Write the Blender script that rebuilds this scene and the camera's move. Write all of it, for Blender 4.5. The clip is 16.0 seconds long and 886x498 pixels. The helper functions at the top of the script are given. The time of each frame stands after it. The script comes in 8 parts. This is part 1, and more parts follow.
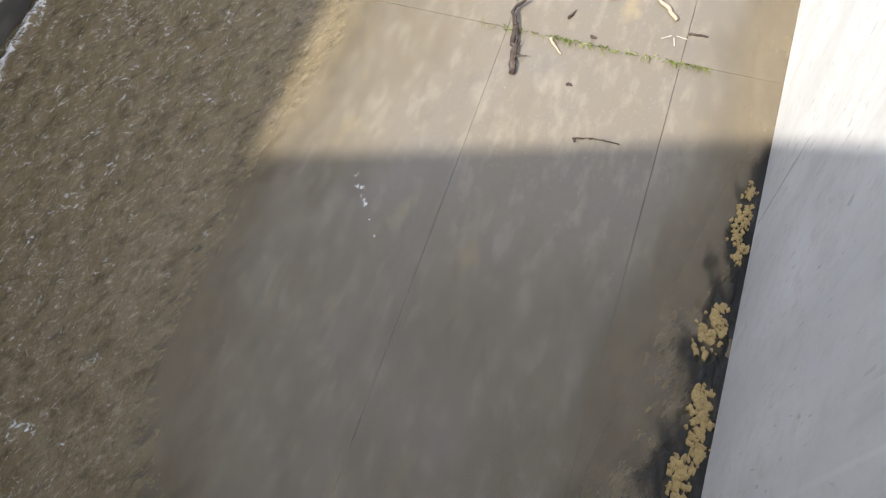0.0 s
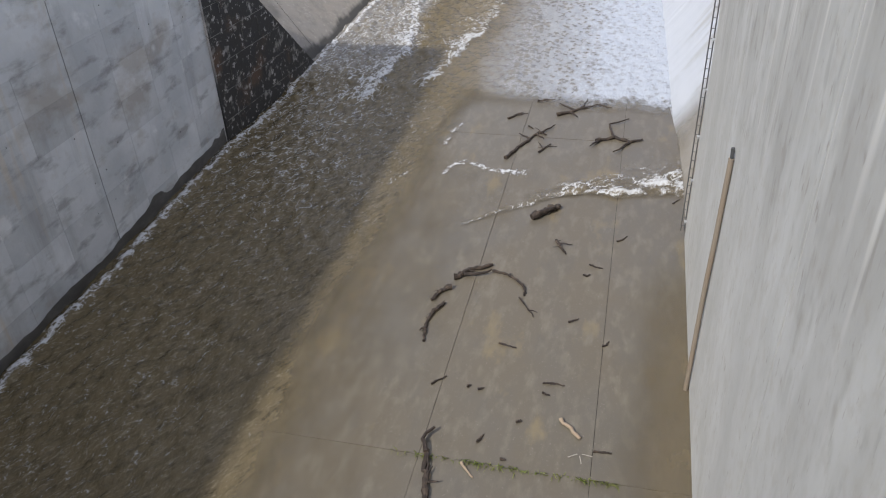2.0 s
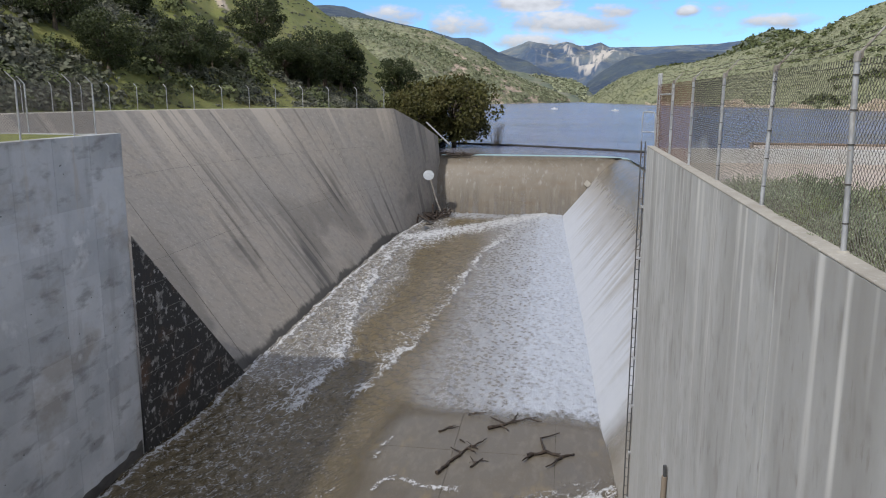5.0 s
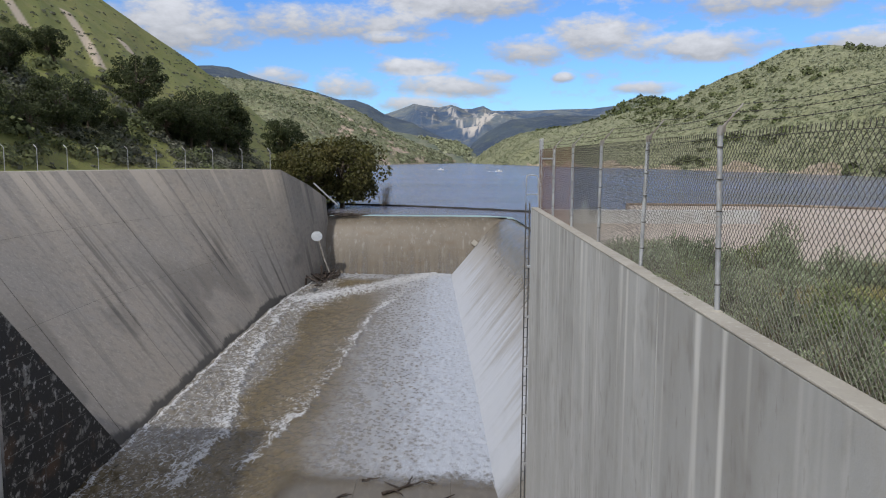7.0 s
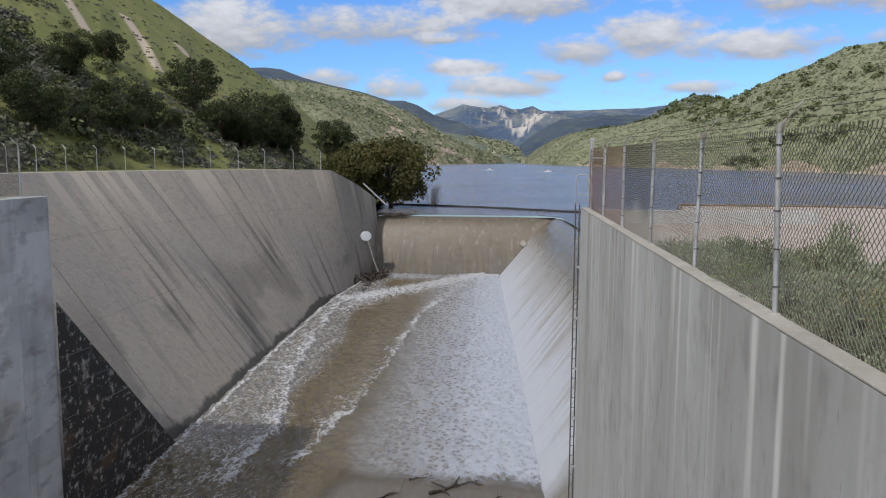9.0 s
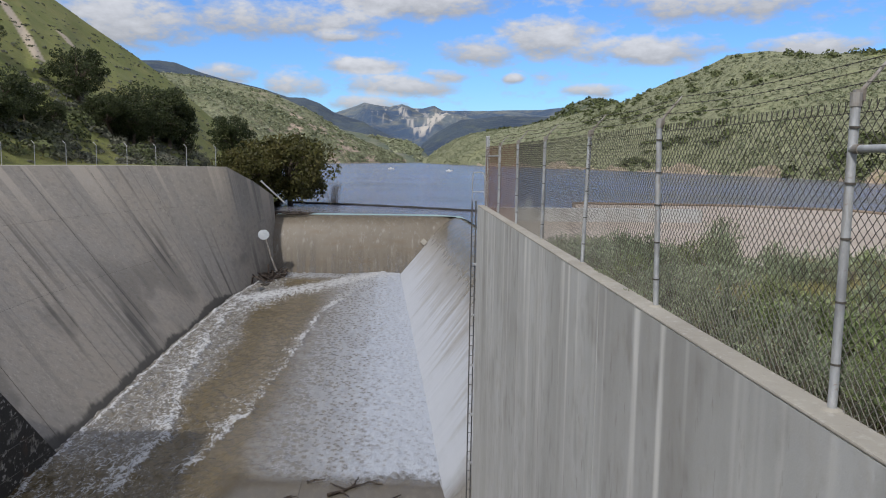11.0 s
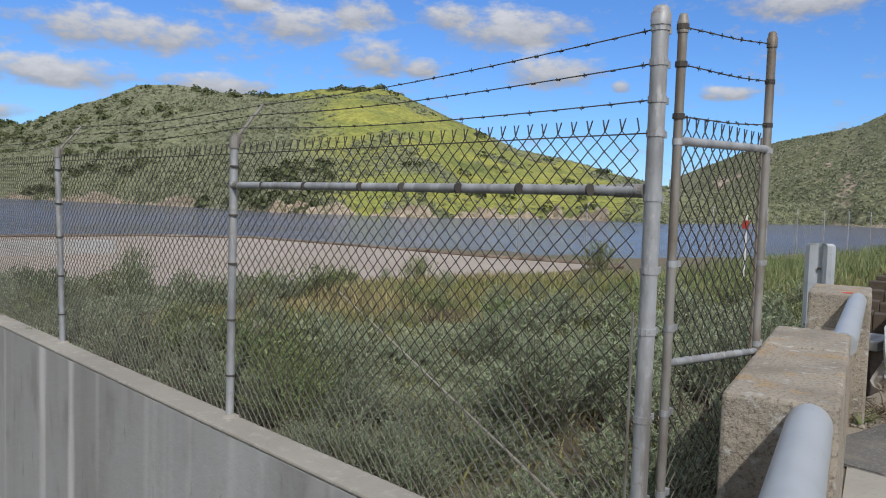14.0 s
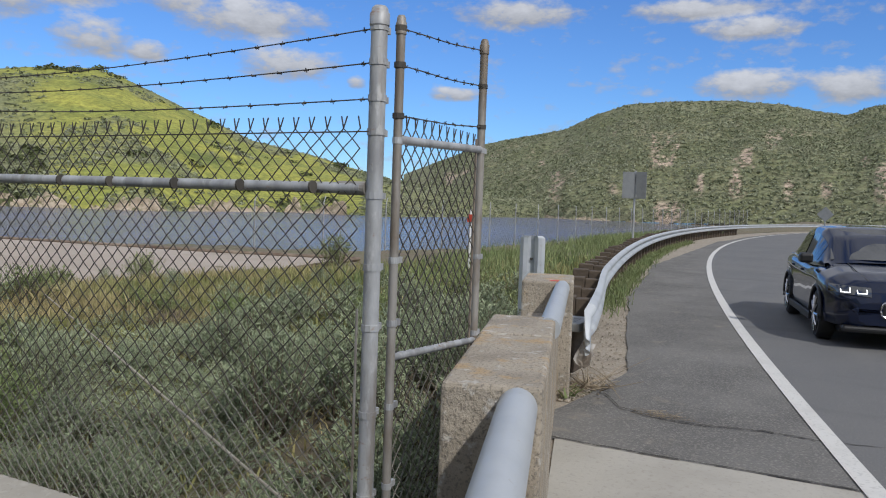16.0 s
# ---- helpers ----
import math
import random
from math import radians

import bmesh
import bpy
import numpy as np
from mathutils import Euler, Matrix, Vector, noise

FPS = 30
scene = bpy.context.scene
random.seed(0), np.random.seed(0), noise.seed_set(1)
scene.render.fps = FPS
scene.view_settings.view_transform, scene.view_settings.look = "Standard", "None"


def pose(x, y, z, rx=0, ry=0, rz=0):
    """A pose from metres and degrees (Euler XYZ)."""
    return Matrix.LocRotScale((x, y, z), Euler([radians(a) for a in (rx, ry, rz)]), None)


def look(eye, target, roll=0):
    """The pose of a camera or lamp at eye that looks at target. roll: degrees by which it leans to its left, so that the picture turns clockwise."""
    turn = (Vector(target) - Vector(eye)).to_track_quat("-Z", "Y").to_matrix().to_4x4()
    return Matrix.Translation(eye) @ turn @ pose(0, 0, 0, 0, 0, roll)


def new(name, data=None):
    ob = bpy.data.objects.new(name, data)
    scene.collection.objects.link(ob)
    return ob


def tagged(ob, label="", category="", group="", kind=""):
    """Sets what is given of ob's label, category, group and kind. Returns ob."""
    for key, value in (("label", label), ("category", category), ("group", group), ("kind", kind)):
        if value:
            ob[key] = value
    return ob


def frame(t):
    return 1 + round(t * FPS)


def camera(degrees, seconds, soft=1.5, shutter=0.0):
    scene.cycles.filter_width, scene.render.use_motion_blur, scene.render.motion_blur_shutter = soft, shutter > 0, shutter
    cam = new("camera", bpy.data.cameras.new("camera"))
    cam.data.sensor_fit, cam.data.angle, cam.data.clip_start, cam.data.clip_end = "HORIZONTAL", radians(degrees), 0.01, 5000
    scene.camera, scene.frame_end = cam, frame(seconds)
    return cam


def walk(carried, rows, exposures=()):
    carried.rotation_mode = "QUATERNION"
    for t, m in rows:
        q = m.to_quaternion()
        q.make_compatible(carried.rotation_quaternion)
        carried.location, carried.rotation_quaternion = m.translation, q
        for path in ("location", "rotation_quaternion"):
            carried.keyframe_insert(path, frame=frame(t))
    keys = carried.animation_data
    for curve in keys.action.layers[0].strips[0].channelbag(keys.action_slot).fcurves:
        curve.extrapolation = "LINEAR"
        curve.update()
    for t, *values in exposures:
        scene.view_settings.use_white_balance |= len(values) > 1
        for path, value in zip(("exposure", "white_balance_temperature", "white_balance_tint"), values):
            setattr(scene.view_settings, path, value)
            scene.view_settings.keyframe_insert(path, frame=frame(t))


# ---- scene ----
EXPO = [(0.0, 2.55, 6700, 10), (1.0, 2.1, 6700, 10), (1.5, 1.74, 6600, 10), (2.0, 1.14, 6450, 10), (3.5, 0.88, 6400, 10), (6.5, 0.5, 6450, 10), (10.5, 0.46, 6450, 10), (13.0, 0.34, 6400, 10), (16.0, 0.30, 6350, 10)]
cam = camera(59.18, 16.0, soft=1.1)
PATH = [
    (0, (-0.295, -0.032, 1.443), (-2.379, 3.924, -7.502), -9.91),
    (0.5, (-0.221, -0.032, 1.474), (-2.512, 4.811, -6.970), -8.73),
    (1, (-0.125, -0.027, 1.501), (-2.549, 5.987, -6.112), -6.82),
    (1.5, (-0.018, 0.001, 1.501), (-2.375, 7.151, -5.082), -4.56),
    (2, (0.039, -0.035, 1.536), (-2.082, 8.035, -3.976), -2.70),
    (2.5, (0.055, -0.038, 1.562), (-1.853, 8.625, -3.056), -1.45),
    (3, (0.070, -0.016, 1.572), (-1.706, 9.025, -2.316), -0.50),
    (3.5, (0.064, -0.002, 1.561), (-1.626, 9.302, -1.693), 0.10),
    (4, (0.064, -0.001, 1.571), (-1.581, 9.484, -1.133), 0.35),
    (4.2, (0.059, 0.003, 1.577), (-1.564, 9.547, -0.927), 0.37),
    (6.3, (-0.088, 0.051, 1.663), (-0.905, 9.924, 0.300), 0.03),
    (6.5, (-0.085, 0.050, 1.675), (-0.700, 9.948, 0.390), 0.15),
    (7, (-0.043, 0.013, 1.683), (-0.143, 9.945, 0.525), 0.34),
    (7.5, (-0.041, -0.016, 1.688), (0.069, 9.923, 0.587), 0.44),
    (8, (-0.054, -0.028, 1.688), (-0.226, 9.911, 0.594), 0.32),
    (8.2, (-0.059, -0.023, 1.686), (-0.480, 9.906, 0.574), 0.25),
    (10.3, (0.046, 0.218, 1.619), (-0.764, 10.116, 0.441), 0.27),
    (10.5, (0.070, 0.221, 1.614), (-0.365, 10.142, 0.435), 0.43),
    (11, (0.100, 0.236, 1.601), (0.634, 10.155, 0.445), 0.92),
    (11.5, (0.112, 0.202, 1.599), (1.600, 10.032, 0.522), 1.33),
    (12, (0.106, 0.146, 1.606), (2.643, 9.771, 0.649), 1.57),
    (12.5, (0.052, 0.077, 1.613), (3.897, 9.274, 0.812), 1.74),
    (13, (0.042, -0.001, 1.621), (5.130, 8.582, 0.951), 1.92),
    (13.5, (0.089, -0.020, 1.622), (6.195, 7.875, 0.997), 1.79),
    (14, (0.101, -0.031, 1.625), (7.037, 7.147, 1.016), 1.77),
    (14.5, (0.120, -0.033, 1.632), (7.730, 6.428, 1.042), 1.79),
    (15, (0.142, -0.031, 1.632), (8.277, 5.756, 1.052), 1.86),
    (15.5, (0.158, -0.039, 1.637), (8.752, 5.040, 1.054), 2.01),
    (16, (0.172, -0.046, 1.641), (9.072, 4.476, 1.059), 2.08),
]
walk(cam, [(t, look(eye, target, roll)) for t, eye, target, roll in PATH],
     exposures=EXPO)

# ---- sky, sun and exposure ----
SUN_WAY = Vector((0.575, 0.905, -1.0)).normalized()        # the way the sunlight travels
sun_data = bpy.data.lights.new("sun", "SUN")
sun_data.energy, sun_data.angle, sun_data.color = 2.05, radians(1.5), (1.0, 0.96, 0.90)
sun = new("sun", sun_data)
sun.matrix_world = look((0, -40, 60), Vector((0, -40, 60)) + SUN_WAY)
tagged(sun, "bright afternoon sun", "sun", kind="structure")

world = bpy.data.worlds.new("sky")
scene.world = world
world.use_nodes = True
wt = world.node_tree
wt.nodes.clear()


def wn(kind, **inputs):
    n = wt.nodes.new(kind)
    for key, value in inputs.items():
        n.inputs[int(key[1:])].default_value = value
    return n


def wmath(op, a, b=None, c=None):
    n = wt.nodes.new("ShaderNodeMath")
    n.operation = op
    for k, v in enumerate((a, b, c)):
        if v is None:
            continue
        if isinstance(v, (int, float)):
            n.inputs[k].default_value = v
        else:
            wt.links.new(v, n.inputs[k])
    return n.outputs[0]


sky = wn("ShaderNodeTexSky")
sky.sky_type, sky.sun_disc = "NISHITA", False
sky.sun_elevation = math.asin(-SUN_WAY.z)
sky.sun_rotation = math.atan2(-SUN_WAY.x, -SUN_WAY.y)
sky.air_density, sky.dust_density, sky.ozone_density = 1.0, 0.1, 2.5
coord = wn("ShaderNodeTexCoord")
sep = wn("ShaderNodeSeparateXYZ")
wt.links.new(coord.outputs["Generated"], sep.inputs[0])
AZ = wmath("MULTIPLY", wmath("ARCTAN2", sep.outputs[0], sep.outputs[1]), 57.2958)
ELV = wmath("MULTIPLY", wmath("ARCSINE", sep.outputs[2]), 57.2958)
# fair-weather cumulus: bearing, height, half width, half height (degrees)
CLOUDS = [(-18.8, 8.8, 4.0, 1.8), (-8.5, 9.3, 6.0, 1.1), (0.5, 10.9, 5.4, 1.0), (5.5, 7.6, 2.5, 0.9), (10.2, 8.6, 3.1, 1.2), (17.0, 7.6, 4.3, 0.8),
          (-2.4, 6.4, 2.3, 0.5), (-0.5, 5.1, 3.6, 0.7), (2.8, 5.8, 1.5, 0.45), (-12.6, 5.6, 1.8, 0.6), (-7.6, 4.9, 2.0, 0.7), (-2.5, 3.8, 2.2, 0.5),
          (13.9, 4.9, 1.8, 0.4), (21.2, 10.6, 5.0, 1.1), (8.0, 5.7, 0.7, 0.3), (27.2, 7.6, 3.2, 0.6), (-4.7, 8.4, 1.4, 0.3)]
CLOUDS += [(29.8, 13.3, 1.6, 0.7), (33.4, 12.0, 2.5, 1.0), (37.6, 12.9, 2.0, 1.1), (38.9, 10.1, 2.2, 1.1), (41.9, 9.5, 1.1, 0.6), (44.2, 13.0, 2.0, 0.8),
           (48.7, 12.3, 4.0, 1.2), (51.5, 9.4, 3.1, 0.9), (56.4, 8.4, 0.6, 0.4), (67.9, 13.6, 3.4, 0.9), (80.0, 13.7, 3.6, 0.6), (83.5, 12.4, 2.8, 0.6),
           (84.2, 8.7, 3.0, 0.8), (90.0, 8.5, 2.2, 0.9), (63.4, 7.9, 1.6, 0.4)]
wob = wn("ShaderNodeTexNoise", i2=7.0, i3=5.0, i4=0.62)
wsq = wn("ShaderNodeMapping")
wsq.inputs["Scale"].default_value = (1.0, 1.0, 2.2)
wt.links.new(coord.outputs["Generated"], wsq.inputs[0])
wt.links.new(wsq.outputs[0], wob.inputs[0])
fine = wn("ShaderNodeTexNoise", i2=34.0, i3=6.0, i4=0.6)
wt.links.new(wsq.outputs[0], fine.inputs[0])
ragged = wmath("ADD", wmath("MULTIPLY", wmath("SUBTRACT", wob.outputs[0], 0.5), 2.2), wmath("MULTIPLY", wmath("SUBTRACT", fine.outputs[0], 0.5), 2.6))
cover = 0.0
crown = 0.0                                                # the same, half a height further up: lit tops, grey undersides
for caz, cel, cw, ch in CLOUDS:
    dx = wmath("DIVIDE", wmath("SUBTRACT", AZ, caz), cw * 1.5)
    dy = wmath("DIVIDE", wmath("SUBTRACT", ELV, cel), ch * 1.55)
    r2 = wmath("ADD", wmath("MULTIPLY", dx, dx), wmath("MULTIPLY", dy, dy))
    cover = wmath("MAXIMUM", wmath("SUBTRACT", 1.0, r2), cover)
    dt = wmath("SUBTRACT", dy, 0.5)
    crown = wmath("MAXIMUM", wmath("SUBTRACT", 1.0, wmath("ADD", wmath("MULTIPLY", dx, dx), wmath("MULTIPLY", dt, dt))), crown)
lit_top = wmath("SUBTRACT", crown, wmath("MAXIMUM", cover, 0.0))
# elsewhere denser unseen cloud of the same kind, added to lift the shade
wide = wn("ShaderNodeTexNoise", i2=3.1, i3=4.0, i4=0.55)
wt.links.new(wsq.outputs[0], wide.inputs[0])
unseen_cloud = wmath("MULTIPLY", wmath("SUBTRACT", wide.outputs[0], 0.31), 5.0)
inside = wmath("MULTIPLY", wmath("LESS_THAN", wmath("ABSOLUTE", wmath("SUBTRACT", AZ, 34)), 64), wmath("LESS_THAN", ELV, 16))
cover = wmath("MAXIMUM", cover, wmath("SUBTRACT", unseen_cloud, wmath("MULTIPLY", inside, 4.0)))
shape = wmath("ADD", cover, wmath("MULTIPLY", ragged, 0.75))
soft_edge = wn("ShaderNodeMapRange", i1=0.12, i2=0.85, i3=0.0, i4=0.95)
wt.links.new(shape, soft_edge.inputs[0])
white = wn("ShaderNodeMapRange", i1=0.0, i2=1.5, i3=2.05, i4=3.95)
wt.links.new(wmath("ADD", shape, wmath("MULTIPLY", lit_top, 0.9)), white.inputs[0])
cloud_col = wt.nodes.new("ShaderNodeCombineColor")
for k, f in enumerate((0.97, 0.99, 1.05)):
    wt.links.new(wmath("MULTIPLY", white.outputs[0], f), cloud_col.inputs[k])
tint = wt.nodes.new("ShaderNodeMix")
tint.data_type, tint.blend_type = "RGBA", "MULTIPLY"
tint.inputs[0].default_value = 1.0
wt.links.new(sky.outputs[0], tint.inputs[6])
tint.inputs[7].default_value = (0.315, 0.485, 0.745, 1)
mixsky = wt.nodes.new("ShaderNodeMix")
mixsky.data_type = "RGBA"
wt.links.new(soft_edge.outputs[0], mixsky.inputs[0])
wt.links.new(tint.outputs[2], mixsky.inputs[6])
wt.links.new(cloud_col.outputs[0], mixsky.inputs[7])
bg = wn("ShaderNodeBackground", i1=0.142)
wt.links.new(mixsky.outputs[2], bg.inputs[0])
wout = wn("ShaderNodeOutputWorld")
wt.links.new(bg.outputs[0], wout.inputs[0])


# ---- materials ----
def colour(c):
    return (*c, 1.0) if len(c) == 3 else c


def material(name, base, layers=(), rough=0.8, bumps=(), metal=0.0, spec=0.5, per_object=0.0, per_island=0.0, attr=None, coords="world", grain=None):
    """layers: (scale xyz, detail, low, high, colour, amount): noise-shaped patches over the base. bumps: (scale xyz, strength, depth).
    attr: (attribute, colour, rough) mixed in by a vertex attribute."""
    m = bpy.data.materials.new(name)
    m.use_nodes = True
    nt = m.node_tree
    b = nt.nodes["Principled BSDF"]
    b.inputs["Roughness"].default_value, b.inputs["Metallic"].default_value = rough, metal
    b.inputs["Specular IOR Level"].default_value = spec
    if coords == "world":
        where = nt.nodes.new("ShaderNodeNewGeometry").outputs["Position"]
    else:
        where = nt.nodes.new("ShaderNodeTexCoord").outputs["Object"]

    def noise_at(scale, detail, rough_=0.6):
        mp = nt.nodes.new("ShaderNodeMapping")
        mp.inputs["Scale"].default_value = scale if not isinstance(scale, (int, float)) else (scale,) * 3
        nt.links.new(where, mp.inputs[0])
        n = nt.nodes.new("ShaderNodeTexNoise")
        n.inputs["Scale"].default_value, n.inputs["Detail"].default_value, n.inputs["Roughness"].default_value = 1.0, detail, rough_
        nt.links.new(mp.outputs[0], n.inputs["Vector"])
        return n.outputs[0]

    rgb = nt.nodes.new("ShaderNodeRGB")
    rgb.outputs[0].default_value = colour(base)
    out = rgb.outputs[0]
    for scale, detail, low, high, col, amount in layers:
        r = nt.nodes.new("ShaderNodeMapRange")
        r.inputs[1].default_value, r.inputs[2].default_value, r.inputs[4].default_value = low, high, amount
        nt.links.new(noise_at(scale, detail), r.inputs[0])
        mx = nt.nodes.new("ShaderNodeMix")
        mx.data_type = "RGBA"
        nt.links.new(r.outputs[0], mx.inputs[0])
        nt.links.new(out, mx.inputs[6])
        mx.inputs[7].default_value = colour(col)
        out = mx.outputs[2]
    for source, amount in (("obj", per_object), ("isl", per_island)):
        if amount:
            val = nt.nodes.new("ShaderNodeObjectInfo").outputs["Random"] if source == "obj" else nt.nodes.new("ShaderNodeNewGeometry").outputs["Random Per Island"]
            r = nt.nodes.new("ShaderNodeMapRange")
            r.inputs[3].default_value, r.inputs[4].default_value = 1 - amount, 1 + amount
            nt.links.new(val, r.inputs[0])
            hs = nt.nodes.new("ShaderNodeHueSaturation")
            nt.links.new(out, hs.inputs["Color"])
            nt.links.new(r.outputs[0], hs.inputs["Value"])
            out = hs.outputs[0]
    for at_name, at_col, _ in ([attr] if attr and isinstance(attr[0], str) else (attr or ())):
        at = nt.nodes.new("ShaderNodeAttribute")
        at.attribute_name = at_name
        mx = nt.nodes.new("ShaderNodeMix")
        mx.data_type = "RGBA"
        nt.links.new(at.outputs["Fac"], mx.inputs[0])
        nt.links.new(out, mx.inputs[6])
        mx.inputs[7].default_value = colour(at_col)
        out = mx.outputs[2]
    if grain:
        # (scale, amount): tufts and gaps too small to be bushes of their own
        r = nt.nodes.new("ShaderNodeMapRange")
        r.inputs[1].default_value, r.inputs[2].default_value, r.inputs[3].default_value, r.inputs[4].default_value = 0.36, 0.64, 1 - grain[1], 1 + grain[1]
        nt.links.new(noise_at(grain[0], 5.0, 0.7), r.inputs[0])
        hs = nt.nodes.new("ShaderNodeHueSaturation")
        nt.links.new(out, hs.inputs["Color"])
        nt.links.new(r.outputs[0], hs.inputs["Value"])
        out = hs.outputs[0]
    nt.links.new(out, b.inputs["Base Color"])
    last = None
    for scale, strength, depth in bumps:
        bp = nt.nodes.new("ShaderNodeBump")
        bp.inputs["Strength"].default_value, bp.inputs["Distance"].default_value = strength, depth
        nt.links.new(noise_at(scale, 6.0), bp.inputs["Height"])
        if last:
            nt.links.new(last, bp.inputs["Normal"])
        last = bp.outputs[0]
    if last:
        nt.links.new(last, b.inputs["Normal"])
    return m


CONC_WALL = material("wall_concrete", (0.50, 0.503, 0.495), [
    ((0.5, 0.5, 0.35), 6, 0.38, 0.66, (0.41, 0.41, 0.395), 0.85), ((1.1, 1.1, 0.3), 7, 0.50, 0.70, (0.34, 0.337, 0.322), 0.4),
    ((4.0, 4.0, 0.6), 6, 0.60, 0.72, (0.52, 0.51, 0.49), 0.35), ((3.0, 3.0, 2.2), 8, 0.50, 0.70, (0.39, 0.37, 0.34), 0.65),
    ((9, 9, 2.2), 5, 0.62, 0.70, (0.24, 0.215, 0.19), 0.65), ((0.9, 0.9, 1.3), 7, 0.57, 0.65, (0.47, 0.47, 0.46), 0.55), ((0.25, 0.25, 0.2), 4, 0.5, 0.62, (0.44, 0.44, 0.435), 0.5)], 0.88, [((6, 6, 6), 0.3, 0.02), ((60, 60, 60), 0.3, 0.004)], attr=(("grime", (0.26, 0.25, 0.232), 0), ("runoff", (0.68, 0.67, 0.64), 0)))
RUNOFF = material("lime_runoff", (0.46, 0.455, 0.44), [((5, 5, 0.8), 7, 0.40, 0.60, (0.345, 0.342, 0.332), 1.0), ((18, 18, 5), 5, 0.5, 0.65, (0.58, 0.57, 0.55), 0.6)], 0.9)
CONC_LEFT = material("left_wall_concrete", (0.49, 0.50, 0.505), [
    ((0.35, 0.35, 0.4), 6, 0.40, 0.62, (0.36, 0.375, 0.385), 0.85), ((0.30, 0.30, 0.45), 8, 0.53, 0.63, (0.30, 0.27, 0.23), 0.65), ((0.9, 0.9, 0.14), 6, 0.54, 0.68, (0.28, 0.28, 0.275), 0.6),
    ((0.6, 0.6, 1.6), 8, 0.54, 0.66, (0.21, 0.205, 0.20), 0.7), ((1.6, 1.6, 0.15), 5, 0.62, 0.72, (0.44, 0.37, 0.28), 0.5), ((2.6, 2.6, 2.6), 7, 0.56, 0.70, (0.40, 0.39, 0.38), 0.6),
    ((0.8, 0.8, 0.8), 7, 0.60, 0.70, (0.68, 0.68, 0.67), 0.5)],
    0.88, [((5, 5, 5), 0.25, 0.02)], per_object=0.14)
CONC_CAP = material("cap_concrete", (0.385, 0.36, 0.31), [((1.2, 1.2, 1.2), 6, 0.4, 0.65, (0.29, 0.268, 0.23), 0.8), ((14, 14, 14), 5, 0.55, 0.75, (0.56, 0.54, 0.50), 0.6),
    ((40, 40, 40), 3, 0.62, 0.72, (0.25, 0.23, 0.2), 0.5)], 0.9, [((25, 25, 25), 0.4, 0.01)])
CONC_BANK = material("bank_concrete", (0.250, 0.222, 0.190), [
    ((0.12, 0.12, 0.12), 6, 0.42, 0.62, (0.215, 0.20, 0.182), 0.75), ((0.9, 1.1, 0.9), 7, 0.5, 0.7, (0.225, 0.21, 0.192), 0.7), ((5, 5, 5), 6, 0.55, 0.72, (0.33, 0.305, 0.275), 0.7), ((2.2, 2.2, 2.2), 8, 0.50, 0.66, (0.165, 0.152, 0.134), 0.55)],
    0.9, [((4, 4, 4), 0.6, 0.04), ((20, 20, 20), 0.3, 0.01)], attr=(("pale", (0.42, 0.37, 0.31), 0), ("stain", (0.050, 0.047, 0.043), 0)))
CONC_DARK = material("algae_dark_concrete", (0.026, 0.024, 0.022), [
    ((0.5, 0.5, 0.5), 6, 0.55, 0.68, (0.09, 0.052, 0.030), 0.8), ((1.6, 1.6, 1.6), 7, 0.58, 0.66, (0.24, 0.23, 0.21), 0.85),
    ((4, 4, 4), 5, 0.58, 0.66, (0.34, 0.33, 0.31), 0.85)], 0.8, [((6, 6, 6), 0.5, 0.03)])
PALE_JOINT = material("lime_lined_joint", (0.17, 0.165, 0.15), [((1.5, 1.5, 1.5), 6, 0.45, 0.60, (0.045, 0.042, 0.038), 1.0)], 0.9)
CONC_FLOOR = material("floor_concrete", (0.122, 0.102, 0.073), [
    ((0.35, 0.22, 0.35), 6, 0.40, 0.65, (0.115, 0.104, 0.088), 0.8), ((3, 1.2, 3), 7, 0.5, 0.7, (0.172, 0.152, 0.118), 0.75),
    ((16, 16, 16), 4, 0.62, 0.74, (0.25, 0.235, 0.21), 0.5), ((1.2, 0.5, 1.2), 6, 0.58, 0.75, (0.09, 0.082, 0.07), 0.5), ((0.8, 0.35, 0.8), 7, 0.60, 0.70, (0.19, 0.150, 0.085), 0.8)], 0.42,
    [((5, 5, 5), 0.2, 0.01), ((45, 45, 45), 0.3, 0.004)])
CONC_WEIR = material("weir_concrete", (0.165, 0.140, 0.108), [
    ((1.1, 1.1, 0.05), 6, 0.46, 0.66, (0.14, 0.12, 0.092), 0.8), ((2.4, 2.4, 0.06), 6, 0.58, 0.72, (0.33, 0.315, 0.295), 0.55), ((6, 6, 0.1), 5, 0.6, 0.7, (0.30, 0.29, 0.27), 0.5),
    ((0.25, 0.4, 0.9), 6, 0.5, 0.7, (0.14, 0.10, 0.06), 0.7)], 0.5, [((3, 3, 3), 0.3, 0.03)])
CONC_SIDE = material("side_weir_concrete", (0.235, 0.215, 0.185), [
    ((0.06, 0.7, 0.06), 6, 0.45, 0.65, (0.24, 0.22, 0.195), 0.7), ((0.5, 0.5, 0.5), 6, 0.5, 0.7, (0.36, 0.35, 0.33), 0.6)], 0.5, [((3, 3, 3), 0.3, 0.03)])
WET_DARK = material("wet_waterline_concrete", (0.06, 0.057, 0.052), [((1.5, 1.5, 3), 6, 0.45, 0.65, (0.11, 0.104, 0.095), 0.7)], 0.35)
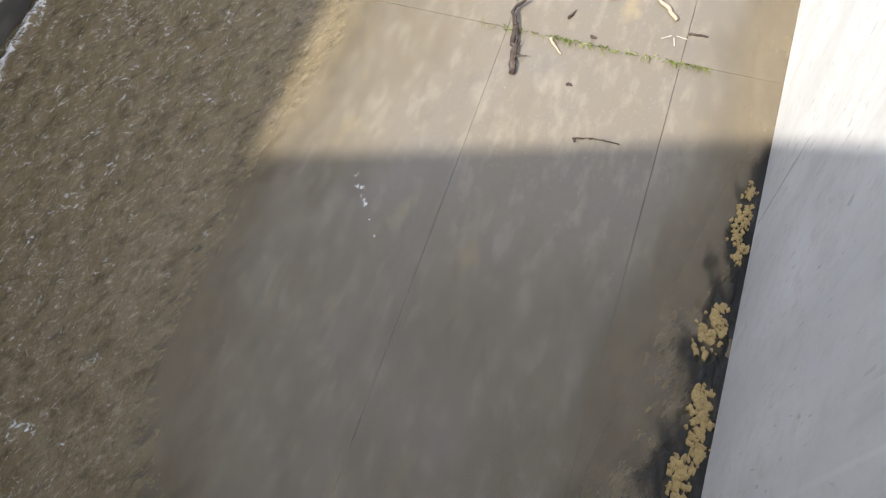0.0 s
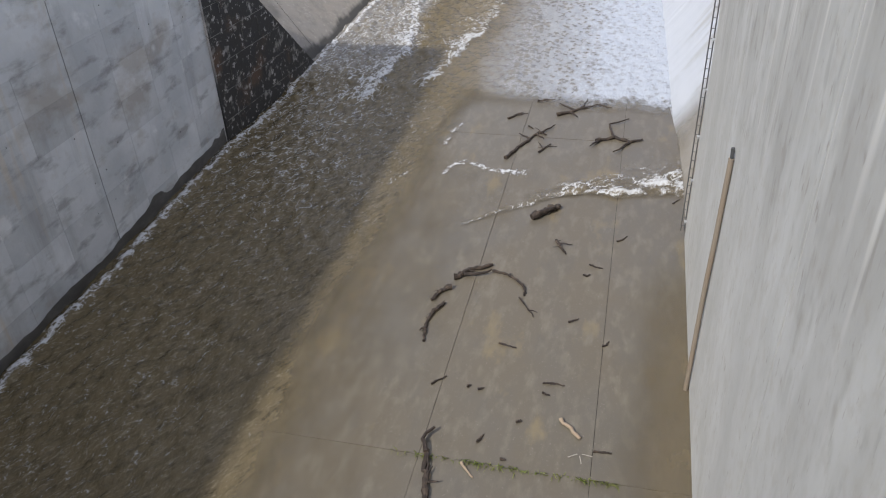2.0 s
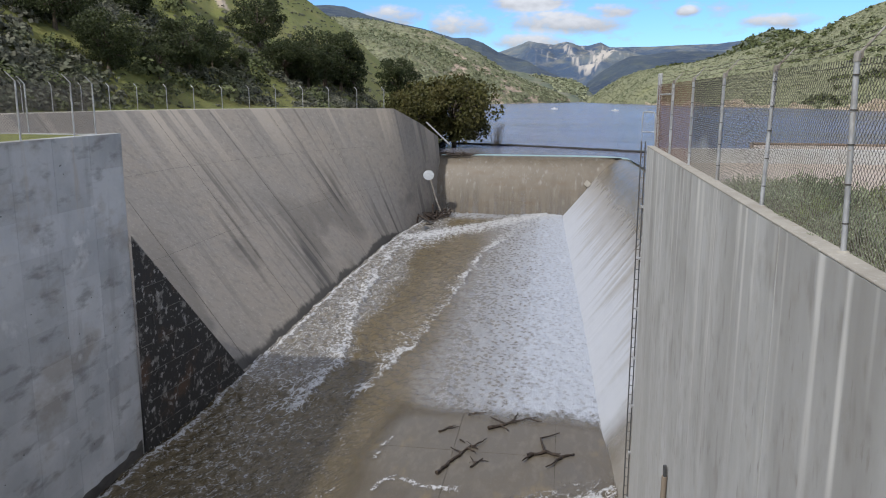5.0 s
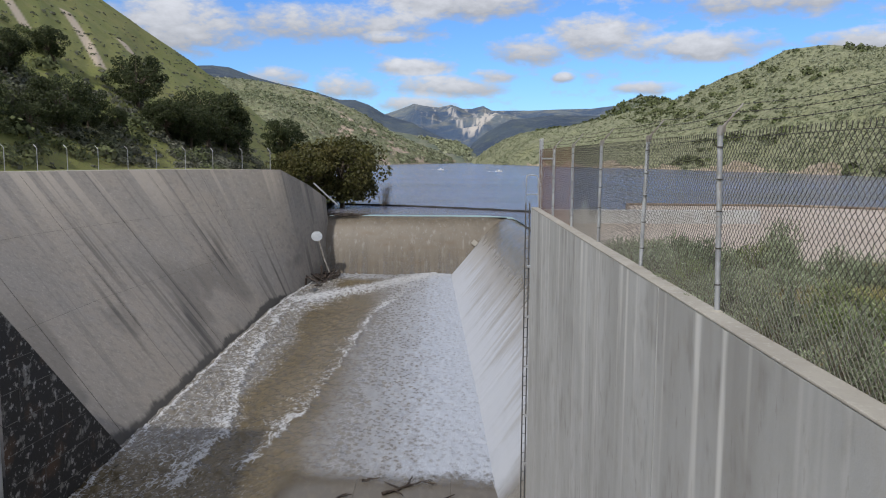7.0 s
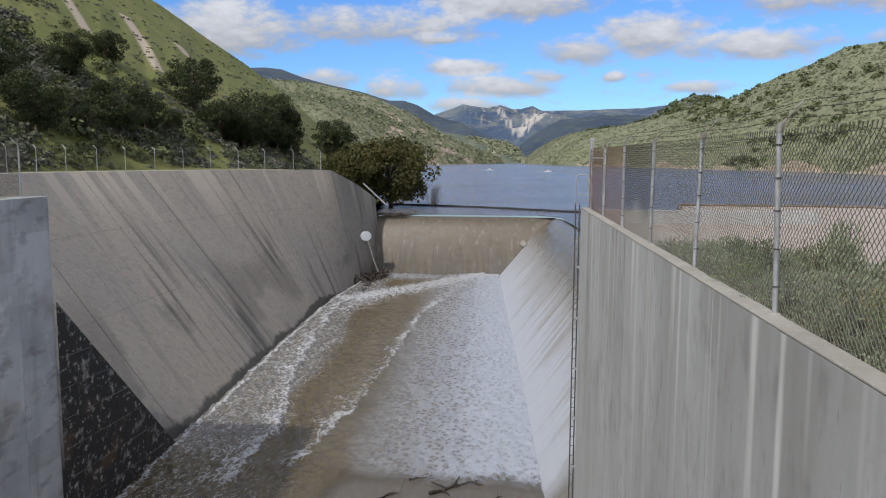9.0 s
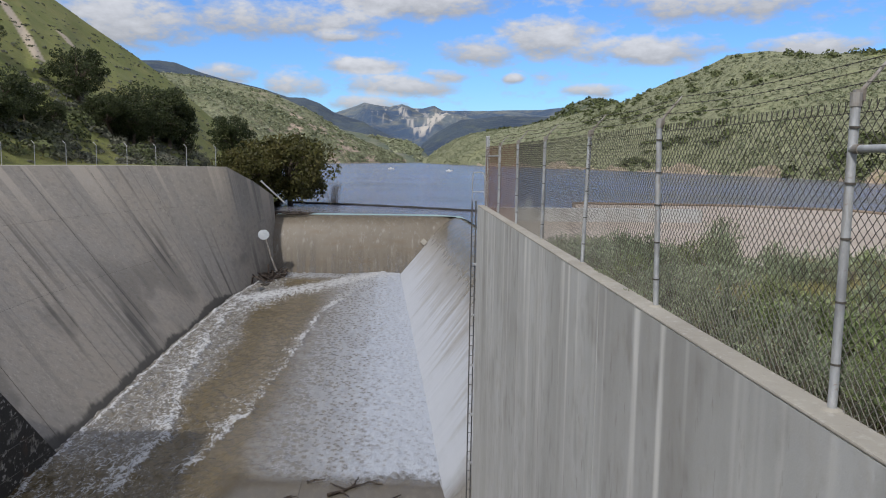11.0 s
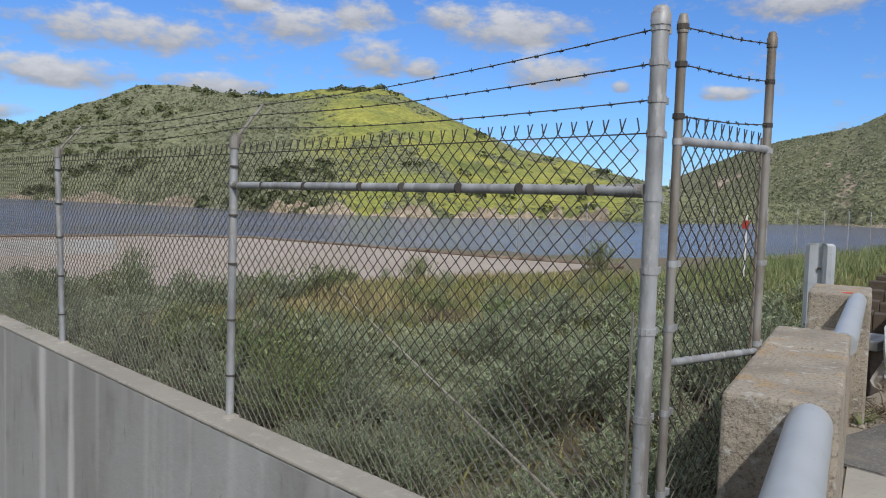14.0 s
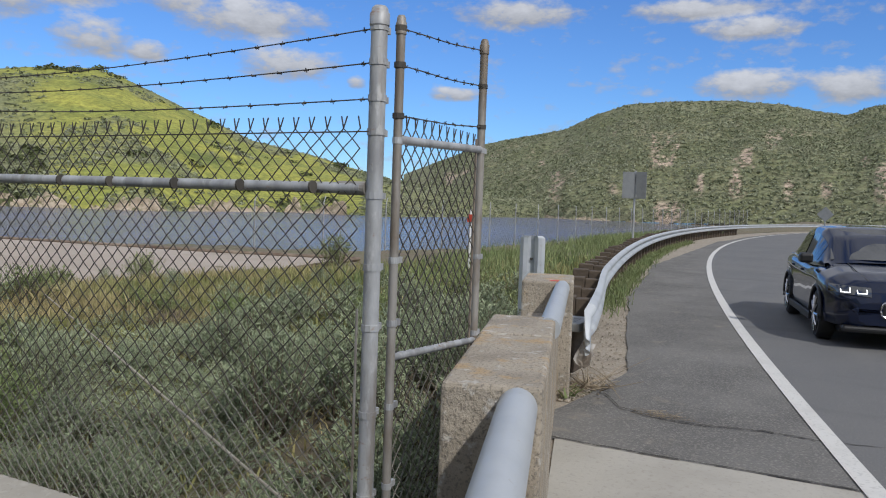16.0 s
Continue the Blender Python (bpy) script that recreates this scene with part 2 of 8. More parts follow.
CONC_PARAPET = material("parapet_concrete", (0.40, 0.35, 0.28), [
    ((3, 3, 3), 7, 0.45, 0.62, (0.27, 0.235, 0.185), 0.85), ((5, 5, 1.5), 6, 0.54, 0.64, (0.46, 0.31, 0.15), 0.75),
    ((70, 70, 70), 3, 0.53, 0.64, (0.17, 0.15, 0.125), 0.8), ((12, 12, 12), 6, 0.58, 0.68, (0.60, 0.58, 0.54), 0.75), ((25, 25, 25), 5, 0.62, 0.70, (0.13, 0.115, 0.095), 0.7)], 0.92,
    [((30, 30, 30), 0.8, 0.014), ((110, 110, 110), 0.7, 0.005), ((6, 6, 6), 0.4, 0.02)])
CONC_DECK = material("deck_concrete", (0.42, 0.40, 0.355), [((2, 2, 2), 6, 0.4, 0.66, (0.34, 0.32, 0.28), 0.7), ((30, 30, 30), 4, 0.55, 0.72, (0.28, 0.26, 0.23), 0.6)],
    0.9, [((40, 40, 40), 0.4, 0.006)])
JOINT = material("joint_filler", (0.045, 0.04, 0.034), [((3, 3, 3), 4, 0.5, 0.7, (0.09, 0.08, 0.065), 0.6)], 0.9)
ASPHALT = material("asphalt", (0.125, 0.126, 0.129), [((0.5, 0.5, 0.5), 6, 0.4, 0.65, (0.155, 0.153, 0.15), 0.8), ((70, 70, 70), 3, 0.52, 0.7, (0.24, 0.235, 0.225), 0.8),
    ((1.5, 0.3, 1), 6, 0.55, 0.7, (0.095, 0.096, 0.098), 0.6), ((0.12, 0.8, 1), 6, 0.58, 0.66, (0.175, 0.172, 0.168), 0.5)], 0.85, [((90, 90, 90), 0.6, 0.006), ((1, 1, 1), 0.2, 0.02)])
SHOULDER = material("old_asphalt_shoulder", (0.165, 0.16, 0.15), [((0.8, 0.8, 0.8), 6, 0.4, 0.62, (0.095, 0.092, 0.088), 0.8), ((50, 50, 50), 4, 0.5, 0.68, (0.29, 0.275, 0.25), 0.8),
    ((2.5, 2.5, 2.5), 7, 0.60, 0.68, (0.25, 0.225, 0.185), 0.6)], 0.92, [((60, 60, 60), 0.8, 0.01)])
GRAVEL = material("gravel", (0.36, 0.31, 0.245), [((1.5, 1.5, 1.5), 5, 0.4, 0.62, (0.25, 0.215, 0.165), 0.8), ((45, 45, 45), 3, 0.5, 0.66, (0.46, 0.42, 0.36), 0.8),
    ((25, 25, 25), 4, 0.56, 0.7, (0.15, 0.125, 0.095), 0.7)], 0.95, [((45, 45, 45), 1.0, 0.015)])
LINE_WHITE = material("road_paint", (0.62, 0.61, 0.58), [((30, 30, 30), 6, 0.54, 0.68, (0.36, 0.355, 0.34), 0.6), ((2.5, 2.5, 2.5), 6, 0.5, 0.7, (0.52, 0.51, 0.485), 0.7)], 0.7, [((90, 90, 90), 0.4, 0.003)])
SAND = material("bleached_gravel_flat", (0.43, 0.37, 0.31), [((0.25, 0.25, 0.25), 6, 0.4, 0.62, (0.35, 0.295, 0.24), 0.8), ((6, 6, 6), 6, 0.5, 0.72, (0.50, 0.44, 0.38), 0.6),
    ((30, 30, 30), 4, 0.58, 0.7, (0.27, 0.225, 0.18), 0.5), ((0.6, 0.6, 0.6), 7, 0.6, 0.7, (0.30, 0.265, 0.20), 0.5)], 0.95, [((20, 20, 20), 0.6, 0.02)])
RUST_CURB = material("rusty_kerb", (0.19, 0.145, 0.11), [((0.6, 0.6, 0.6), 5, 0.45, 0.65, (0.33, 0.265, 0.20), 0.9), ((3, 3, 3), 5, 0.5, 0.65, (0.12, 0.075, 0.05), 0.7)], 0.9)
DIRT = material("dry_earth", (0.155, 0.122, 0.085), [((1.1, 1.1, 1.1), 6, 0.4, 0.6, (0.13, 0.13, 0.06), 0.8), ((8, 8, 8), 5, 0.5, 0.7, (0.36, 0.30, 0.22), 0.7)], 0.95, [((12, 12, 12), 0.7, 0.03)])
HILL_GRASS = material("hill_grass", (0.25, 0.275, 0.055), [((0.035, 0.035, 0.06), 6, 0.42, 0.62, (0.40, 0.385, 0.07), 0.85), ((0.012, 0.012, 0.02), 4, 0.48, 0.64, (0.085, 0.125, 0.028), 0.8),
    ((0.5, 0.5, 0.5), 5, 0.5, 0.7, (0.09, 0.115, 0.03), 0.6)], 0.95, [((0.6, 0.6, 0.6), 0.6, 0.5)], attr=("scrub", (0.205, 0.212, 0.122), 0), grain=(0.30, 0.32))
HILL_LEFT = material("left_hill_grass", (0.140, 0.156, 0.036), [((0.07, 0.07, 0.1), 6, 0.42, 0.62, (0.205, 0.195, 0.058), 0.85), ((0.9, 0.9, 0.9), 5, 0.48, 0.7, (0.12, 0.15, 0.035), 0.7),
    ((0.25, 0.25, 0.25), 5, 0.58, 0.70, (0.20, 0.18, 0.07), 0.6)], 0.95, [((1.5, 1.5, 1.5), 0.6, 0.3)], attr=("bare", (0.46, 0.38, 0.29), 0))
HILL_SCRUB = material("scrub_hill", (0.190, 0.195, 0.112), [((0.03, 0.03, 0.05), 6, 0.42, 0.6, (0.145, 0.158, 0.075), 0.9), ((0.15, 0.15, 0.15), 6, 0.5, 0.66, (0.19, 0.18, 0.085), 0.6),
    ((0.012, 0.012, 0.03), 6, 0.60, 0.68, (0.32, 0.27, 0.18), 0.7)], 0.95, [((0.2, 0.2, 0.2), 0.9, 1.4)], attr=("bare", (0.42, 0.33, 0.25), 0), grain=(0.28, 0.55))
# cloud shade and distance haze put into the colour as dark blue patches
HILL_FAR = material("far_hill_cloud_shade", (0.055, 0.078, 0.105), [((0.006, 0.006, 0.010), 6, 0.42, 0.58, (0.030, 0.050, 0.085), 0.9), ((0.02, 0.02, 0.03), 7, 0.52, 0.64, (0.085, 0.105, 0.10), 0.75), ((0.06, 0.06, 0.06), 6, 0.58, 0.68, (0.13, 0.14, 0.125), 0.5)], 1.0,
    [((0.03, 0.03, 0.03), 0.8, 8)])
# blue patches paint shaded faces and haze onto the range
HILL_RANGE = material("range_haze_and_shade", (0.130, 0.160, 0.185), [((0.005, 0.005, 0.008), 6, 0.44, 0.54, (0.050, 0.085, 0.150), 0.95), ((0.016, 0.016, 0.02), 7, 0.50, 0.62, (0.20, 0.205, 0.185), 0.7), ((0.05, 0.05, 0.05), 6, 0.54, 0.66, (0.085, 0.105, 0.12), 0.7)], 1.0,
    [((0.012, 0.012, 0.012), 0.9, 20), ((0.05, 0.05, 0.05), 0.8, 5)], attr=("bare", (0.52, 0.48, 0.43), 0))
# haze put into the colour: greyed greens for the foothills
HILL_HAZE = material("foothill_haze_colour", (0.150, 0.170, 0.115), [((0.010, 0.010, 0.016), 6, 0.44, 0.58, (0.075, 0.100, 0.085), 0.9), ((0.03, 0.03, 0.05), 7, 0.50, 0.62, (0.21, 0.205, 0.145), 0.7), ((0.09, 0.09, 0.09), 6, 0.52, 0.64, (0.080, 0.098, 0.070), 0.8)], 1.0,
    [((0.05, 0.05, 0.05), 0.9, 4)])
BUSH_FAR = material("scrub_bushes", (0.250, 0.272, 0.165), [((0.03, 0.03, 0.03), 4, 0.42, 0.62, (0.315, 0.325, 0.220), 0.85), ((0.008, 0.008, 0.008), 3, 0.45, 0.6, (0.19, 0.215, 0.12), 0.6)], 0.95, per_island=0.35)
BUSH_OAK = material("dark_brush_leaves", (0.095, 0.115, 0.045), [((0.05, 0.05, 0.05), 4, 0.42, 0.62, (0.12, 0.132, 0.056), 0.85)], 0.95, per_island=0.45)
SHORE = material("eroded_shore_earth", (0.46, 0.38, 0.285), [((0.2, 0.2, 0.5), 6, 0.42, 0.62, (0.27, 0.21, 0.14), 0.8), ((0.6, 0.6, 0.6), 5, 0.52, 0.62, (0.13, 0.14, 0.055), 0.8)], 0.95, [((0.5, 0.5, 0.5), 0.8, 0.5)])
BUSH_SAGE = material("sage_bushes", (0.128, 0.135, 0.098), [((0.8, 0.8, 0.8), 4, 0.45, 0.65, (0.17, 0.163, 0.127), 0.7), ((0.15, 0.15, 0.15), 3, 0.5, 0.62, (0.105, 0.12, 0.062), 0.7)], 0.95, per_island=0.4)
BARK = material("bark", (0.085, 0.065, 0.048), [((6, 6, 1.5), 5, 0.45, 0.65, (0.14, 0.115, 0.09), 0.8)], 0.95, [((12, 12, 3), 0.9, 0.03)], coords="object")
LEAF_OAK = material("oak_leaves", (0.040, 0.055, 0.018), [((0.6, 0.6, 0.6), 3, 0.4, 0.65, (0.062, 0.075, 0.024), 0.8)], 0.7, per_island=0.45, coords="object")
LEAF_SHORE = material("shore_tree_leaves", (0.070, 0.072, 0.018), [((0.5, 0.5, 0.5), 3, 0.4, 0.65, (0.105, 0.09, 0.025), 0.8)], 0.7, per_island=0.45, coords="object")
LEAF_SHRUB = material("shrub_leaves", (0.272, 0.318, 0.198), [((0.9, 0.9, 0.9), 3, 0.42, 0.62, (0.31, 0.35, 0.22), 0.9)], 0.85, per_island=0.3, per_object=0.15)
LEAF_GREEN = material("fresh_green_leaves", (0.195, 0.248, 0.098), [((0.9, 0.9, 0.9), 3, 0.42, 0.62, (0.24, 0.27, 0.12), 0.9)], 0.75, per_island=0.4, per_object=0.2)
LEAF_DRY = material("dry_twigs", (0.30, 0.245, 0.17), [((2, 2, 2), 3, 0.42, 0.62, (0.11, 0.085, 0.06), 0.8)], 0.9, per_island=0.4, per_object=0.2)
TWIG = material("shrub_twigs", (0.15, 0.12, 0.085), [((9, 9, 9), 3, 0.42, 0.62, (0.10, 0.08, 0.06), 0.7)], 0.9)
GRASS_BLADE = material("grass_blades", (0.25, 0.26, 0.095), [((0.5, 0.5, 0.5), 3, 0.42, 0.62, (0.44, 0.36, 0.19), 0.8)], 0.8, per_island=0.4)
WOOD_WET = material("wet_driftwood", (0.024, 0.016, 0.012), [((5, 5, 5), 5, 0.48, 0.66, (0.085, 0.060, 0.042), 0.8)], 0.7, [((9, 9, 9), 0.9, 0.03)])
WIRE_RUST = material("rusty_wire", (0.15, 0.082, 0.055), [((5, 5, 2.0), 4, 0.45, 0.62, (0.10, 0.06, 0.045), 0.8)], 0.8)
ROPE = material("weathered_cable", (0.38, 0.345, 0.28), [((9, 9, 9), 3, 0.45, 0.65, (0.28, 0.24, 0.19), 0.7)], 0.8)
WOOD_PALE = material("pale_split_wood", (0.30, 0.235, 0.17), [((6, 6, 6), 5, 0.45, 0.65, (0.27, 0.20, 0.14), 0.8)], 0.8, [((20, 20, 20), 0.6, 0.01)])
WOOD_POST = material("weathered_guard_post", (0.105, 0.080, 0.058), [((4, 4, 14), 5, 0.45, 0.65, (0.055, 0.043, 0.033), 0.8)], 0.95, [((14, 14, 5), 0.8, 0.01)])
GALV = material("galvanised_steel", (0.47, 0.485, 0.50), [((9, 9, 3), 7, 0.42, 0.60, (0.30, 0.305, 0.315), 0.9), ((11, 11, 1.5), 6, 0.56, 0.68, (0.27, 0.235, 0.195), 0.7), ((14, 14, 30), 5, 0.63, 0.72, (0.28, 0.15, 0.08), 0.7), ((30, 30, 12), 6, 0.56, 0.66, (0.60, 0.61, 0.61), 0.5)], 0.58, [((40, 40, 40), 0.3, 0.002)], metal=0.35)
GALV_OLD = material("stained_galvanised_steel", (0.36, 0.345, 0.32), [((8, 8, 2.5), 6, 0.43, 0.60, (0.20, 0.165, 0.13), 0.9), ((20, 20, 9), 5, 0.64, 0.74, (0.22, 0.12, 0.06), 0.7)], 0.6, [((40, 40, 40), 0.3, 0.002)], metal=0.4)
WIRE = material("weathered_wire", (0.060, 0.054, 0.047), [((5, 5, 2.0), 4, 0.45, 0.62, (0.10, 0.088, 0.074), 0.8)], 0.75)
# sunlit look below and dark look against sky above are put into colour
WIRE_MESH = material("galvanised_woven_wire", (0.205, 0.194, 0.168), [((5, 5, 2.0), 4, 0.45, 0.62, (0.21, 0.195, 0.165), 0.8)], 0.65, attr=("upper_shade", (0.050, 0.044, 0.038), 0))
PAINT_PIPE = material("grey_painted_rail", (0.42, 0.445, 0.47), [((5, 5, 5), 5, 0.45, 0.68, (0.36, 0.385, 0.41), 0.7), ((30, 30, 30), 5, 0.66, 0.74, (0.30, 0.28, 0.25), 0.5)], 0.42, [((60, 60, 60), 0.15, 0.002)])
STEEL_DARK = material("dark_steel", (0.10, 0.105, 0.11), [((3, 3, 3), 5, 0.45, 0.65, (0.16, 0.14, 0.12), 0.7)], 0.55, metal=0.5)
RUST = material("rusty_pipe", (0.22, 0.185, 0.145), [((3, 3, 0.8), 5, 0.45, 0.65, (0.22, 0.17, 0.125), 0.8)], 0.85)
SIGN_GREY = material("sign_back", (0.33, 0.345, 0.355), [((4, 4, 4), 4, 0.45, 0.65, (0.27, 0.28, 0.29), 0.7)], 0.5, metal=0.5)
WHITE_PAINT = material("white_paint", (0.78, 0.78, 0.76), [((5, 5, 5), 5, 0.55, 0.72, (0.55, 0.53, 0.48), 0.6)], 0.7)
RED_PAINT = material("red_paint", (0.55, 0.07, 0.045), [((6, 6, 6), 4, 0.5, 0.7, (0.65, 0.25, 0.2), 0.5)], 0.6)
RUBBER = material("black_rubber", (0.018, 0.018, 0.018), [((9, 9, 9), 4, 0.5, 0.7, (0.035, 0.034, 0.032), 0.6)], 0.75)
CAR_PAINT = material("dark_blue_car_paint", (0.003, 0.008, 0.030), [((2, 2, 2), 2, 0.5, 0.8, (0.008, 0.014, 0.032), 0.5)], 0.3, spec=0.1)
CAR_PAINT.node_tree.nodes["Principled BSDF"].inputs["Coat Weight"].default_value = 1.0
CAR_PAINT.node_tree.nodes["Principled BSDF"].inputs["Coat Roughness"].default_value = 0.02
CAR_PAINT.node_tree.nodes["Principled BSDF"].inputs["Coat IOR"].default_value = 1.5
CAR_TRIM = material("black_car_trim", (0.012, 0.012, 0.013), [((30, 30, 30), 2, 0.5, 0.8, (0.02, 0.02, 0.02), 0.5)], 0.5)
CAR_GLASS = material("dark_car_glass", (0.012, 0.014, 0.016), [((1, 1, 1), 2, 0.5, 0.8, (0.02, 0.022, 0.024), 0.5)], 0.02, spec=1.0)
CAR_GLASS.node_tree.nodes["Principled BSDF"].inputs["IOR"].default_value = 1.8
CHROME = material("bright_metal", (0.62, 0.62, 0.63), [((10, 10, 10), 2, 0.5, 0.8, (0.5, 0.5, 0.5), 0.5)], 0.22, metal=1.0)
ALGAE = material("pale_algae_crust", (0.33, 0.24, 0.10), [((6, 6, 6), 5, 0.45, 0.65, (0.20, 0.14, 0.06), 0.8)], 0.8, [((20, 20, 20), 0.8, 0.02)])
MOSS = material("green_joint_weeds", (0.16, 0.20, 0.04), [((5, 5, 5), 4, 0.45, 0.65, (0.25, 0.24, 0.08), 0.8)], 0.8, per_island=0.4)

def leafy(m, amount=0.4):
    """Let some light through thin leaves."""
    nt = m.node_tree
    b = nt.nodes["Principled BSDF"]
    tr = nt.nodes.new("ShaderNodeBsdfTranslucent")
    nt.links.new(b.inputs["Base Color"].links[0].from_socket, tr.inputs["Color"])
    ms = nt.nodes.new("ShaderNodeMixShader")
    ms.inputs[0].default_value = amount
    nt.links.new(b.outputs[0], ms.inputs[1])
    nt.links.new(tr.outputs[0], ms.inputs[2])
    nt.links.new(ms.outputs[0], nt.nodes["Material Output"].inputs["Surface"])


for leaf_mat in (LEAF_SHRUB, LEAF_GREEN, GRASS_BLADE, MOSS):
    leafy(leaf_mat, 0.16)
leafy(BUSH_FAR, 0.12)
leafy(BUSH_SAGE, 0.2)
leafy(LEAF_OAK, 0.25)
leafy(LEAF_SHORE, 0.3)
leafy(BUSH_OAK, 0.15)

LAMP_GLOW = bpy.data.materials.new("lit_running_light")
LAMP_GLOW.use_nodes = True
LAMP_GLOW.node_tree.nodes["Principled BSDF"].inputs["Emission Color"].default_value = (1, 1, 1, 1)
LAMP_GLOW.node_tree.nodes["Principled BSDF"].inputs["Emission Strength"].default_value = 1.3


def water_material(name, deep, shallow, foam_col, ripples, rough=0.12, glint_col=(0.34, 0.285, 0.19), sheet_col=(0.43, 0.46, 0.52), weave=(3.0, 2.1, 3.0), wisp=(9, 6, 9), holes=1.35):
    """Moving water: 'deep' and 'foam' vertex attributes set how turbid and how white it is, 'cover' how much of the bed it hides."""
    m = bpy.data.materials.new(name)
    m.use_nodes = True
    nt = m.node_tree
    b = nt.nodes["Principled BSDF"]
    geo = nt.nodes.new("ShaderNodeNewGeometry").outputs["Position"]

    def att(n):
        a = nt.nodes.new("ShaderNodeAttribute")
        a.attribute_name = n
        return a.outputs["Fac"]

    def tex(scale, detail=5.0, rough_=0.6, place=None):
        mp = nt.nodes.new("ShaderNodeMapping")
        mp.inputs["Scale"].default_value = scale
        nt.links.new(place or geo, mp.inputs[0])
        n = nt.nodes.new("ShaderNodeTexNoise")
        n.inputs["Scale"].default_value, n.inputs["Detail"].default_value, n.inputs["Roughness"].default_value = 1.0, detail, rough_
        nt.links.new(mp.outputs[0], n.inputs["Vector"])
        return n.outputs[0]

    def mth(op, a, c):
        n = nt.nodes.new("ShaderNodeMath")
        n.operation = op
        for k, v in enumerate((a, c)):
            if isinstance(v, (int, float)):
                n.inputs[k].default_value = v
            else:
                nt.links.new(v, n.inputs[k])
        return n.outputs[0]

    def rng(v, lo, hi, a=0.0, c=1.0):
        r = nt.nodes.new("ShaderNodeMapRange")
        r.interpolation_type = "SMOOTHSTEP"
        for k, q in ((1, lo), (2, hi), (3, a), (4, c)):
            r.inputs[k].default_value = q
        nt.links.new(v, r.inputs[0])
        return r.outputs[0]

    def mix(f, a, c):
        n = nt.nodes.new("ShaderNodeMix")
        n.data_type = "RGBA"
        for k, v in ((0, f), (6, a), (7, c)):
            if isinstance(v, tuple):
                n.inputs[k].default_value = colour(v)
            else:
                nt.links.new(v, n.inputs[k])
        return n.outputs[2]

    lumps = tex((0.5, 0.3, 0.5))
    body = mix(rng(mth("ADD", att("deep"), mth("MULTIPLY", mth("SUBTRACT", lumps, 0.5), 0.9)), 0.10, 0.95), shallow, deep)
    # small crests all over the running water: highlights and troughs' shade put into colour
    turn = nt.nodes.new("ShaderNodeMapping")
    turn.inputs["Rotation"].default_value = (0, 0, radians(28))
    nt.links.new(geo, turn.inputs[0])
    crest = mth("MULTIPLY", rng(tex((9.5, 3.4, 9.5), 7.0, 0.75, turn.outputs[0]), 0.50, 0.68), mth("MULTIPLY", att("churn"), 0.68))
    body = mix(crest, body, glint_col)
    trough_shade = mth("MULTIPLY", rng(tex((4.2, 1.5, 4.2), 7.0, 0.75, turn.outputs[0]), 0.47, 0.66), mth("MULTIPLY", att("churn"), 0.9))
    body = mix(trough_shade, body, tuple(0.55 * c for c in deep))
    # scale-like ripples of the thin white sheet
    vmap = nt.nodes.new("ShaderNodeMapping")
    vmap.inputs["Scale"].default_value = weave
    nt.links.new(geo, vmap.inputs[0])
    shift = nt.nodes.new("ShaderNodeVectorMath")
    shift.operation = "MULTIPLY_ADD"
    nz = nt.nodes.new("ShaderNodeTexNoise")
    nz.inputs["Scale"].default_value, nz.inputs["Detail"].default_value = 2.0, 4.0
    nt.links.new(geo, nz.inputs["Vector"])
    nt.links.new(nz.outputs["Color"], shift.inputs[0])
    shift.inputs[1].default_value = (1.1, 1.1, 0)
    nt.links.new(vmap.outputs[0], shift.inputs[2])
    vor = nt.nodes.new("ShaderNodeTexVoronoi")
    vor.inputs["Scale"].default_value = 1.0
    nt.links.new(shift.outputs[0], vor.inputs["Vector"])
    ridge = mth("ADD", mth("MULTIPLY", rng(vor.outputs["Distance"], 0.08, 0.72), 0.7), mth("MULTIPLY", rng(tex(wisp, 6.0, 0.7), 0.36, 0.64), 0.45))
    sheet = mth("ADD", mth("MULTIPLY", att("cells"), mth("ADD", 1.0 - 0.62 * holes, mth("MULTIPLY", ridge, 0.78 * holes))), rng(att("cells"), 0.75, 1.05, 0.0, 0.28))
    sheet = mth("MULTIPLY", sheet, rng(att("cells"), 0.02, 0.22))
    sheet = mth("MINIMUM", sheet, 1.0)
    body = mix(sheet, body, sheet_col)
    # broken foam: the attribute sets how much of the surface is white
    def lace(scale, thin):
        n = mth("ABSOLUTE", mth("SUBTRACT", tex(scale, 4.0, 0.6, turn.outputs[0]), 0.5), 0.0)
        return rng(n, 0.0, thin, 1.0, 0.0)

    grainy = mth("ADD", mth("MULTIPLY", tex((4.8, 1.8, 4.8), 9.0, 0.75), 0.70), mth("ADD", mth("MULTIPLY", lace((2.4, 1.5, 2.4), 0.07), 0.21), mth("MULTIPLY", lace((6.5, 3.6, 6.5), 0.09), 0.13)))
    fo = mth("MULTIPLY", rng(mth("ADD", mth("MULTIPLY", att("foam"), 0.55), grainy), 0.72, 1.04), mth("GREATER_THAN", att("foam"), 0.03))
    col = mix(fo, body, foam_col)
    nt.links.new(col, b.inputs["Base Color"])
    fo = mth("MAXIMUM", fo, mth("MULTIPLY", sheet, 0.9))
    nt.links.new(rng(fo, 0.0, 1.0, rough, 0.6), b.inputs["Roughness"])
    b.inputs["IOR"].default_value = 1.33
    last = None
    for scale, strength, depth in ripples:
        bp = nt.nodes.new("ShaderNodeBump")
        bp.inputs["Strength"].default_value, bp.inputs["Distance"].default_value = strength, depth
        nt.links.new(tex(scale, 6.0), bp.inputs["Height"])
        if last:
            nt.links.new(last, bp.inputs["Normal"])
        last = bp.outputs[0]
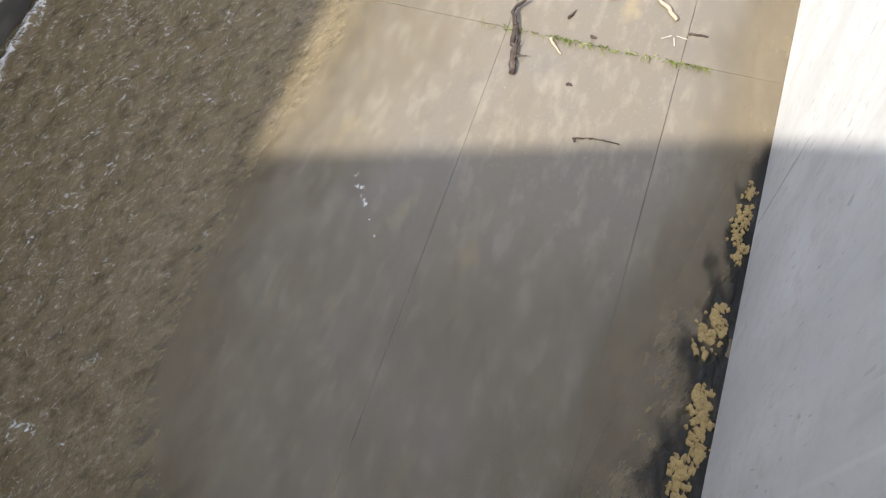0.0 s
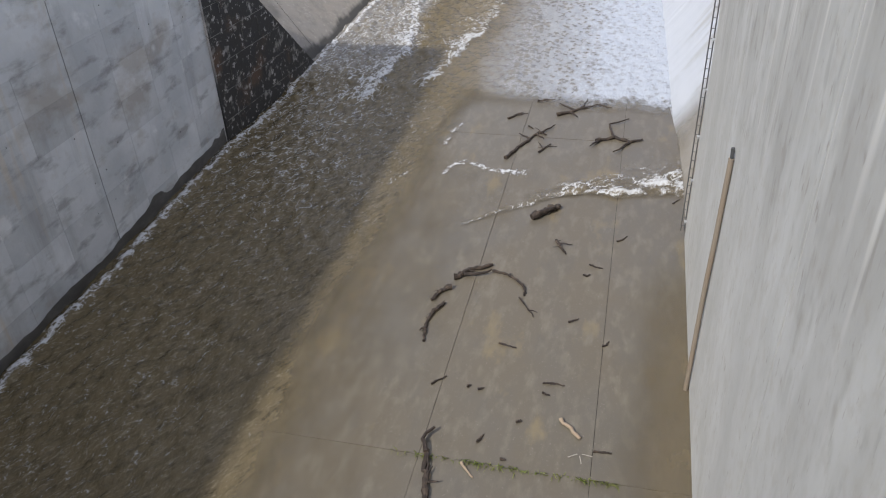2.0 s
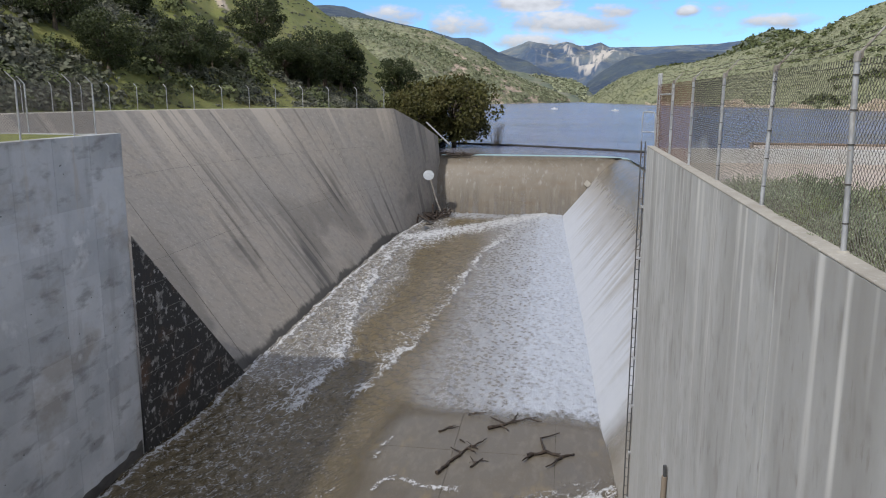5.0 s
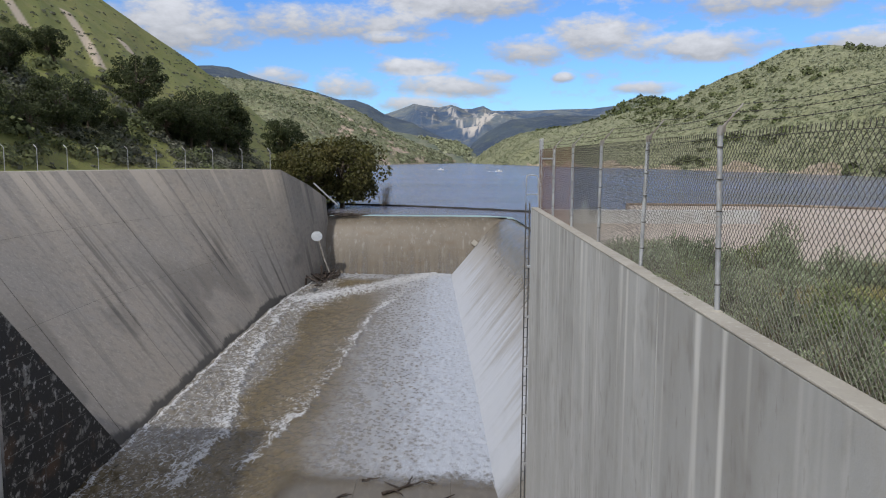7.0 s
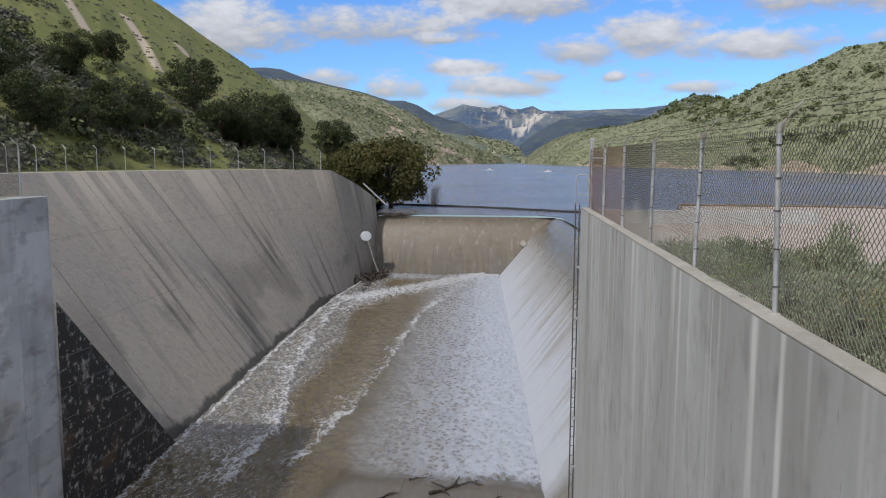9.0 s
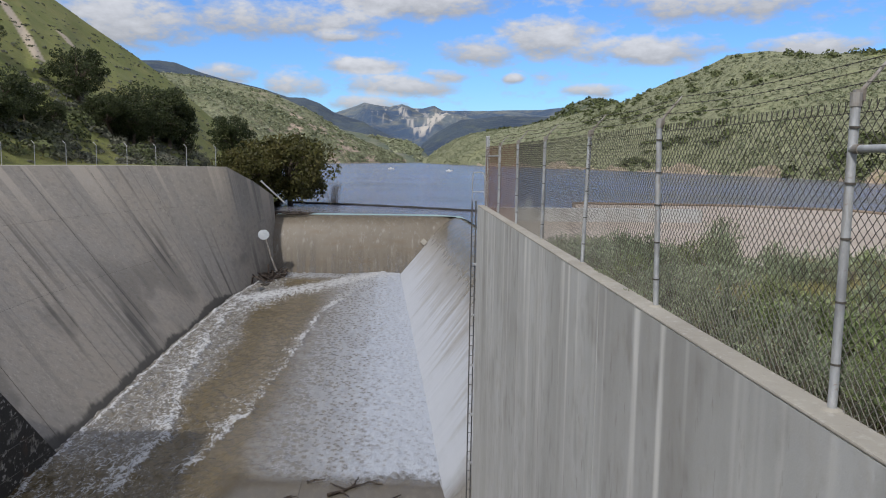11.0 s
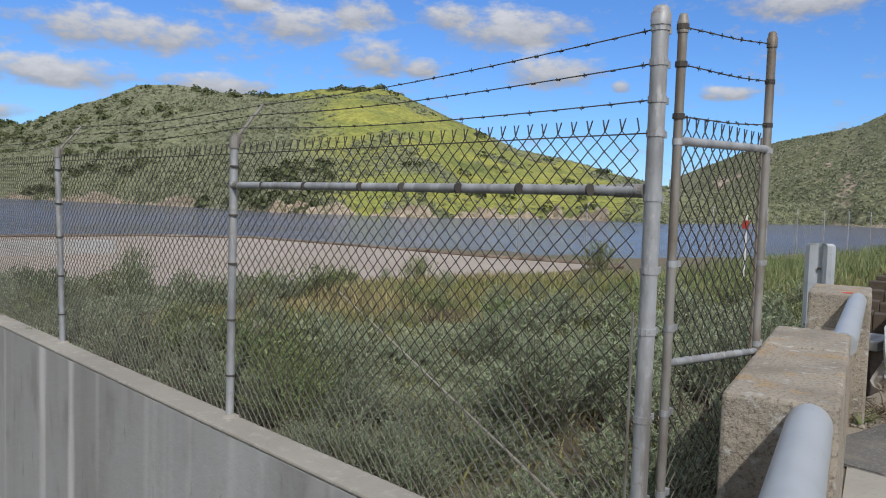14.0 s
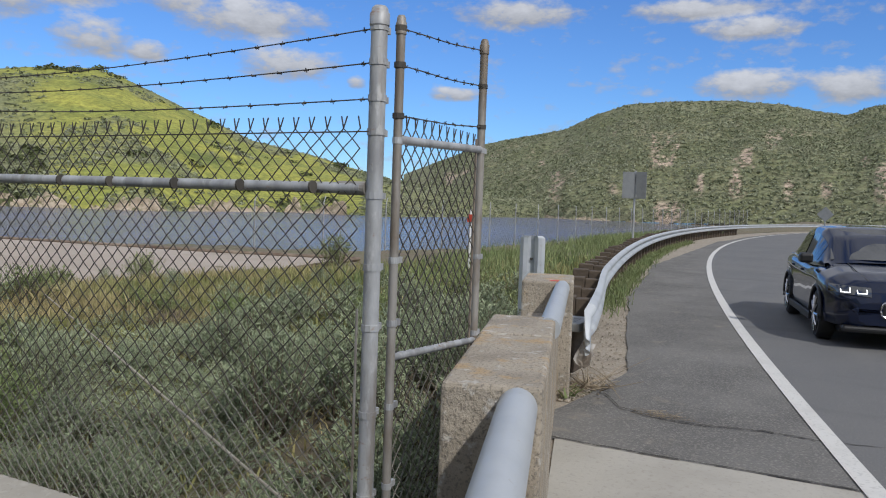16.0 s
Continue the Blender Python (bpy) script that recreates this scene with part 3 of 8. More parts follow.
    nt.links.new(last, b.inputs["Normal"])
    clear = nt.nodes.new("ShaderNodeBsdfTransparent")
    ms = nt.nodes.new("ShaderNodeMixShader")
    cov = mth("MAXIMUM", rng(mth("ADD", att("cover"), mth("MULTIPLY", mth("SUBTRACT", tex((1.4, 0.5, 1.4)), 0.5), 0.35)), 0.05, 0.95), fo)
    cov = mth("MULTIPLY", cov, mth("GREATER_THAN", mth("ADD", att("cover"), att("foam")), 0.015))
    nt.links.new(cov, ms.inputs[0])
    nt.links.new(clear.outputs[0], ms.inputs[1])
    nt.links.new(b.outputs[0], ms.inputs[2])
    nt.links.new(ms.outputs[0], nt.nodes["Material Output"].inputs["Surface"])
    return m


FLOW_RIPPLES = [((0.9, 0.5, 0.9), 0.35, 0.25), ((4.5, 2.0, 4.5), 0.8, 0.10), ((14, 6, 14), 0.7, 0.03)]
WATER_FLOW = water_material("turbid_flow", (0.116, 0.090, 0.048), (0.155, 0.126, 0.082), (0.51, 0.515, 0.525), FLOW_RIPPLES, 0.12, (0.245, 0.208, 0.145), weave=(3.1, 2.4, 3.1), holes=1.28)
WATER_SIDE = water_material("thin_sheet_flow", (0.142, 0.108, 0.060), (0.205, 0.165, 0.100), (0.62, 0.62, 0.62), [((0.3, 3.0, 0.3), 0.4, 0.04)], 0.14, sheet_col=(0.44, 0.46, 0.50), weave=(0.10, 1.3, 0.10), wisp=(0.3, 5.0, 0.3), holes=0.42)
WATER_BLACK = water_material("black_wet_algae", (0.012, 0.012, 0.011), (0.03, 0.026, 0.02), (0.5, 0.5, 0.48), [((4.5, 2.2, 4.5), 0.6, 0.05), ((16, 5, 16), 0.6, 0.02)], 0.25)
GUARD = material("chalky_galvanised_beam", (0.49, 0.52, 0.55), [((2, 2, 4), 5, 0.45, 0.65, (0.38, 0.41, 0.44), 0.8), ((12, 12, 20), 5, 0.64, 0.74, (0.36, 0.30, 0.24), 0.6)], 0.55, metal=0.15)
WATER_LAKE = material("lake_water", (0.158, 0.174, 0.270), [((0.006, 0.02, 0.01), 4, 0.42, 0.62, (0.135, 0.125, 0.12), 0.8), ((0.05, 0.12, 0.1), 4, 0.5, 0.7, (0.06, 0.075, 0.10), 0.6)],
                      0.16, [((0.10, 0.32, 0.3), 0.9, 0.9), ((0.35, 1.1, 0.8), 0.9, 0.35), ((1.3, 3.0, 2), 0.6, 0.09)], spec=0.5)


# ---- geometry helpers ----
class Geo:
    """Vertices and faces gathered piece by piece."""

    def __init__(self):
        self.v, self.f, self.n = [], [], 0

    def add(self, verts, faces):
        verts = np.asarray(verts, float).reshape(-1, 3)
        self.v.append(verts)
        self.f.append(np.asarray(faces, int) + self.n)
        self.n += len(verts)
        return self

    def quad(self, a, b, c, d):
        return self.add([a, b, c, d], [[0, 1, 2, 3]])

    def box(self, x0, x1, y0, y1, z0, z1, m=None, bevel=0.0):
        if bevel:
            bm = bmesh.new()
            bmesh.ops.create_cube(bm, size=1.0)
            bmesh.ops.scale(bm, vec=(x1 - x0, y1 - y0, z1 - z0), verts=bm.verts)
            bmesh.ops.translate(bm, vec=((x0 + x1) / 2, (y0 + y1) / 2, (z0 + z1) / 2), verts=bm.verts)
            bmesh.ops.bevel(bm, geom=list(bm.edges), offset=bevel, segments=2, affect="EDGES", profile=0.5)
            bmesh.ops.triangulate(bm, faces=[f for f in bm.faces if len(f.verts) > 4])
            bm.verts.ensure_lookup_table()
            v = np.array([(m @ w.co if m else w.co)[:] for w in bm.verts])
            for size in (3, 4):
                fs = [[w.index for w in f.verts] for f in bm.faces if len(f.verts) == size]
                if fs:
                    self.add(v, fs)
            bm.free()
            return self
        p = [(x, y, z) for z in (z0, z1) for y in (y0, y1) for x in (x0, x1)]
        if m:
            p = [(m @ Vector(q))[:] for q in p]
        return self.add(p, [[0, 2, 3, 1], [4, 5, 7, 6], [0, 1, 5, 4], [2, 6, 7, 3], [0, 4, 6, 2], [1, 3, 7, 5]])

    def tube(self, path, radius, seg=8, caps=True):
        path = np.asarray(path, float)
        r = np.broadcast_to(np.asarray(radius, float), (len(path),))
        d = np.gradient(path, axis=0)
        d /= np.linalg.norm(d, axis=1)[:, None] + 1e-12
        ref = np.array([0, 0, 1.0]) if abs(d[:, 2]).mean() < 0.85 else np.array([1.0, 0, 0])
        u = np.cross(d, ref)
        u /= np.linalg.norm(u, axis=1)[:, None] + 1e-12
        w = np.cross(u, d)
        a = np.arange(seg) * 2 * math.pi / seg
        ring = u[:, None] * np.cos(a)[None, :, None] + w[:, None] * np.sin(a)[None, :, None]
        v = (path[:, None] + ring * r[:, None, None]).reshape(-1, 3)
        i = np.arange(len(path) - 1)[:, None] * seg
        k = np.arange(seg)[None]
        k2 = (k + 1) % seg
        f = np.stack([i + k, i + seg + k, i + seg + k2, i + k2], -1).reshape(-1, 4)
        base = self.n
        self.add(v, f)
        if caps:
            for row, flip in ((0, 1), (len(path) - 1, -1)):
                ids = [row * seg + j for j in range(seg)][::flip]
                self.add(np.vstack([v[ids], path[row]]), [[j, (j + 1) % seg, seg] for j in range(seg)])
        return self

    def grid(self, P):
        """A sheet from an array of points (rows, columns, 3)."""
        r, c = P.shape[:2]
        i = np.arange(r - 1)[:, None] * c + np.arange(c - 1)[None]
        f = np.stack([i, i + 1, i + c + 1, i + c], -1).reshape(-1, 4)
        return self.add(P.reshape(-1, 3), f)

    def mesh(self, name, smooth=False):
        me = bpy.data.meshes.new(name)
        v = np.vstack(self.v)
        sizes = np.concatenate([np.full(len(f), f.shape[1]) for f in self.f])
        loops = np.concatenate([f.ravel() for f in self.f])
        me.vertices.add(len(v))
        me.vertices.foreach_set("co", v.astype(np.float32).ravel())
        me.loops.add(len(loops))
        me.loops.foreach_set("vertex_index", loops.astype(np.int32))
        me.polygons.add(len(sizes))
        me.polygons.foreach_set("loop_start", np.concatenate([[0], np.cumsum(sizes)[:-1]]).astype(np.int32))
        me.polygons.foreach_set("use_smooth", np.full(len(sizes), bool(smooth)))
        me.update(calc_edges=True)
        me.validate()
        return me


def link(name, geo, mat, smooth=False):
    me = geo.mesh(name, smooth) if isinstance(geo, Geo) else geo
    if not me.materials:
        me.materials.append(mat)
    return new(name, me)


def part(name, geo, mat, parent, label="", smooth=False):
    ob = link(name, geo, mat, smooth)
    ob.parent = parent
    if label:
        ob["label"] = label
    return ob


def thing(name, label, category, group="", kind="", at=None):
    ob = new(name)
    ob.empty_display_size = 0.2
    if at is not None:
        ob.matrix_basis = at
    return tagged(ob, label, category, group, kind)


def attribute(ob, name, values):
    a = ob.data.attributes.new(name, "FLOAT", "POINT")
    a.data.foreach_set("value", np.asarray(values, np.float32).ravel())


def hashed(i, j, seed):
    n = (i * 374761393 + j * 668265263 + seed * 1442695041) & 0x7FFFFFFF
    n = ((n ^ (n >> 13)) * 1274126177) & 0x7FFFFFFF
    return ((n ^ (n >> 16)) & 0xFFFFFF) / float(0xFFFFFF)


def vnoise(x, y, seed=1):
    x, y = np.asarray(x, float), np.asarray(y, float)
    i, j = np.floor(x).astype(np.int64), np.floor(y).astype(np.int64)
    u, v = x - i, y - j
    u, v = u * u * (3 - 2 * u), v * v * (3 - 2 * v)
    a, b, c, d = hashed(i, j, seed), hashed(i + 1, j, seed), hashed(i, j + 1, seed), hashed(i + 1, j + 1, seed)
    return (a * (1 - u) + b * u) * (1 - v) + (c * (1 - u) + d * u) * v


def fbm(x, y, octaves=4, seed=1):
    total, amp, norm = 0.0, 1.0, 0.0
    for o in range(octaves):
        total = total + amp * vnoise(np.asarray(x) * 2 ** o, np.asarray(y) * 2 ** o, seed + o)
        norm += amp
        amp *= 0.5
    return total / norm


def step(x, lo, hi):
    t = np.clip((np.asarray(x, float) - lo) / (hi - lo), 0, 1)
    return t * t * (3 - 2 * t)


def bearing(az, d, z):
    return (d * math.sin(radians(az)), d * math.cos(radians(az)), z)


# ---- the spillway channel ----
FZ, FS = -13.78, 0.0317           # bed level at y = 0 and its rise upstream
FACE, WALL_TOP, WALL_END = 2.35, 0.21, 23.33
LEFT, LEFT_END = -16.6, 27.6
LAKE = -4.70
THICK = 0.205                     # of the fenced wall at its top


def bed(y):
    return FZ + FS * np.asarray(y, float)


floor = thing("floor", "wet grey-brown concrete channel bed with straight joints", "channel floor", kind="structure")
rows_y = [-30, -14, -4.4, 12.7, 30.0, 47, 64, 88]
cols_x = [-20, -13, -8.6, -4.18, 0.02, 6]
slab_gap = 0.006
for iy in range(len(rows_y) - 1):
    for ix in range(len(cols_x) - 1):
        x0, x1, y0, y1 = cols_x[ix] + slab_gap, cols_x[ix + 1] - slab_gap, rows_y[iy] + slab_gap, rows_y[iy + 1] - slab_gap
        lift = 0.006 * ((ix * 3 + iy * 5) % 4)
        g = Geo()
        p = [(x, y, float(bed(y)) + z + lift) for z in (-0.4, 0) for y in (y0, y1) for x in (x0, x1)]
        g.add(p, [[4, 5, 7, 6], [0, 1, 5, 4], [2, 6, 7, 3], [0, 4, 6, 2], [1, 3, 7, 5]])
        part("slab", g, CONC_FLOOR, floor)
g = Geo()
g.quad((-20, -30, FZ - FS * 30 - 0.035), (6, -30, FZ - FS * 30 - 0.035), (6, 88, FZ + FS * 88 - 0.035), (-20, 88, FZ + FS * 88 - 0.035))
part("joint_bed", g, JOINT, floor, "dark recessed joint filler")

# the tall retaining wall with the fence on it
wall = thing("wall_east", "tall grey concrete retaining wall with pale vertical run-off streaks", "retaining wall", kind="structure")
joints = [-30, -8.6, 0.6, 8.9, 17.0, WALL_END]
for a, b in zip(joints[:-1], joints[1:]):
    g = Geo()
    y0, y1 = a + 0.012, b - 0.012
    g.box(FACE, FACE + THICK, y0, y1, -15.5, WALL_TOP)
    part("wall_panel", g, CONC_WALL, wall)
part("joint_strip", Geo().box(FACE + 0.05, FACE + THICK - 0.05, -30, WALL_END - 0.05, -15.5, WALL_TOP - 0.05), JOINT, wall)
g = Geo()
for y0, y1 in zip(joints[:-1], joints[1:]):
    g.box(FACE - 0.004, FACE + THICK + 0.004, y0 + 0.01, y1 - 0.01, WALL_TOP + 0.001, WALL_TOP + 0.03, bevel=0.012)
part("wall_cap", g, CONC_CAP, wall, "worn tan concrete wall top")
rng = np.random.default_rng(11)
# run-off: place along the wall, half width, length down the face, strength
streaks = [(17.1, 0.10, 2.2, 0.45), (16.4, 0.06, 4.0, 0.4), (14.16, 0.10, 1.5, 0.75), (13.7, 0.05, 3.5, 0.6), (12.5, 0.04, 4.0, 0.5), (10.83, 0.07, 1.0, 0.75), (10.45, 0.045, 2.6, 0.75),
           (9.9, 0.05, 1.4, 0.55), (7.42, 0.075, 2.6, 0.8), (6.68, 0.060, 3.4, 0.85), (6.1, 0.03, 0.8, 0.4), (5.2, 0.035, 1.3, 0.35), (18.9, 0.08, 3.0, 0.5), (20.3, 0.10, 2.6, 0.5), (21.6, 0.09, 3.2, 0.45)]
streaks += [(rng.uniform(12, 23.2), rng.uniform(0.02, 0.07), rng.uniform(0.5, 6.5), rng.uniform(0.15, 0.5)) for _ in range(30)]
streaks += [(rng.uniform(1.5, 12), rng.uniform(0.015, 0.05), rng.uniform(0.5, 7.0), rng.uniform(0.12, 0.4)) for _ in range(16)]
for ja, jb in zip(joints[1:-1], joints[2:]):
    fy, fz = np.arange(ja + 0.016, jb - 0.014, 0.036), np.linspace(-14.2, WALL_TOP - 0.002, 110)
    FY_, FZ_ = np.meshgrid(fy, fz)
    pale = 0 * FY_
    for y0, w0, run, amt in streaks:
        if ja - 0.5 < y0 < jb + 0.5:
            drop_ = WALL_TOP - FZ_
            wid = w0 * (0.7 + 0.9 * vnoise(FZ_ * 1.7 + y0 * 9, FZ_ * 0 + y0, 5))
            pale = np.maximum(pale, amt * np.exp(-((FY_ - y0 - 0.03 * (vnoise(FZ_ * 0.5, FZ_ * 0 + y0 * 3, 6) - 0.5)) / wid) ** 4) * np.exp(-(drop_ / run) ** 3) * (0.5 + 0.9 * fbm(FY_ * 14, FZ_ * 1.6, 3, 7)))
    face = part("wall_face", Geo().grid(np.stack([np.full_like(FY_, FACE - 0.0025), FY_, FZ_], -1)), CONC_WALL, wall)
    attribute(face, "runoff", np.clip(pale, 0, 0.9))
    grime = step(fbm(FY_ * 0.9, FZ_ * 0.10, 5, 9), 0.46, 0.66) * 0.34 + step(fbm(FY_ * 2.6, FZ_ * 0.22, 5, 19), 0.56, 0.72) * 0.12 + step(fbm(FY_ * 0.8, FZ_ * 0.55, 6, 29), 0.50, 0.72) * 0.22 + step(fbm(FY_ * 5, FZ_ * 2.4, 5, 10), 0.60, 0.74) * 0.35
    attribute(face, "grime", np.clip(grime * (0.22 + 0.78 * step(FZ_ + 2.5 * (fbm(FY_ * 0.5, FZ_ * 0.3, 3, 39) - 0.5), -7.5, -2.5)), 0, 0.85))
part("return_wall", Geo().box(FACE + THICK + 0.002, 9.0, WALL_END - 0.45, WALL_END - 0.02, -15, WALL_TOP - 0.02), CONC_WALL, wall)

lwall = thing("wall_west", "tall bluish-grey shaded concrete wall with blotchy stains", "retaining wall", kind="structure")
lj = [-30, -8, 1.4, 10.4, 19.4, LEFT_END]
for a, b in zip(lj[:-1], lj[1:]):
    part("wall_panel", Geo().box(LEFT - 0.5, LEFT - 0.02, a + 0.015, b - 0.015, -15.5, WALL_TOP), CONC_LEFT, lwall)
    cols_n = max(1, round((b - a) / 2.25))
    for c in range(cols_n if a > -9 else 0):
        y0, y1 = a + 0.016 + (b - a - 0.032) * c / cols_n, a + 0.016 + (b - a - 0.032) * (c + 1) / cols_n
        for r in range(12):
            z0, z1 = -14.6 + r * 1.234, -14.6 + (r + 1) * 1.234
            off = 0.0035 * ((c * 7 + r * 5 + int(a)) % 3)
            part("form_panel", Geo().box(LEFT - 0.021, LEFT - 0.006 + off, y0 + 0.002, y1 - 0.002, z0 + 0.002, min(z1, WALL_TOP) - 0.002), CONC_LEFT, lwall)
part("joint_strip", Geo().box(LEFT - 0.3, LEFT - 0.06, -30, LEFT_END - 0.1, -15.5, WALL_TOP - 0.05), JOINT, lwall)
part("return_wall", Geo().box(LEFT - 16, LEFT - 0.502, LEFT_END - 0.5, LEFT_END - 0.02, -13, WALL_TOP - 0.03), CONC_LEFT, lwall)
rnd = random.Random(3)
g = Geo()
for k in range(34):
    y, z = rnd.uniform(5, 27), rnd.uniform(-12, -0.6)
    g.box(LEFT - 0.01, LEFT + 0.005, y, y + 0.035, z, z + 0.035)
part("tie_holes", g, JOINT, lwall)

wy_ = np.arange(-9, LEFT_END - 0.05, 0.12)
wet_h = 0.42 + 0.45 * (fbm(wy_ * 0.7, wy_ * 0, 4, 111) - 0.5) + 0.35 * step(fbm(wy_ * 0.5, wy_ * 0 + 5, 3, 112), 0.55, 0.75)
lo_z, xw = bed(wy_) - 0.1, np.full(len(wy_), LEFT + 0.008)
part("wet_band", Geo().grid(np.array([np.stack([xw, wy_, lo_z], -1), np.stack([xw, wy_, bed(wy_) + 0.12 + np.maximum(wet_h, 0.1)], -1)])), WET_DARK, lwall, "dark wet waterline band")

# the sloping bank, warped to the weir at its upstream end
TOE = [(27.6, -16.35), (30.3, -16.02), (36, -15.88), (44, -15.8), (55, -15.75), (64, -15.5), (70.5, -15.1), (78, -14.4), (84, -13.5), (86.5, -13.2)]
TOP = [(27.6, -33, 0.45), (36, -33, 0.48), (46, -33, 0.5), (55.5, -32.4, 0.5), (63, -29.5, 0.5), (69.5, -26, 0.5), (74.5, -22, 0.48), (78.5, -17.2, 0.42), (82, -15.2, -1.1), (85.5, -13.8, -2.7)]
toe_y = np.interp(np.linspace(0, 9, 901), range(10), [p[0] for p in TOE])
toe_x = np.interp(np.linspace(0, 9, 901), range(10), [p[1] for p in TOE])
top = np.array([np.interp(np.linspace(0, 9, 901), range(10), [p[k] for p in ((q[1], q[0], q[2]) for q in TOP)]) for k in range(3)]).T
toe = np.stack([toe_x, toe_y, bed(toe_y) - 0.3], -1)
S = np.linspace(0, 1, 121)[:, None, None]
sheet = toe[None] * (1 - S) + top[None] * S
bank = thing("bank", "sloping tan concrete bank with dark run-off streaks", "channel bank", kind="structure")
slope = part("bank_slope", Geo().grid(sheet), CONC_BANK, bank, smooth=True)
s_up, u_al = np.meshgrid(np.linspace(0, 1, 121), np.linspace(0, 9, 901), indexing="ij")
um = np.interp(u_al, range(10), [0, 2.7, 8.4, 16.4, 27.4, 36.4, 43, 50, 56, 58.5])         # metres along the toe
wet_line = 0.048 + 0.05 * (fbm(um * 0.35, s_up * 0, 4, 101) - 0.35) + 0.30 * (1 - step(u_al, 0.1, 1.3)) * fbm(um * 1.2, s_up * 6, 4, 131) + 0.05 * np.exp(-((um - 40) / 3.5) ** 2)
starts = fbm(um * 0.55, s_up * 0 + 2.5, 3, 104)
runs = step(fbm(um * 1.5, s_up * 0.35, 5, 102), 0.52, 0.70) * step(0.25 + 0.75 * starts - s_up, 0.0, 0.25)
lines = step(fbm(um * 4.5, s_up * 0.25, 3, 105), 0.60, 0.78) * step(fbm(um * 0.3, s_up * 2.2, 3, 106), 0.42, 0.6)
blot = step(fbm(um * 0.22, s_up * 3.0, 5, 107), 0.52, 0.66) * (1 - step(s_up, 0.30, 0.62))
stain = np.clip((1 - step(s_up + 0.02 * fbm(um * 3, s_up * 9, 3, 108), wet_line, wet_line + 0.012)) * 1.0 + runs * step(fbm(um * 0.25, s_up * 1.5, 3, 121), 0.42, 0.6) * 0.50 + lines * 0.42 + blot * 0.4 + 0.5 * (1 - step(u_al, 0.8, 2.6)) * step(fbm(um * 0.6, s_up * 5, 5, 141), 0.36, 0.60) * (1 - step(s_up, 0.30, 0.62)), 0, 0.95)
attribute(slope, "stain", stain)
attribute(slope, "pale", np.clip(step(fbm(um * 1.1, s_up * 0.15, 4, 109), 0.56, 0.68) * step(s_up, 0.35 + 0.4 * starts, 1.0) * 0.5, 0, 1))
back = top + np.array([-2.2, 0.8, 0.0])
part("bank_top", Geo().grid(np.stack([top, back, back - (0, 0, 1.5)])), CONC_CAP, bank)
sel = top[:, 2] > 0.3
tagged(link("ground_bank", Geo().grid(np.stack([(back - (0, 0, 0.02))[sel], (back + (-12, 14, -0.1))[sel]])), HILL_LEFT), "grassy ground behind the bank", "ground", kind="structure")


def on_bank(u, s):
    """u: 0 to 9 along the bank, s: 0 at the toe to 1 at the top."""
    k = u * 100
    i = min(int(k), 899)
    w = k - i
    a = toe[i] * (1 - w) + toe[i + 1] * w
    b = top[i] * (1 - w) + top[i + 1] * w
    return a * (1 - s) + b * s


bank_normal = Vector((0.61, 0, 0.79))
for u in (1.2, 2.2, 3.2, 3.95, 4.8, 5.6):
    a, b = on_bank(u, 0.02), on_bank(u, 0.985)
    n = np.array(bank_normal) * 0.012
    g = Geo().quad(a + n + (0, -0.02, 0), b + n + (0, -0.02, 0), b + n + (0, 0.02, 0), a + n + (0, 0.02, 0))
    part("slope_joint", g, JOINT, bank, "dark slope joint")
for s_level in (0.40, 0.70):
    lows, highs = [], []
    for u in np.linspace(0.3, 6.6, 90):
        lift_ = np.array(bank_normal) * 0.010
        lows.append(on_bank(u, s_level - 0.0003) + lift_)
        highs.append(on_bank(u, s_level + 0.0003) + lift_)
    part("lift_joint", Geo().grid(np.array([lows, highs])), JOINT, bank, "thin level construction joint")
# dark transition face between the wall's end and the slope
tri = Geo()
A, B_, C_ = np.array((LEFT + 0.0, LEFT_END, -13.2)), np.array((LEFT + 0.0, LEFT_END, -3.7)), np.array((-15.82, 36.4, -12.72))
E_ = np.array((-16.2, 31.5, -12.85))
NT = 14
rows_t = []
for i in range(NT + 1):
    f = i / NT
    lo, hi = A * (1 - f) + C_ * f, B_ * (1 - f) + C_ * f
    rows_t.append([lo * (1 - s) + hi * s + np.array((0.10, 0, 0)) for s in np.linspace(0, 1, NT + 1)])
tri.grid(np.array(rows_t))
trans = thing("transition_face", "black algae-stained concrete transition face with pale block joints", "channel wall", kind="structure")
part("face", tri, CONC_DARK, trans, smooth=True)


def on_face(f, s_):
    lo, hi = A * (1 - f) + C_ * f, B_ * (1 - f) + C_ * f
    return lo * (1 - s_) + hi * s_ + np.array((0.125, -0.01, 0.0))


for z_ in (-11.9, -10.7, -9.5, -8.3, -7.1, -5.9):
    f1 = 1 - (z_ - -12.72) / (-3.7 - -12.72)
    line_ = [on_face(f, np.clip((z_ - (A * (1 - f) + C_ * f)[2]) / max(0.05, ((B_ - A) * (1 - f))[2]), 0, 1)) for f in np.linspace(0.01, max(0.05, f1 - 0.03), 8)]
    part("block_joint", Geo().tube(line_, 0.014, 4), PALE_JOINT, trans)
for k, f in enumerate((0.12, 0.27, 0.42, 0.57, 0.72)):
    for m_ in range(6):
        s0_ = (m_ + (0.5 if k % 2 else 0.0)) / 6.0
        if s0_ < 0.84 and (m_ + k) % 2 == 0:
            part("block_joint", Geo().tube([on_face(f, s0_), on_face(f, s0_ + 0.15)], 0.013, 4), PALE_JOINT, trans)

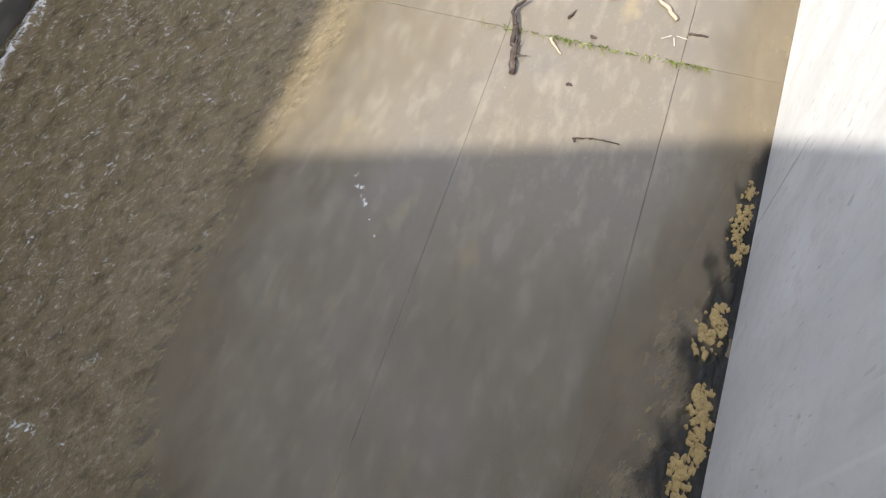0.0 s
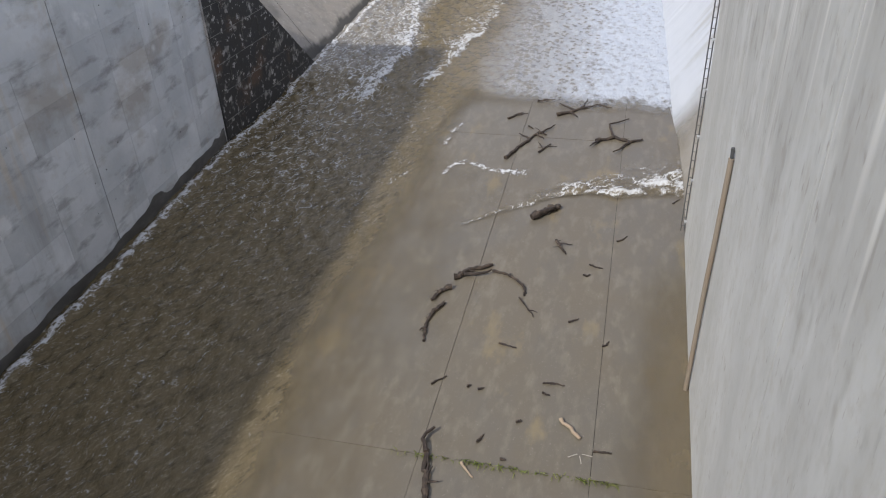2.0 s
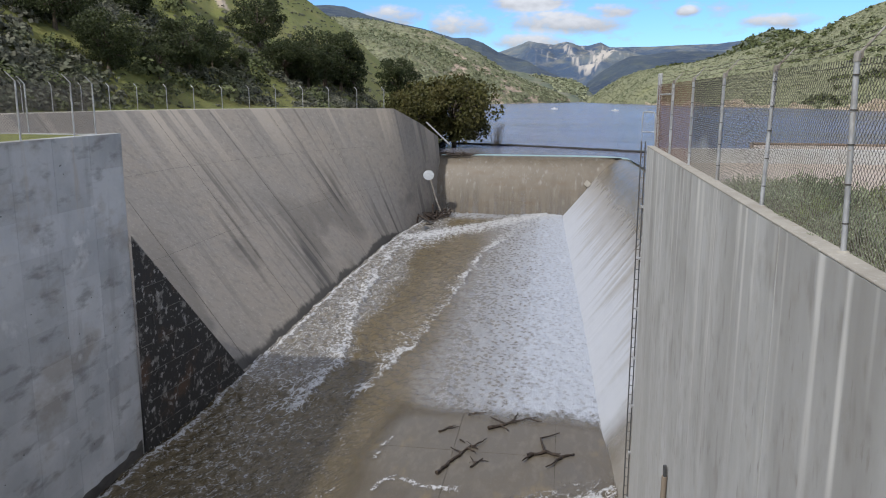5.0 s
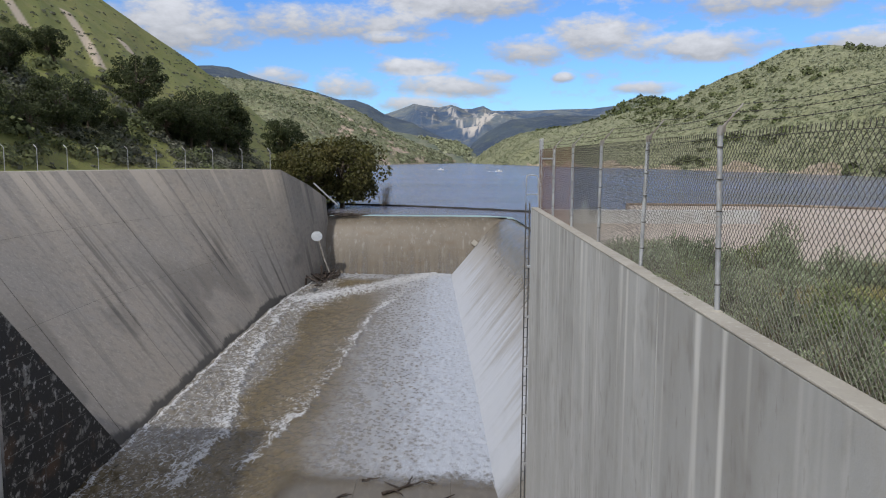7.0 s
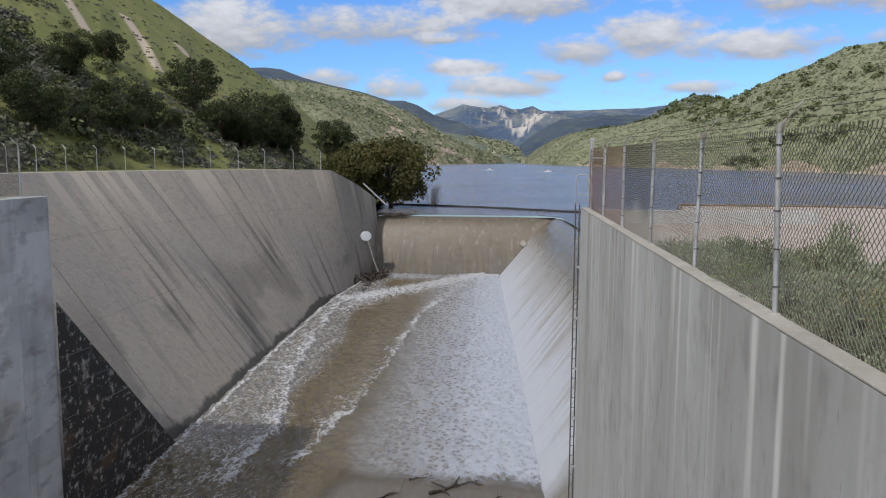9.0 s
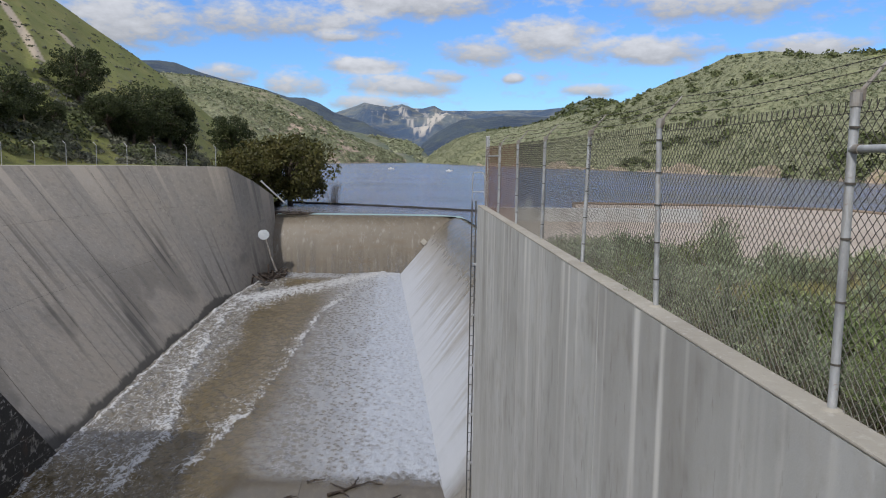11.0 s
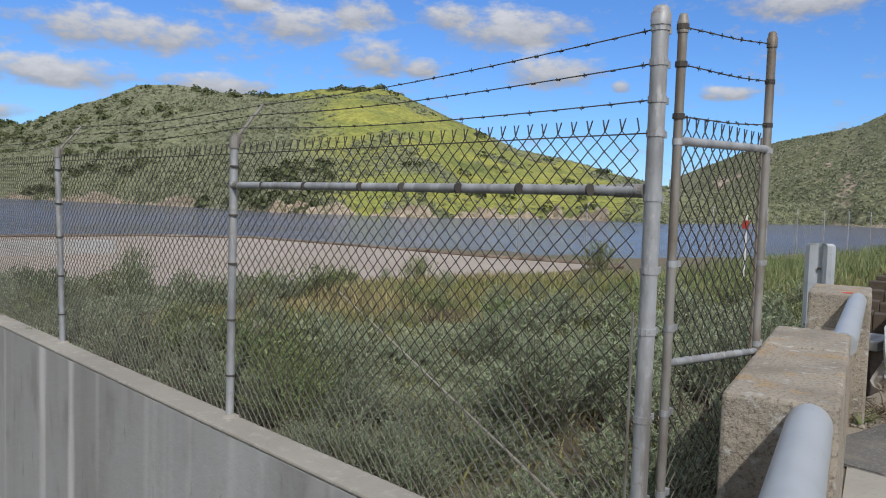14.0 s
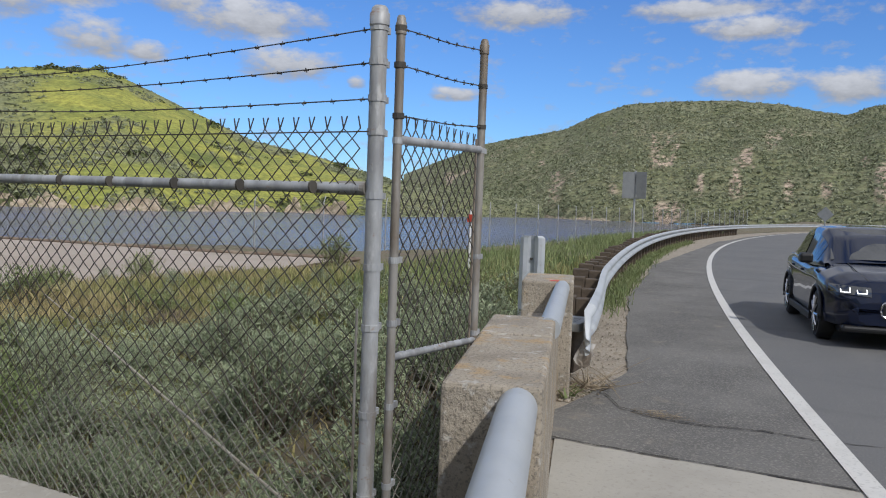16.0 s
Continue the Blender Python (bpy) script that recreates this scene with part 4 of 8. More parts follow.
# weir across the head of the channel: an ogee face
weir = thing("weir", "brown stained concrete weir with thin white rills", "weir", kind="structure")
wx = np.linspace(-16.5, 6.2, 60)
prof = [(84.0, -11.6), (84.1, -10.4), (84.5, -8.6), (85.0, -7.0), (85.5, -5.9), (86.0, -5.25), (86.6, -4.92), (87.3, -4.83), (88.4, -5.0), (90, -6.5)]
W_ = np.array([[(x, y + 0.010 * (x + 5) ** 2 * 0.12, z - 0.012 * max(0, x)) for x in wx] for y, z in prof])
part("weir_face", Geo().grid(W_[:, ::-1]), CONC_WEIR, weir, smooth=True)
# side weir, from its toe along the channel up to the long crest
SIDE_TOE = np.array([(2.32, 24.0), (2.15, 31.0), (1.86, 34.0), (1.58, 42.7), (1.12, 54.2), (0.55, 68), (0.0, 81.3), (-0.2, 86.0)])
sy = np.linspace(24.0, 86.0, 125)
sx = np.interp(sy, SIDE_TOE[:, 1], SIDE_TOE[:, 0])
rise = [(0, -0.1), (0.12, 0.05), (1.0, 1.05), (2.5, 2.8), (4.0, 4.6), (4.9, 5.6), (5.5, 6.05), (6.1, 6.28), (6.9, 6.3), (7.8, 6.0), (9.5, 4.5)]
crest_z = -4.92
foot_z = bed(sy)
tall = (crest_z - foot_z) / 6.3
SIDE = np.array([[(x + dx * (0.92 + 0.08 * t), y, fz + dz * t) for x, y, fz, t in zip(sx, sy, foot_z, tall)] for dx, dz in rise])
part("side_face", Geo().grid(SIDE), CONC_SIDE, weir, smooth=True)


# ---- water ----
def polyline_distance(x, y, pts):
    best = np.full(np.shape(x), 1e9)
    for (ax, ay), (bx, by) in zip(pts[:-1], pts[1:]):
        dx, dy = bx - ax, by - ay
        t = np.clip(((x - ax) * dx + (y - ay) * dy) / (dx * dx + dy * dy), 0, 1)
        best = np.minimum(best, np.hypot(x - ax - t * dx, y - ay - t * dy))
    return best


gy = np.concatenate([np.arange(-12, 0, 0.5), np.arange(0, 48, 0.11), np.arange(48, 86.4, 0.2)])
gx = np.linspace(0, 1, 171)
Y = np.repeat(gy[:, None], len(gx), 1)
lx = np.where(gy < LEFT_END, LEFT, np.interp(gy, [p[0] for p in TOE], [p[1] for p in TOE]) - 0.15)
rx = np.where(gy < 24, FACE, np.interp(gy, SIDE_TOE[:, 1], SIDE_TOE[:, 0]) + 0.1)
X = lx[:, None] + (rx - lx)[:, None] * gx[None]
warp = (fbm(X * 0.35, Y * 0.18, 3, 5) - 0.5) * 2.4
XX, YY = X + warp, Y + (fbm(X * 0.3, Y * 0.2, 3, 9) - 0.5) * 2.0
fine = fbm(X * 1.6, Y * 0.8, 4, 77)
main = 1 - step(XX + 2.0 * (fine - 0.5), -12.4, -4.2)                       # deep current along the far side
edge_film = 1 - step(XX + 3.0 * (fine - 0.5), -9.0, -1.0)
right_film = step(XX, -0.6, 1.8) * step(Y, 4, 12) * (1 - step(YY, 16.5, 25.0))
near_shade = 1 - step(YY, 5.0, 10.5)
near_main = 1 - step(XX, -9.5, -5.2)
island = step(YY, 26.6, 28.2) * (1 - step(YY, 32.2, 33.6)) * step(XX, -8.5, -6.0) * (1 - step(XX, 1.2, 2.2))
sheet_w = step(Y + 0.35 * warp, 32.0, 34.6)
jlo = np.interp(X, [-6.2, -5.2, -3.8, -1.9, 0.5, 2.3], [21.9, 22.9, 24.15, 25.3, 25.75, 25.95]) + 0.7 * (fbm(X * 1.3, Y * 0.8, 3, 15) - 0.5)
jhi = np.interp(X, [-6.2, -5.2, -3.46, -2.0, 0.07, 2.3], [22.1, 23.1, 25.0, 27.0, 28.7, 29.9]) + 1.5 * (fbm(X * 0.9, Y * 0.9, 3, 16) - 0.5)
jf = np.clip((Y - jlo) / np.maximum(jhi - jlo, 0.2), -1, 2)
jet = step(jf, -0.08, 0.10) * (1 - step(jf, 0.10, 1.1)) * (0.50 + 0.5 * step(X, -3.5, 0.8)) * step(X, -5.8, -3.6) * (0.30 + 1.25 * fbm(X * 0.7 + Y * 1.2, Y * 3.5 - X * 1.6, 4, 17))
jet_line = np.exp(-(polyline_distance(X, Y, [(-3.0, 24.7), (-4.2, 23.9), (-5.2, 23.0)]) / 0.14) ** 2) * 0.6


def front(pts, sharp, fade, side=-1):
    """Foam that ends sharply along a line and fades away from it on one side."""
    py = np.array([p[1] for p in pts])
    px = np.array([p[0] for p in pts])
    order = np.argsort(py)
    line = np.interp(Y, py[order], px[order]) + 0.9 * (fbm(Y * 0.45, X * 0.0 + 3, 4, 81) - 0.5) + 0.5 * (fbm(X * 0.8, Y * 0.8, 3, 82) - 0.5)
    d = (X - line) * side
    inside = step(Y, py.min() - 1.5, py.min() + 1.5) * (1 - step(Y, py.max() - 0.5, py.max() + 1.5))
    return step(d, -sharp, sharp) * np.exp(-np.maximum(d, 0) / fade) * inside


patchy = 0.70 + 0.5 * step(fbm(X * 0.5, Y * 0.35, 3, 22), 0.36, 0.62)
curl = np.exp(-(polyline_distance(XX, YY, [(-3.6, 27.1), (-5.0, 27.3), (-5.9, 26.9), (-6.4, 25.9)]) / 0.26) ** 2) * 0.78
curl2 = np.exp(-(polyline_distance(XX, YY, [(-7.0, 30.8), (-7.3, 29.4), (-7.2, 28.6)]) / 0.24) ** 2) * 0.7
curl3 = np.exp(-(polyline_distance(XX, YY, [(-8.2, 26.4), (-8.9, 25.2)]) / 0.18) ** 2) * 0.6
mid_front = front([(-9.3, 34.0), (-8.8, 37.0), (-8.0, 41), (-7.4, 46.5), (-7.2, 54), (-6.8, 58), (-6.2, 67), (-4.0, 76), (-1.0, 86)], 0.14, 1.3) * patchy
left_front = front([(-11.7, 31.5), (-11.5, 34.0), (-11.2, 38.3), (-11.9, 42.5), (-12.7, 47.8), (-13.7, 56.4), (-14.1, 68.4)], 0.14, 2.1) * (0.55 + 0.5 * patchy)
churn_l = step(Y, 27, 36) * (1 - step(XX, -12.6, -11.0))
toe_d = X - lx[:, None] - 0.30 - 0.25 * (fbm(Y * 0.9, X * 0.0, 3, 91) - 0.5)
toe_line = np.exp(-(toe_d / 0.20) ** 2) * 0.80 + np.exp(-np.maximum(toe_d, 0) / 0.7) * step(toe_d, -0.1, 0.1) * 0.42
jump = np.exp(-(polyline_distance(X, Y, [(-13.4, 70.0), (-9.0, 75.0), (-5.2, 80.0), (-0.8, 85.3)]) / (2.0 + 0.6 * fine)) ** 2)
jump_back = np.exp(-(polyline_distance(X, Y, [(-13.5, 66), (-11.5, 70), (-9.5, 74)]) / 2.0) ** 2) * 0.55
foam = np.clip(np.maximum.reduce([jet * 0.95, jet_line, curl, curl2, curl3, mid_front * 0.85, left_front * 0.82, churn_l * 0.40, toe_line * 0.80, jump * 0.86, jump_back, 0.34 * step(Y, 24, 31) * (1 - step(XX, -12.5, -11.0)),
                                  (0.22 + 0.16 * step(Y, 18, 28)) * main * (1 - 0.8 * step(Y, 31, 36) * step(XX, -12.0, -10.8))]), 0, 1.2)
near_patch = np.exp(-(polyline_distance(X, Y, [(-6.25, 7.8), (-5.6, 6.8), (-4.9, 5.85)]) / 0.13) ** 2) * (0.55 + 0.45 * step(Y, 5.8, 7.4))
near_patch = np.maximum(near_patch, 0.75 * np.exp(-(polyline_distance(X, Y, [(-11.4, 0.40), (-9.7, 0.31)]) / 0.09) ** 2))
foam = np.maximum(foam, near_patch * 0.75)
cells_on = np.clip(sheet_w * step(XX, -8.9, -5.6) * (0.26 + 0.74 * step(X + 0.02 * (Y - 34), -7.6, 1.2)), 0, 1)
cells_on = np.maximum(cells_on, step(Y, 79, 83) * 0.55)
cells_on = np.maximum(cells_on, 0.20 * churn_l * step(Y, 31, 38) + 0.18 * jump)
churn = np.clip(main * (1 - 0.72 * step(Y, 25, 37)) * (0.75 + 0.25 * step(X, -16, -12)) + 0.35 * edge_film + 0.5 * churn_l + 0.85 * near_shade * step(XX, -0.6, 1.0) + 0.55 * near_shade * (1 - step(XX, -6.5, -3.6)) + 0.12 * near_shade, 0, 1)
film_r = 0.62 * right_film + 0.66 * near_shade * step(XX, -1.2, 0.8)
cover = np.clip(np.maximum.reduce([main, near_main * 0.9, 0.42 * edge_film, film_r, 0.34 * near_shade, sheet_w * 0.75, jet, jet_line]) * (1 - 0.9 * island), 0, 1)
deep = np.clip(main * 1.1 - 0.35 * step(Y, 33, 37) * step(XX, -11.5, -9.5), 0, 1)
rough_w = np.clip(main * 0.95 + sheet_w * 0.6 + jet * 1.2 + churn_l, 0, 1.5)
hgt = (fbm(X * 2.4, Y * 1.3, 3, 31) - 0.5) * 0.17 + (fbm(X * 4.5, Y * 3.4, 2, 41) - 0.5) * 0.13
Z = bed(Y) + 0.035 + rough_w * hgt + jet * 0.14 + left_front * 0.15 + mid_front * 0.12 + 0.10 * main + 0.10 * toe_line + 0.22 * jump + 0.09 * sheet_w + 0.05 * churn_l
water = link("water", Geo().grid(np.stack([X, Y, Z], -1)), WATER_FLOW, True)
for key, val in (("foam", foam), ("cover", cover), ("deep", deep), ("cells", cells_on), ("churn", churn)):
    attribute(water, key, val)
tagged(water, "shallow brown turbid water racing over the channel bed with white foam", "water", kind="structure")

# thin white sheet running down the side weir
NR = 60
u = np.linspace(0, 1, NR)
pr = np.array(rise)
length = np.concatenate([[0], np.cumsum(np.hypot(*np.diff(pr, axis=0).T))])
span = np.linspace(0, length[8], NR)
dxs, dzs = np.interp(span, length, pr[:, 0]), np.interp(span, length, pr[:, 1])
syf = np.linspace(24.0, 85.5, 420)
sxf, fzf = np.interp(syf, SIDE_TOE[:, 1], SIDE_TOE[:, 0]), bed(syf)
tf = (crest_z - fzf) / 6.3
PX = sxf[None] + dxs[:, None] * (0.92 + 0.08 * tf[None])
PZ = fzf[None] + dzs[:, None] * tf[None]
PY = np.repeat(syf[None], NR, 0) 
streak = fbm(PY * 2.4, PZ * 0.10, 4, 51)
PXs = PX - 0.03 - 0.02 * streak
PZs = PZ + 0.03 + 0.05 * streak
side_water = link("side_water", Geo().grid(np.stack([PXs, PY, PZs], -1)), WATER_SIDE, True)
down = (length[8] - span)[:, None] / length[8]
wetted = step(PY, 28.0, 34.0)
attribute(side_water, "foam", np.clip(0.25 * step(streak, 0.55, 0.75) * step(down, 0.2, 0.5) * wetted, 0, 1))
attribute(side_water, "cover", np.clip((0.45 + 0.35 * step(down, 0.25, 0.6) + 0.2 * streak) * wetted, 0, 1))
attribute(side_water, "deep", np.full(PX.shape, 0.3))
attribute(side_water, "cells", np.clip((step(down, 0.16, 0.62) * (0.46 + 0.50 * streak) + 0.34 * step(down, 0.5, 1.0)) * wetted, 0, 1))
tagged(side_water, "thin white sheet of water sliding down the side weir", "water", kind="structure")
# rills down the back weir
wr = np.linspace(-15.5, 5.0, 260)
pz = np.array(prof)[:8]
wl = np.concatenate([[0], np.cumsum(np.hypot(*np.diff(pz, axis=0).T))])
ws = np.linspace(0.6, wl[-1], 40)
wy, wz = np.interp(ws, wl, pz[:, 0]), np.interp(ws, wl, pz[:, 1])
RX = np.repeat(wr[None], 40, 0)
RY = wy[:, None] + 0.0012 * (RX + 5) ** 2 - 0.05
RZ = wz[:, None] - 0.012 * np.maximum(0, RX) + 0.02
rills = link("weir_water", Geo().grid(np.stack([RX, RY, RZ], -1)[:, ::-1]), WATER_FLOW, True)
rs = fbm(RX * 3.0, RZ * 0.06, 4, 61)
drop = 1 - (ws / wl[-1])[:, None]
rf = np.clip(step(rs, 0.50, 0.66) * 0.05 * step(drop, 0.25, 0.9) + 0.5 * step(drop, 0.86, 1.0), 0, 1)
attribute(rills, "foam", rf[:, ::-1])
attribute(rills, "cover", (0.12 + 0.3 * (1 - step(drop, 0.05, 0.3)) + 0 * RX)[:, ::-1])
attribute(rills, "deep", np.full(RX.shape, 0.4))
attribute(rills, "cells", (np.clip((rs - 0.30) * 1.3, 0, 0.45) * step(drop, 0.30, 1.0))[:, ::-1])
tagged(rills, "thin rills of water over the back weir", "water", kind="structure")

# the lake behind the weirs, out to the far hills
lk = Geo()
for a, b, c, d in (((-900, 88.3), (-16, 88.3), (-16, 2600), (-900, 2600)), ((-16, 87.7), (4.0, 87.5), (4.0, 2600), (-16, 2600)),
                   ((4.0, 87.5), (6.6, 85.0), (400, 2600), (4.0, 2600)), ((6.6, 85.0), (9.6, 25), (1500, 25), (400, 2600)),
                   ((9.6, 25), (22, -60), (1600, -200), (1500, 25))):
    lk.quad((*a, LAKE), (*b, LAKE), (*c, LAKE), (*d, LAKE))
lake = link("lake", lk, WATER_LAKE)
tagged(lake, "wide blue-grey rippled reservoir lake", "lake", kind="structure")


# ---- hills ----
def hill(name, label, mat, ridge, shore, cols=160, rws=46, bump=0.10, seed=1, attr_name="scrub", attr_of=None, power=0.9, back=0.5):
    """ridge: (bearing, distance, elevation angle); shore: (bearing, distance, level). A slope between the two, gullied, with a falling back."""
    az = np.linspace(ridge[0][0], ridge[-1][0], cols)
    rd = np.interp(az, [p[0] for p in ridge], [p[1] for p in ridge])
    rz = 1.65 + rd * np.tan(np.radians(np.interp(az, [p[0] for p in ridge], [p[2] for p in ridge])))
    bd = np.interp(az, [p[0] for p in shore], [p[1] for p in shore])
    bz = np.interp(az, [p[0] for p in shore], [p[2] for p in shore])
    s = np.concatenate([np.linspace(0, 1, rws), np.linspace(1.04, 1.6, 8)])[:, None]
    D = bd + (rd - bd) * s
    up = np.where(s <= 1, np.clip(s, 0, 1) ** power, 1 - back * np.clip(s - 1, 0, 1) ** 1.2)
    H = bz + (rz - bz) * up
    A = np.repeat(az[None], len(s), 0)
    px, py = D * np.sin(np.radians(A)), D * np.cos(np.radians(A))
    size = np.abs(rz - bz).max() + 1
    n = fbm(px / (size * 0.9), py / (size * 0.9), 5, seed) - 0.5
    gully = np.abs(fbm(A * 0.35 + s * 0.4, s * 0.9, 3, seed + 7) - 0.5)
    taper = np.clip(s * 4, 0, 1) * np.clip((1.0 - s) * 5, 0.12, 1)
    H = H + size * bump * (n * 1.2 - gully * 0.8 + 0.12) * taper
    ob = link(name, Geo().grid(np.stack([px, py, H], -1)), mat, True)
    if attr_of is not None:
        attribute(ob, attr_name, np.clip(attr_of(A, s + 0 * A, px, py), 0, 1))
    tagged(ob, label, "hill", kind="structure")
    return px, py, H, A, s + 0 * A


ICO = None


def clump_verts(rnd):
    global ICO
    if ICO is None:
        bm = bmesh.new()
        bmesh.ops.create_icosphere(bm, subdivisions=1, radius=1.0)
        bm.verts.ensure_lookup_table()
        ICO = (np.array([v.co[:] for v in bm.verts]), np.array([[v.index for v in f.verts] for f in bm.faces]))
        bm.free()
    return ICO


def scatter_bushes(name, label, mat, field, count, size, keep, seed, flat=0.75, leaves=18, spread=1.7, limit=None):
    """Uneven scrub bushes of many small leaf clumps strewn over a hill's surface, as one mass."""
    px, py, H, A, s = field
    rng = np.random.default_rng(seed)
    r, c = px.shape
    n = count * 5
    lo, hi = (0, c - 1.01) if limit is None else [np.interp(a, A[0], np.arange(c)) for a in limit]
    i, j = rng.uniform(0, r - 9.1, n), rng.uniform(lo, min(hi, c - 1.01), n)
    i0, j0 = i.astype(int), j.astype(int)
    u, w = i - i0, j - j0
    q = [P[i0, j0] * (1 - u) * (1 - w) + P[i0 + 1, j0] * u * (1 - w) + P[i0, j0 + 1] * (1 - u) * w + P[i0 + 1, j0 + 1] * u * w for P in (px, py, H, A, s)]
    ok = np.nonzero(rng.uniform(0, 1, n) < keep(q[3], q[4], q[0], q[1]))[0][:count]
    if not len(ok):
        return
    C = np.stack([q[0][ok], q[1][ok], q[2][ok]], -1)
    k = size * rng.uniform(0.35, 1.0, len(ok)) ** spread * 1.5
    d = rng.normal(size=(len(ok), leaves, 3))
    d /= np.linalg.norm(d, axis=-1)[..., None]
    d[..., 2] = np.abs(d[..., 2]) * 1.1 - 0.15
    p = C[:, None] + d * (rng.uniform(0.35, 1.0, (len(ok), leaves, 1)) ** 0.6) * k[:, None, None] * np.array([1.0, 1.0, flat])
    # leaf clumps face outwards and up, with scatter
    nrm = d + rng.normal(0, 0.45, d.shape) + np.array([0, 0, 0.35])
    nrm /= np.linalg.norm(nrm, axis=-1)[..., None]
    a = np.cross(nrm, rng.normal(size=d.shape))
    a /= np.linalg.norm(a, axis=-1)[..., None] + 1e-9
    b = np.cross(nrm, a)
    sz = (k[:, None] * rng.uniform(0.20, 0.44, (len(ok), leaves)) * (18 / leaves) ** 0.5)[..., None]
    V = np.stack([p - a * sz, p - b * sz * 0.8, p + a * sz, p + b * sz * 0.8], 2).reshape(-1, 3)
    tagged(link(name, Geo().add(V, np.arange(len(V)).reshape(-1, 4)), mat), label, "bushes", kind="stuff")


def shore_band(name, label, mat, field, az0, az1, high, seed):
    """A strip of bare eroded earth along the foot of a hill, uneven on top and broken by brush."""
    px, py, H, A, s = field
    az = np.arange(az0, az1, 0.05)
    col = np.interp(az, A[0], np.arange(A.shape[1]))
    tops = high * np.clip(1.7 * (fbm(az * 0.9, az * 0, 5, seed) - 0.32), 0.02, 1.2)
    rows = []
    for f in np.linspace(0, 1, 7):
        x = np.interp(col, np.arange(A.shape[1]), px[0]) * (0.996 + 0.008 * f)
        y = np.interp(col, np.arange(A.shape[1]), py[0]) * (0.996 + 0.008 * f)
        x = x + 1.2 * (fbm(az * 3, az * 0 + f * 3, 3, seed + 3) - 0.5)
        rows.append(np.stack([x, y, LAKE - 0.3 + tops * f], -1))
    tagged(link(name, Geo().grid(np.array(rows)), mat, True), label, "shore", kind="structure")


# far mountains and middle ridges, with haze and cloud shade in their colours
def scree(A, s, x, y):
    ragged = fbm(A * 2.6, s * 9.0, 5, 77)
    left = (1 - step(np.abs(A - 1.3 + (s - 0.33) * 3.77) + 0.5 * (ragged - 0.5), 0.14, 0.30)) * step(s, 0.33, 0.42) * (1 - step(s, 0.76, 0.88))
    right = (1 - step(np.abs(A - 1.45 - (s - 0.33) * 4.6) + 1.0 * (ragged - 0.5), 0.35, 0.62)) * step(s, 0.32, 0.40) * (1 - step(s, 0.66, 0.80))
    flecks = 0.5 * step(fbm(A * 5.0, s * 16.0, 4, 79), 0.60, 0.70) * (1 - step(np.abs(A - 1.2), 2.5, 4.5)) * step(s, 0.45, 0.6)
    return np.maximum(0.95 * np.maximum(left * 0.75, right) * step(fbm(A * 7, s * 22, 4, 78), 0.34, 0.52), flecks)


hill("mountain_far", "mountain crest beyond the range with haze in its pale blue colour", HILL_RANGE, [(-6, 3600, 2.2), (0, 3600, 2.9), (2.9, 3600, 3.40), (5.7, 3600, 3.42), (7.7, 3600, 3.52), (10.0, 3600, 3.54), (12.1, 3600, 3.78), (16, 3600, 3.6), (20, 3600, 3.2)],
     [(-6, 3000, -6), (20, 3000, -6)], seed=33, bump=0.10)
hill("mountain_range", "mountain range with haze and shaded faces in its colour, and pale scree", HILL_RANGE,
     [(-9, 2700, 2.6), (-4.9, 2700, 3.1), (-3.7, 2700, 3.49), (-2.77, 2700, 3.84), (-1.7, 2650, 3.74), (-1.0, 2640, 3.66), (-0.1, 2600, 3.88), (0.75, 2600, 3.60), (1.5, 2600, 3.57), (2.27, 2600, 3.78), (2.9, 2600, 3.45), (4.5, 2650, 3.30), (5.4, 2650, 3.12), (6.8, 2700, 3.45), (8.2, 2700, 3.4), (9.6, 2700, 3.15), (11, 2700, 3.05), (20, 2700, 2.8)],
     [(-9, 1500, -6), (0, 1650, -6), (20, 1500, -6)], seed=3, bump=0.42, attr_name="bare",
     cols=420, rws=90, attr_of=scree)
hill("ridge_far_west", "far ridge with cloud shade and haze in its blue-green colour", HILL_FAR, [(-24, 1800, 6.0), (-18.1, 1800, 6.2), (-16.8, 1800, 6.25), (-15.7, 1800, 6.15), (-14.2, 1800, 5.6), (-12.4, 1800, 5.15), (-10.2, 1800, 4.72), (-8.1, 1750, 4.12), (-7.0, 1740, 4.12), (-6.0, 1720, 3.76), (-4.9, 1700, 3.12), (-3.7, 1650, 2.75), (-2.8, 1600, 2.5), (-1.8, 1550, 1.9), (-0.65, 1500, 1.48), (0.5, 1480, 0.7), (2.0, 1450, -0.02)],
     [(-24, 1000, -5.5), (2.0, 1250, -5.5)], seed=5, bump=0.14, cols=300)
hill("ridge_far_east", "wooded far ridge with cloud shade and haze in its blue colour", HILL_FAR, [(0.9, 1500, 0.0), (1.5, 1500, 1.03), (2.4, 1500, 1.74), (3.35, 1500, 2.32), (4.3, 1520, 2.78), (5.4, 1530, 2.86), (7.1, 1540, 3.1), (8.9, 1540, 3.1), (11.2, 1540, 3.0), (16, 1540, 2.8)],
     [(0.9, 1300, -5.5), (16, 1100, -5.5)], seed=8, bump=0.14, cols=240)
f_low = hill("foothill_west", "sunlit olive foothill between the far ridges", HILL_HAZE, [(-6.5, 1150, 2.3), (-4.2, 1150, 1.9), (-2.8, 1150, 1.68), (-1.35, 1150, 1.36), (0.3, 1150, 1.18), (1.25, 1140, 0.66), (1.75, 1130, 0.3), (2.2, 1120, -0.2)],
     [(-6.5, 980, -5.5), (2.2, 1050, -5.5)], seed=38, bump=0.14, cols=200)
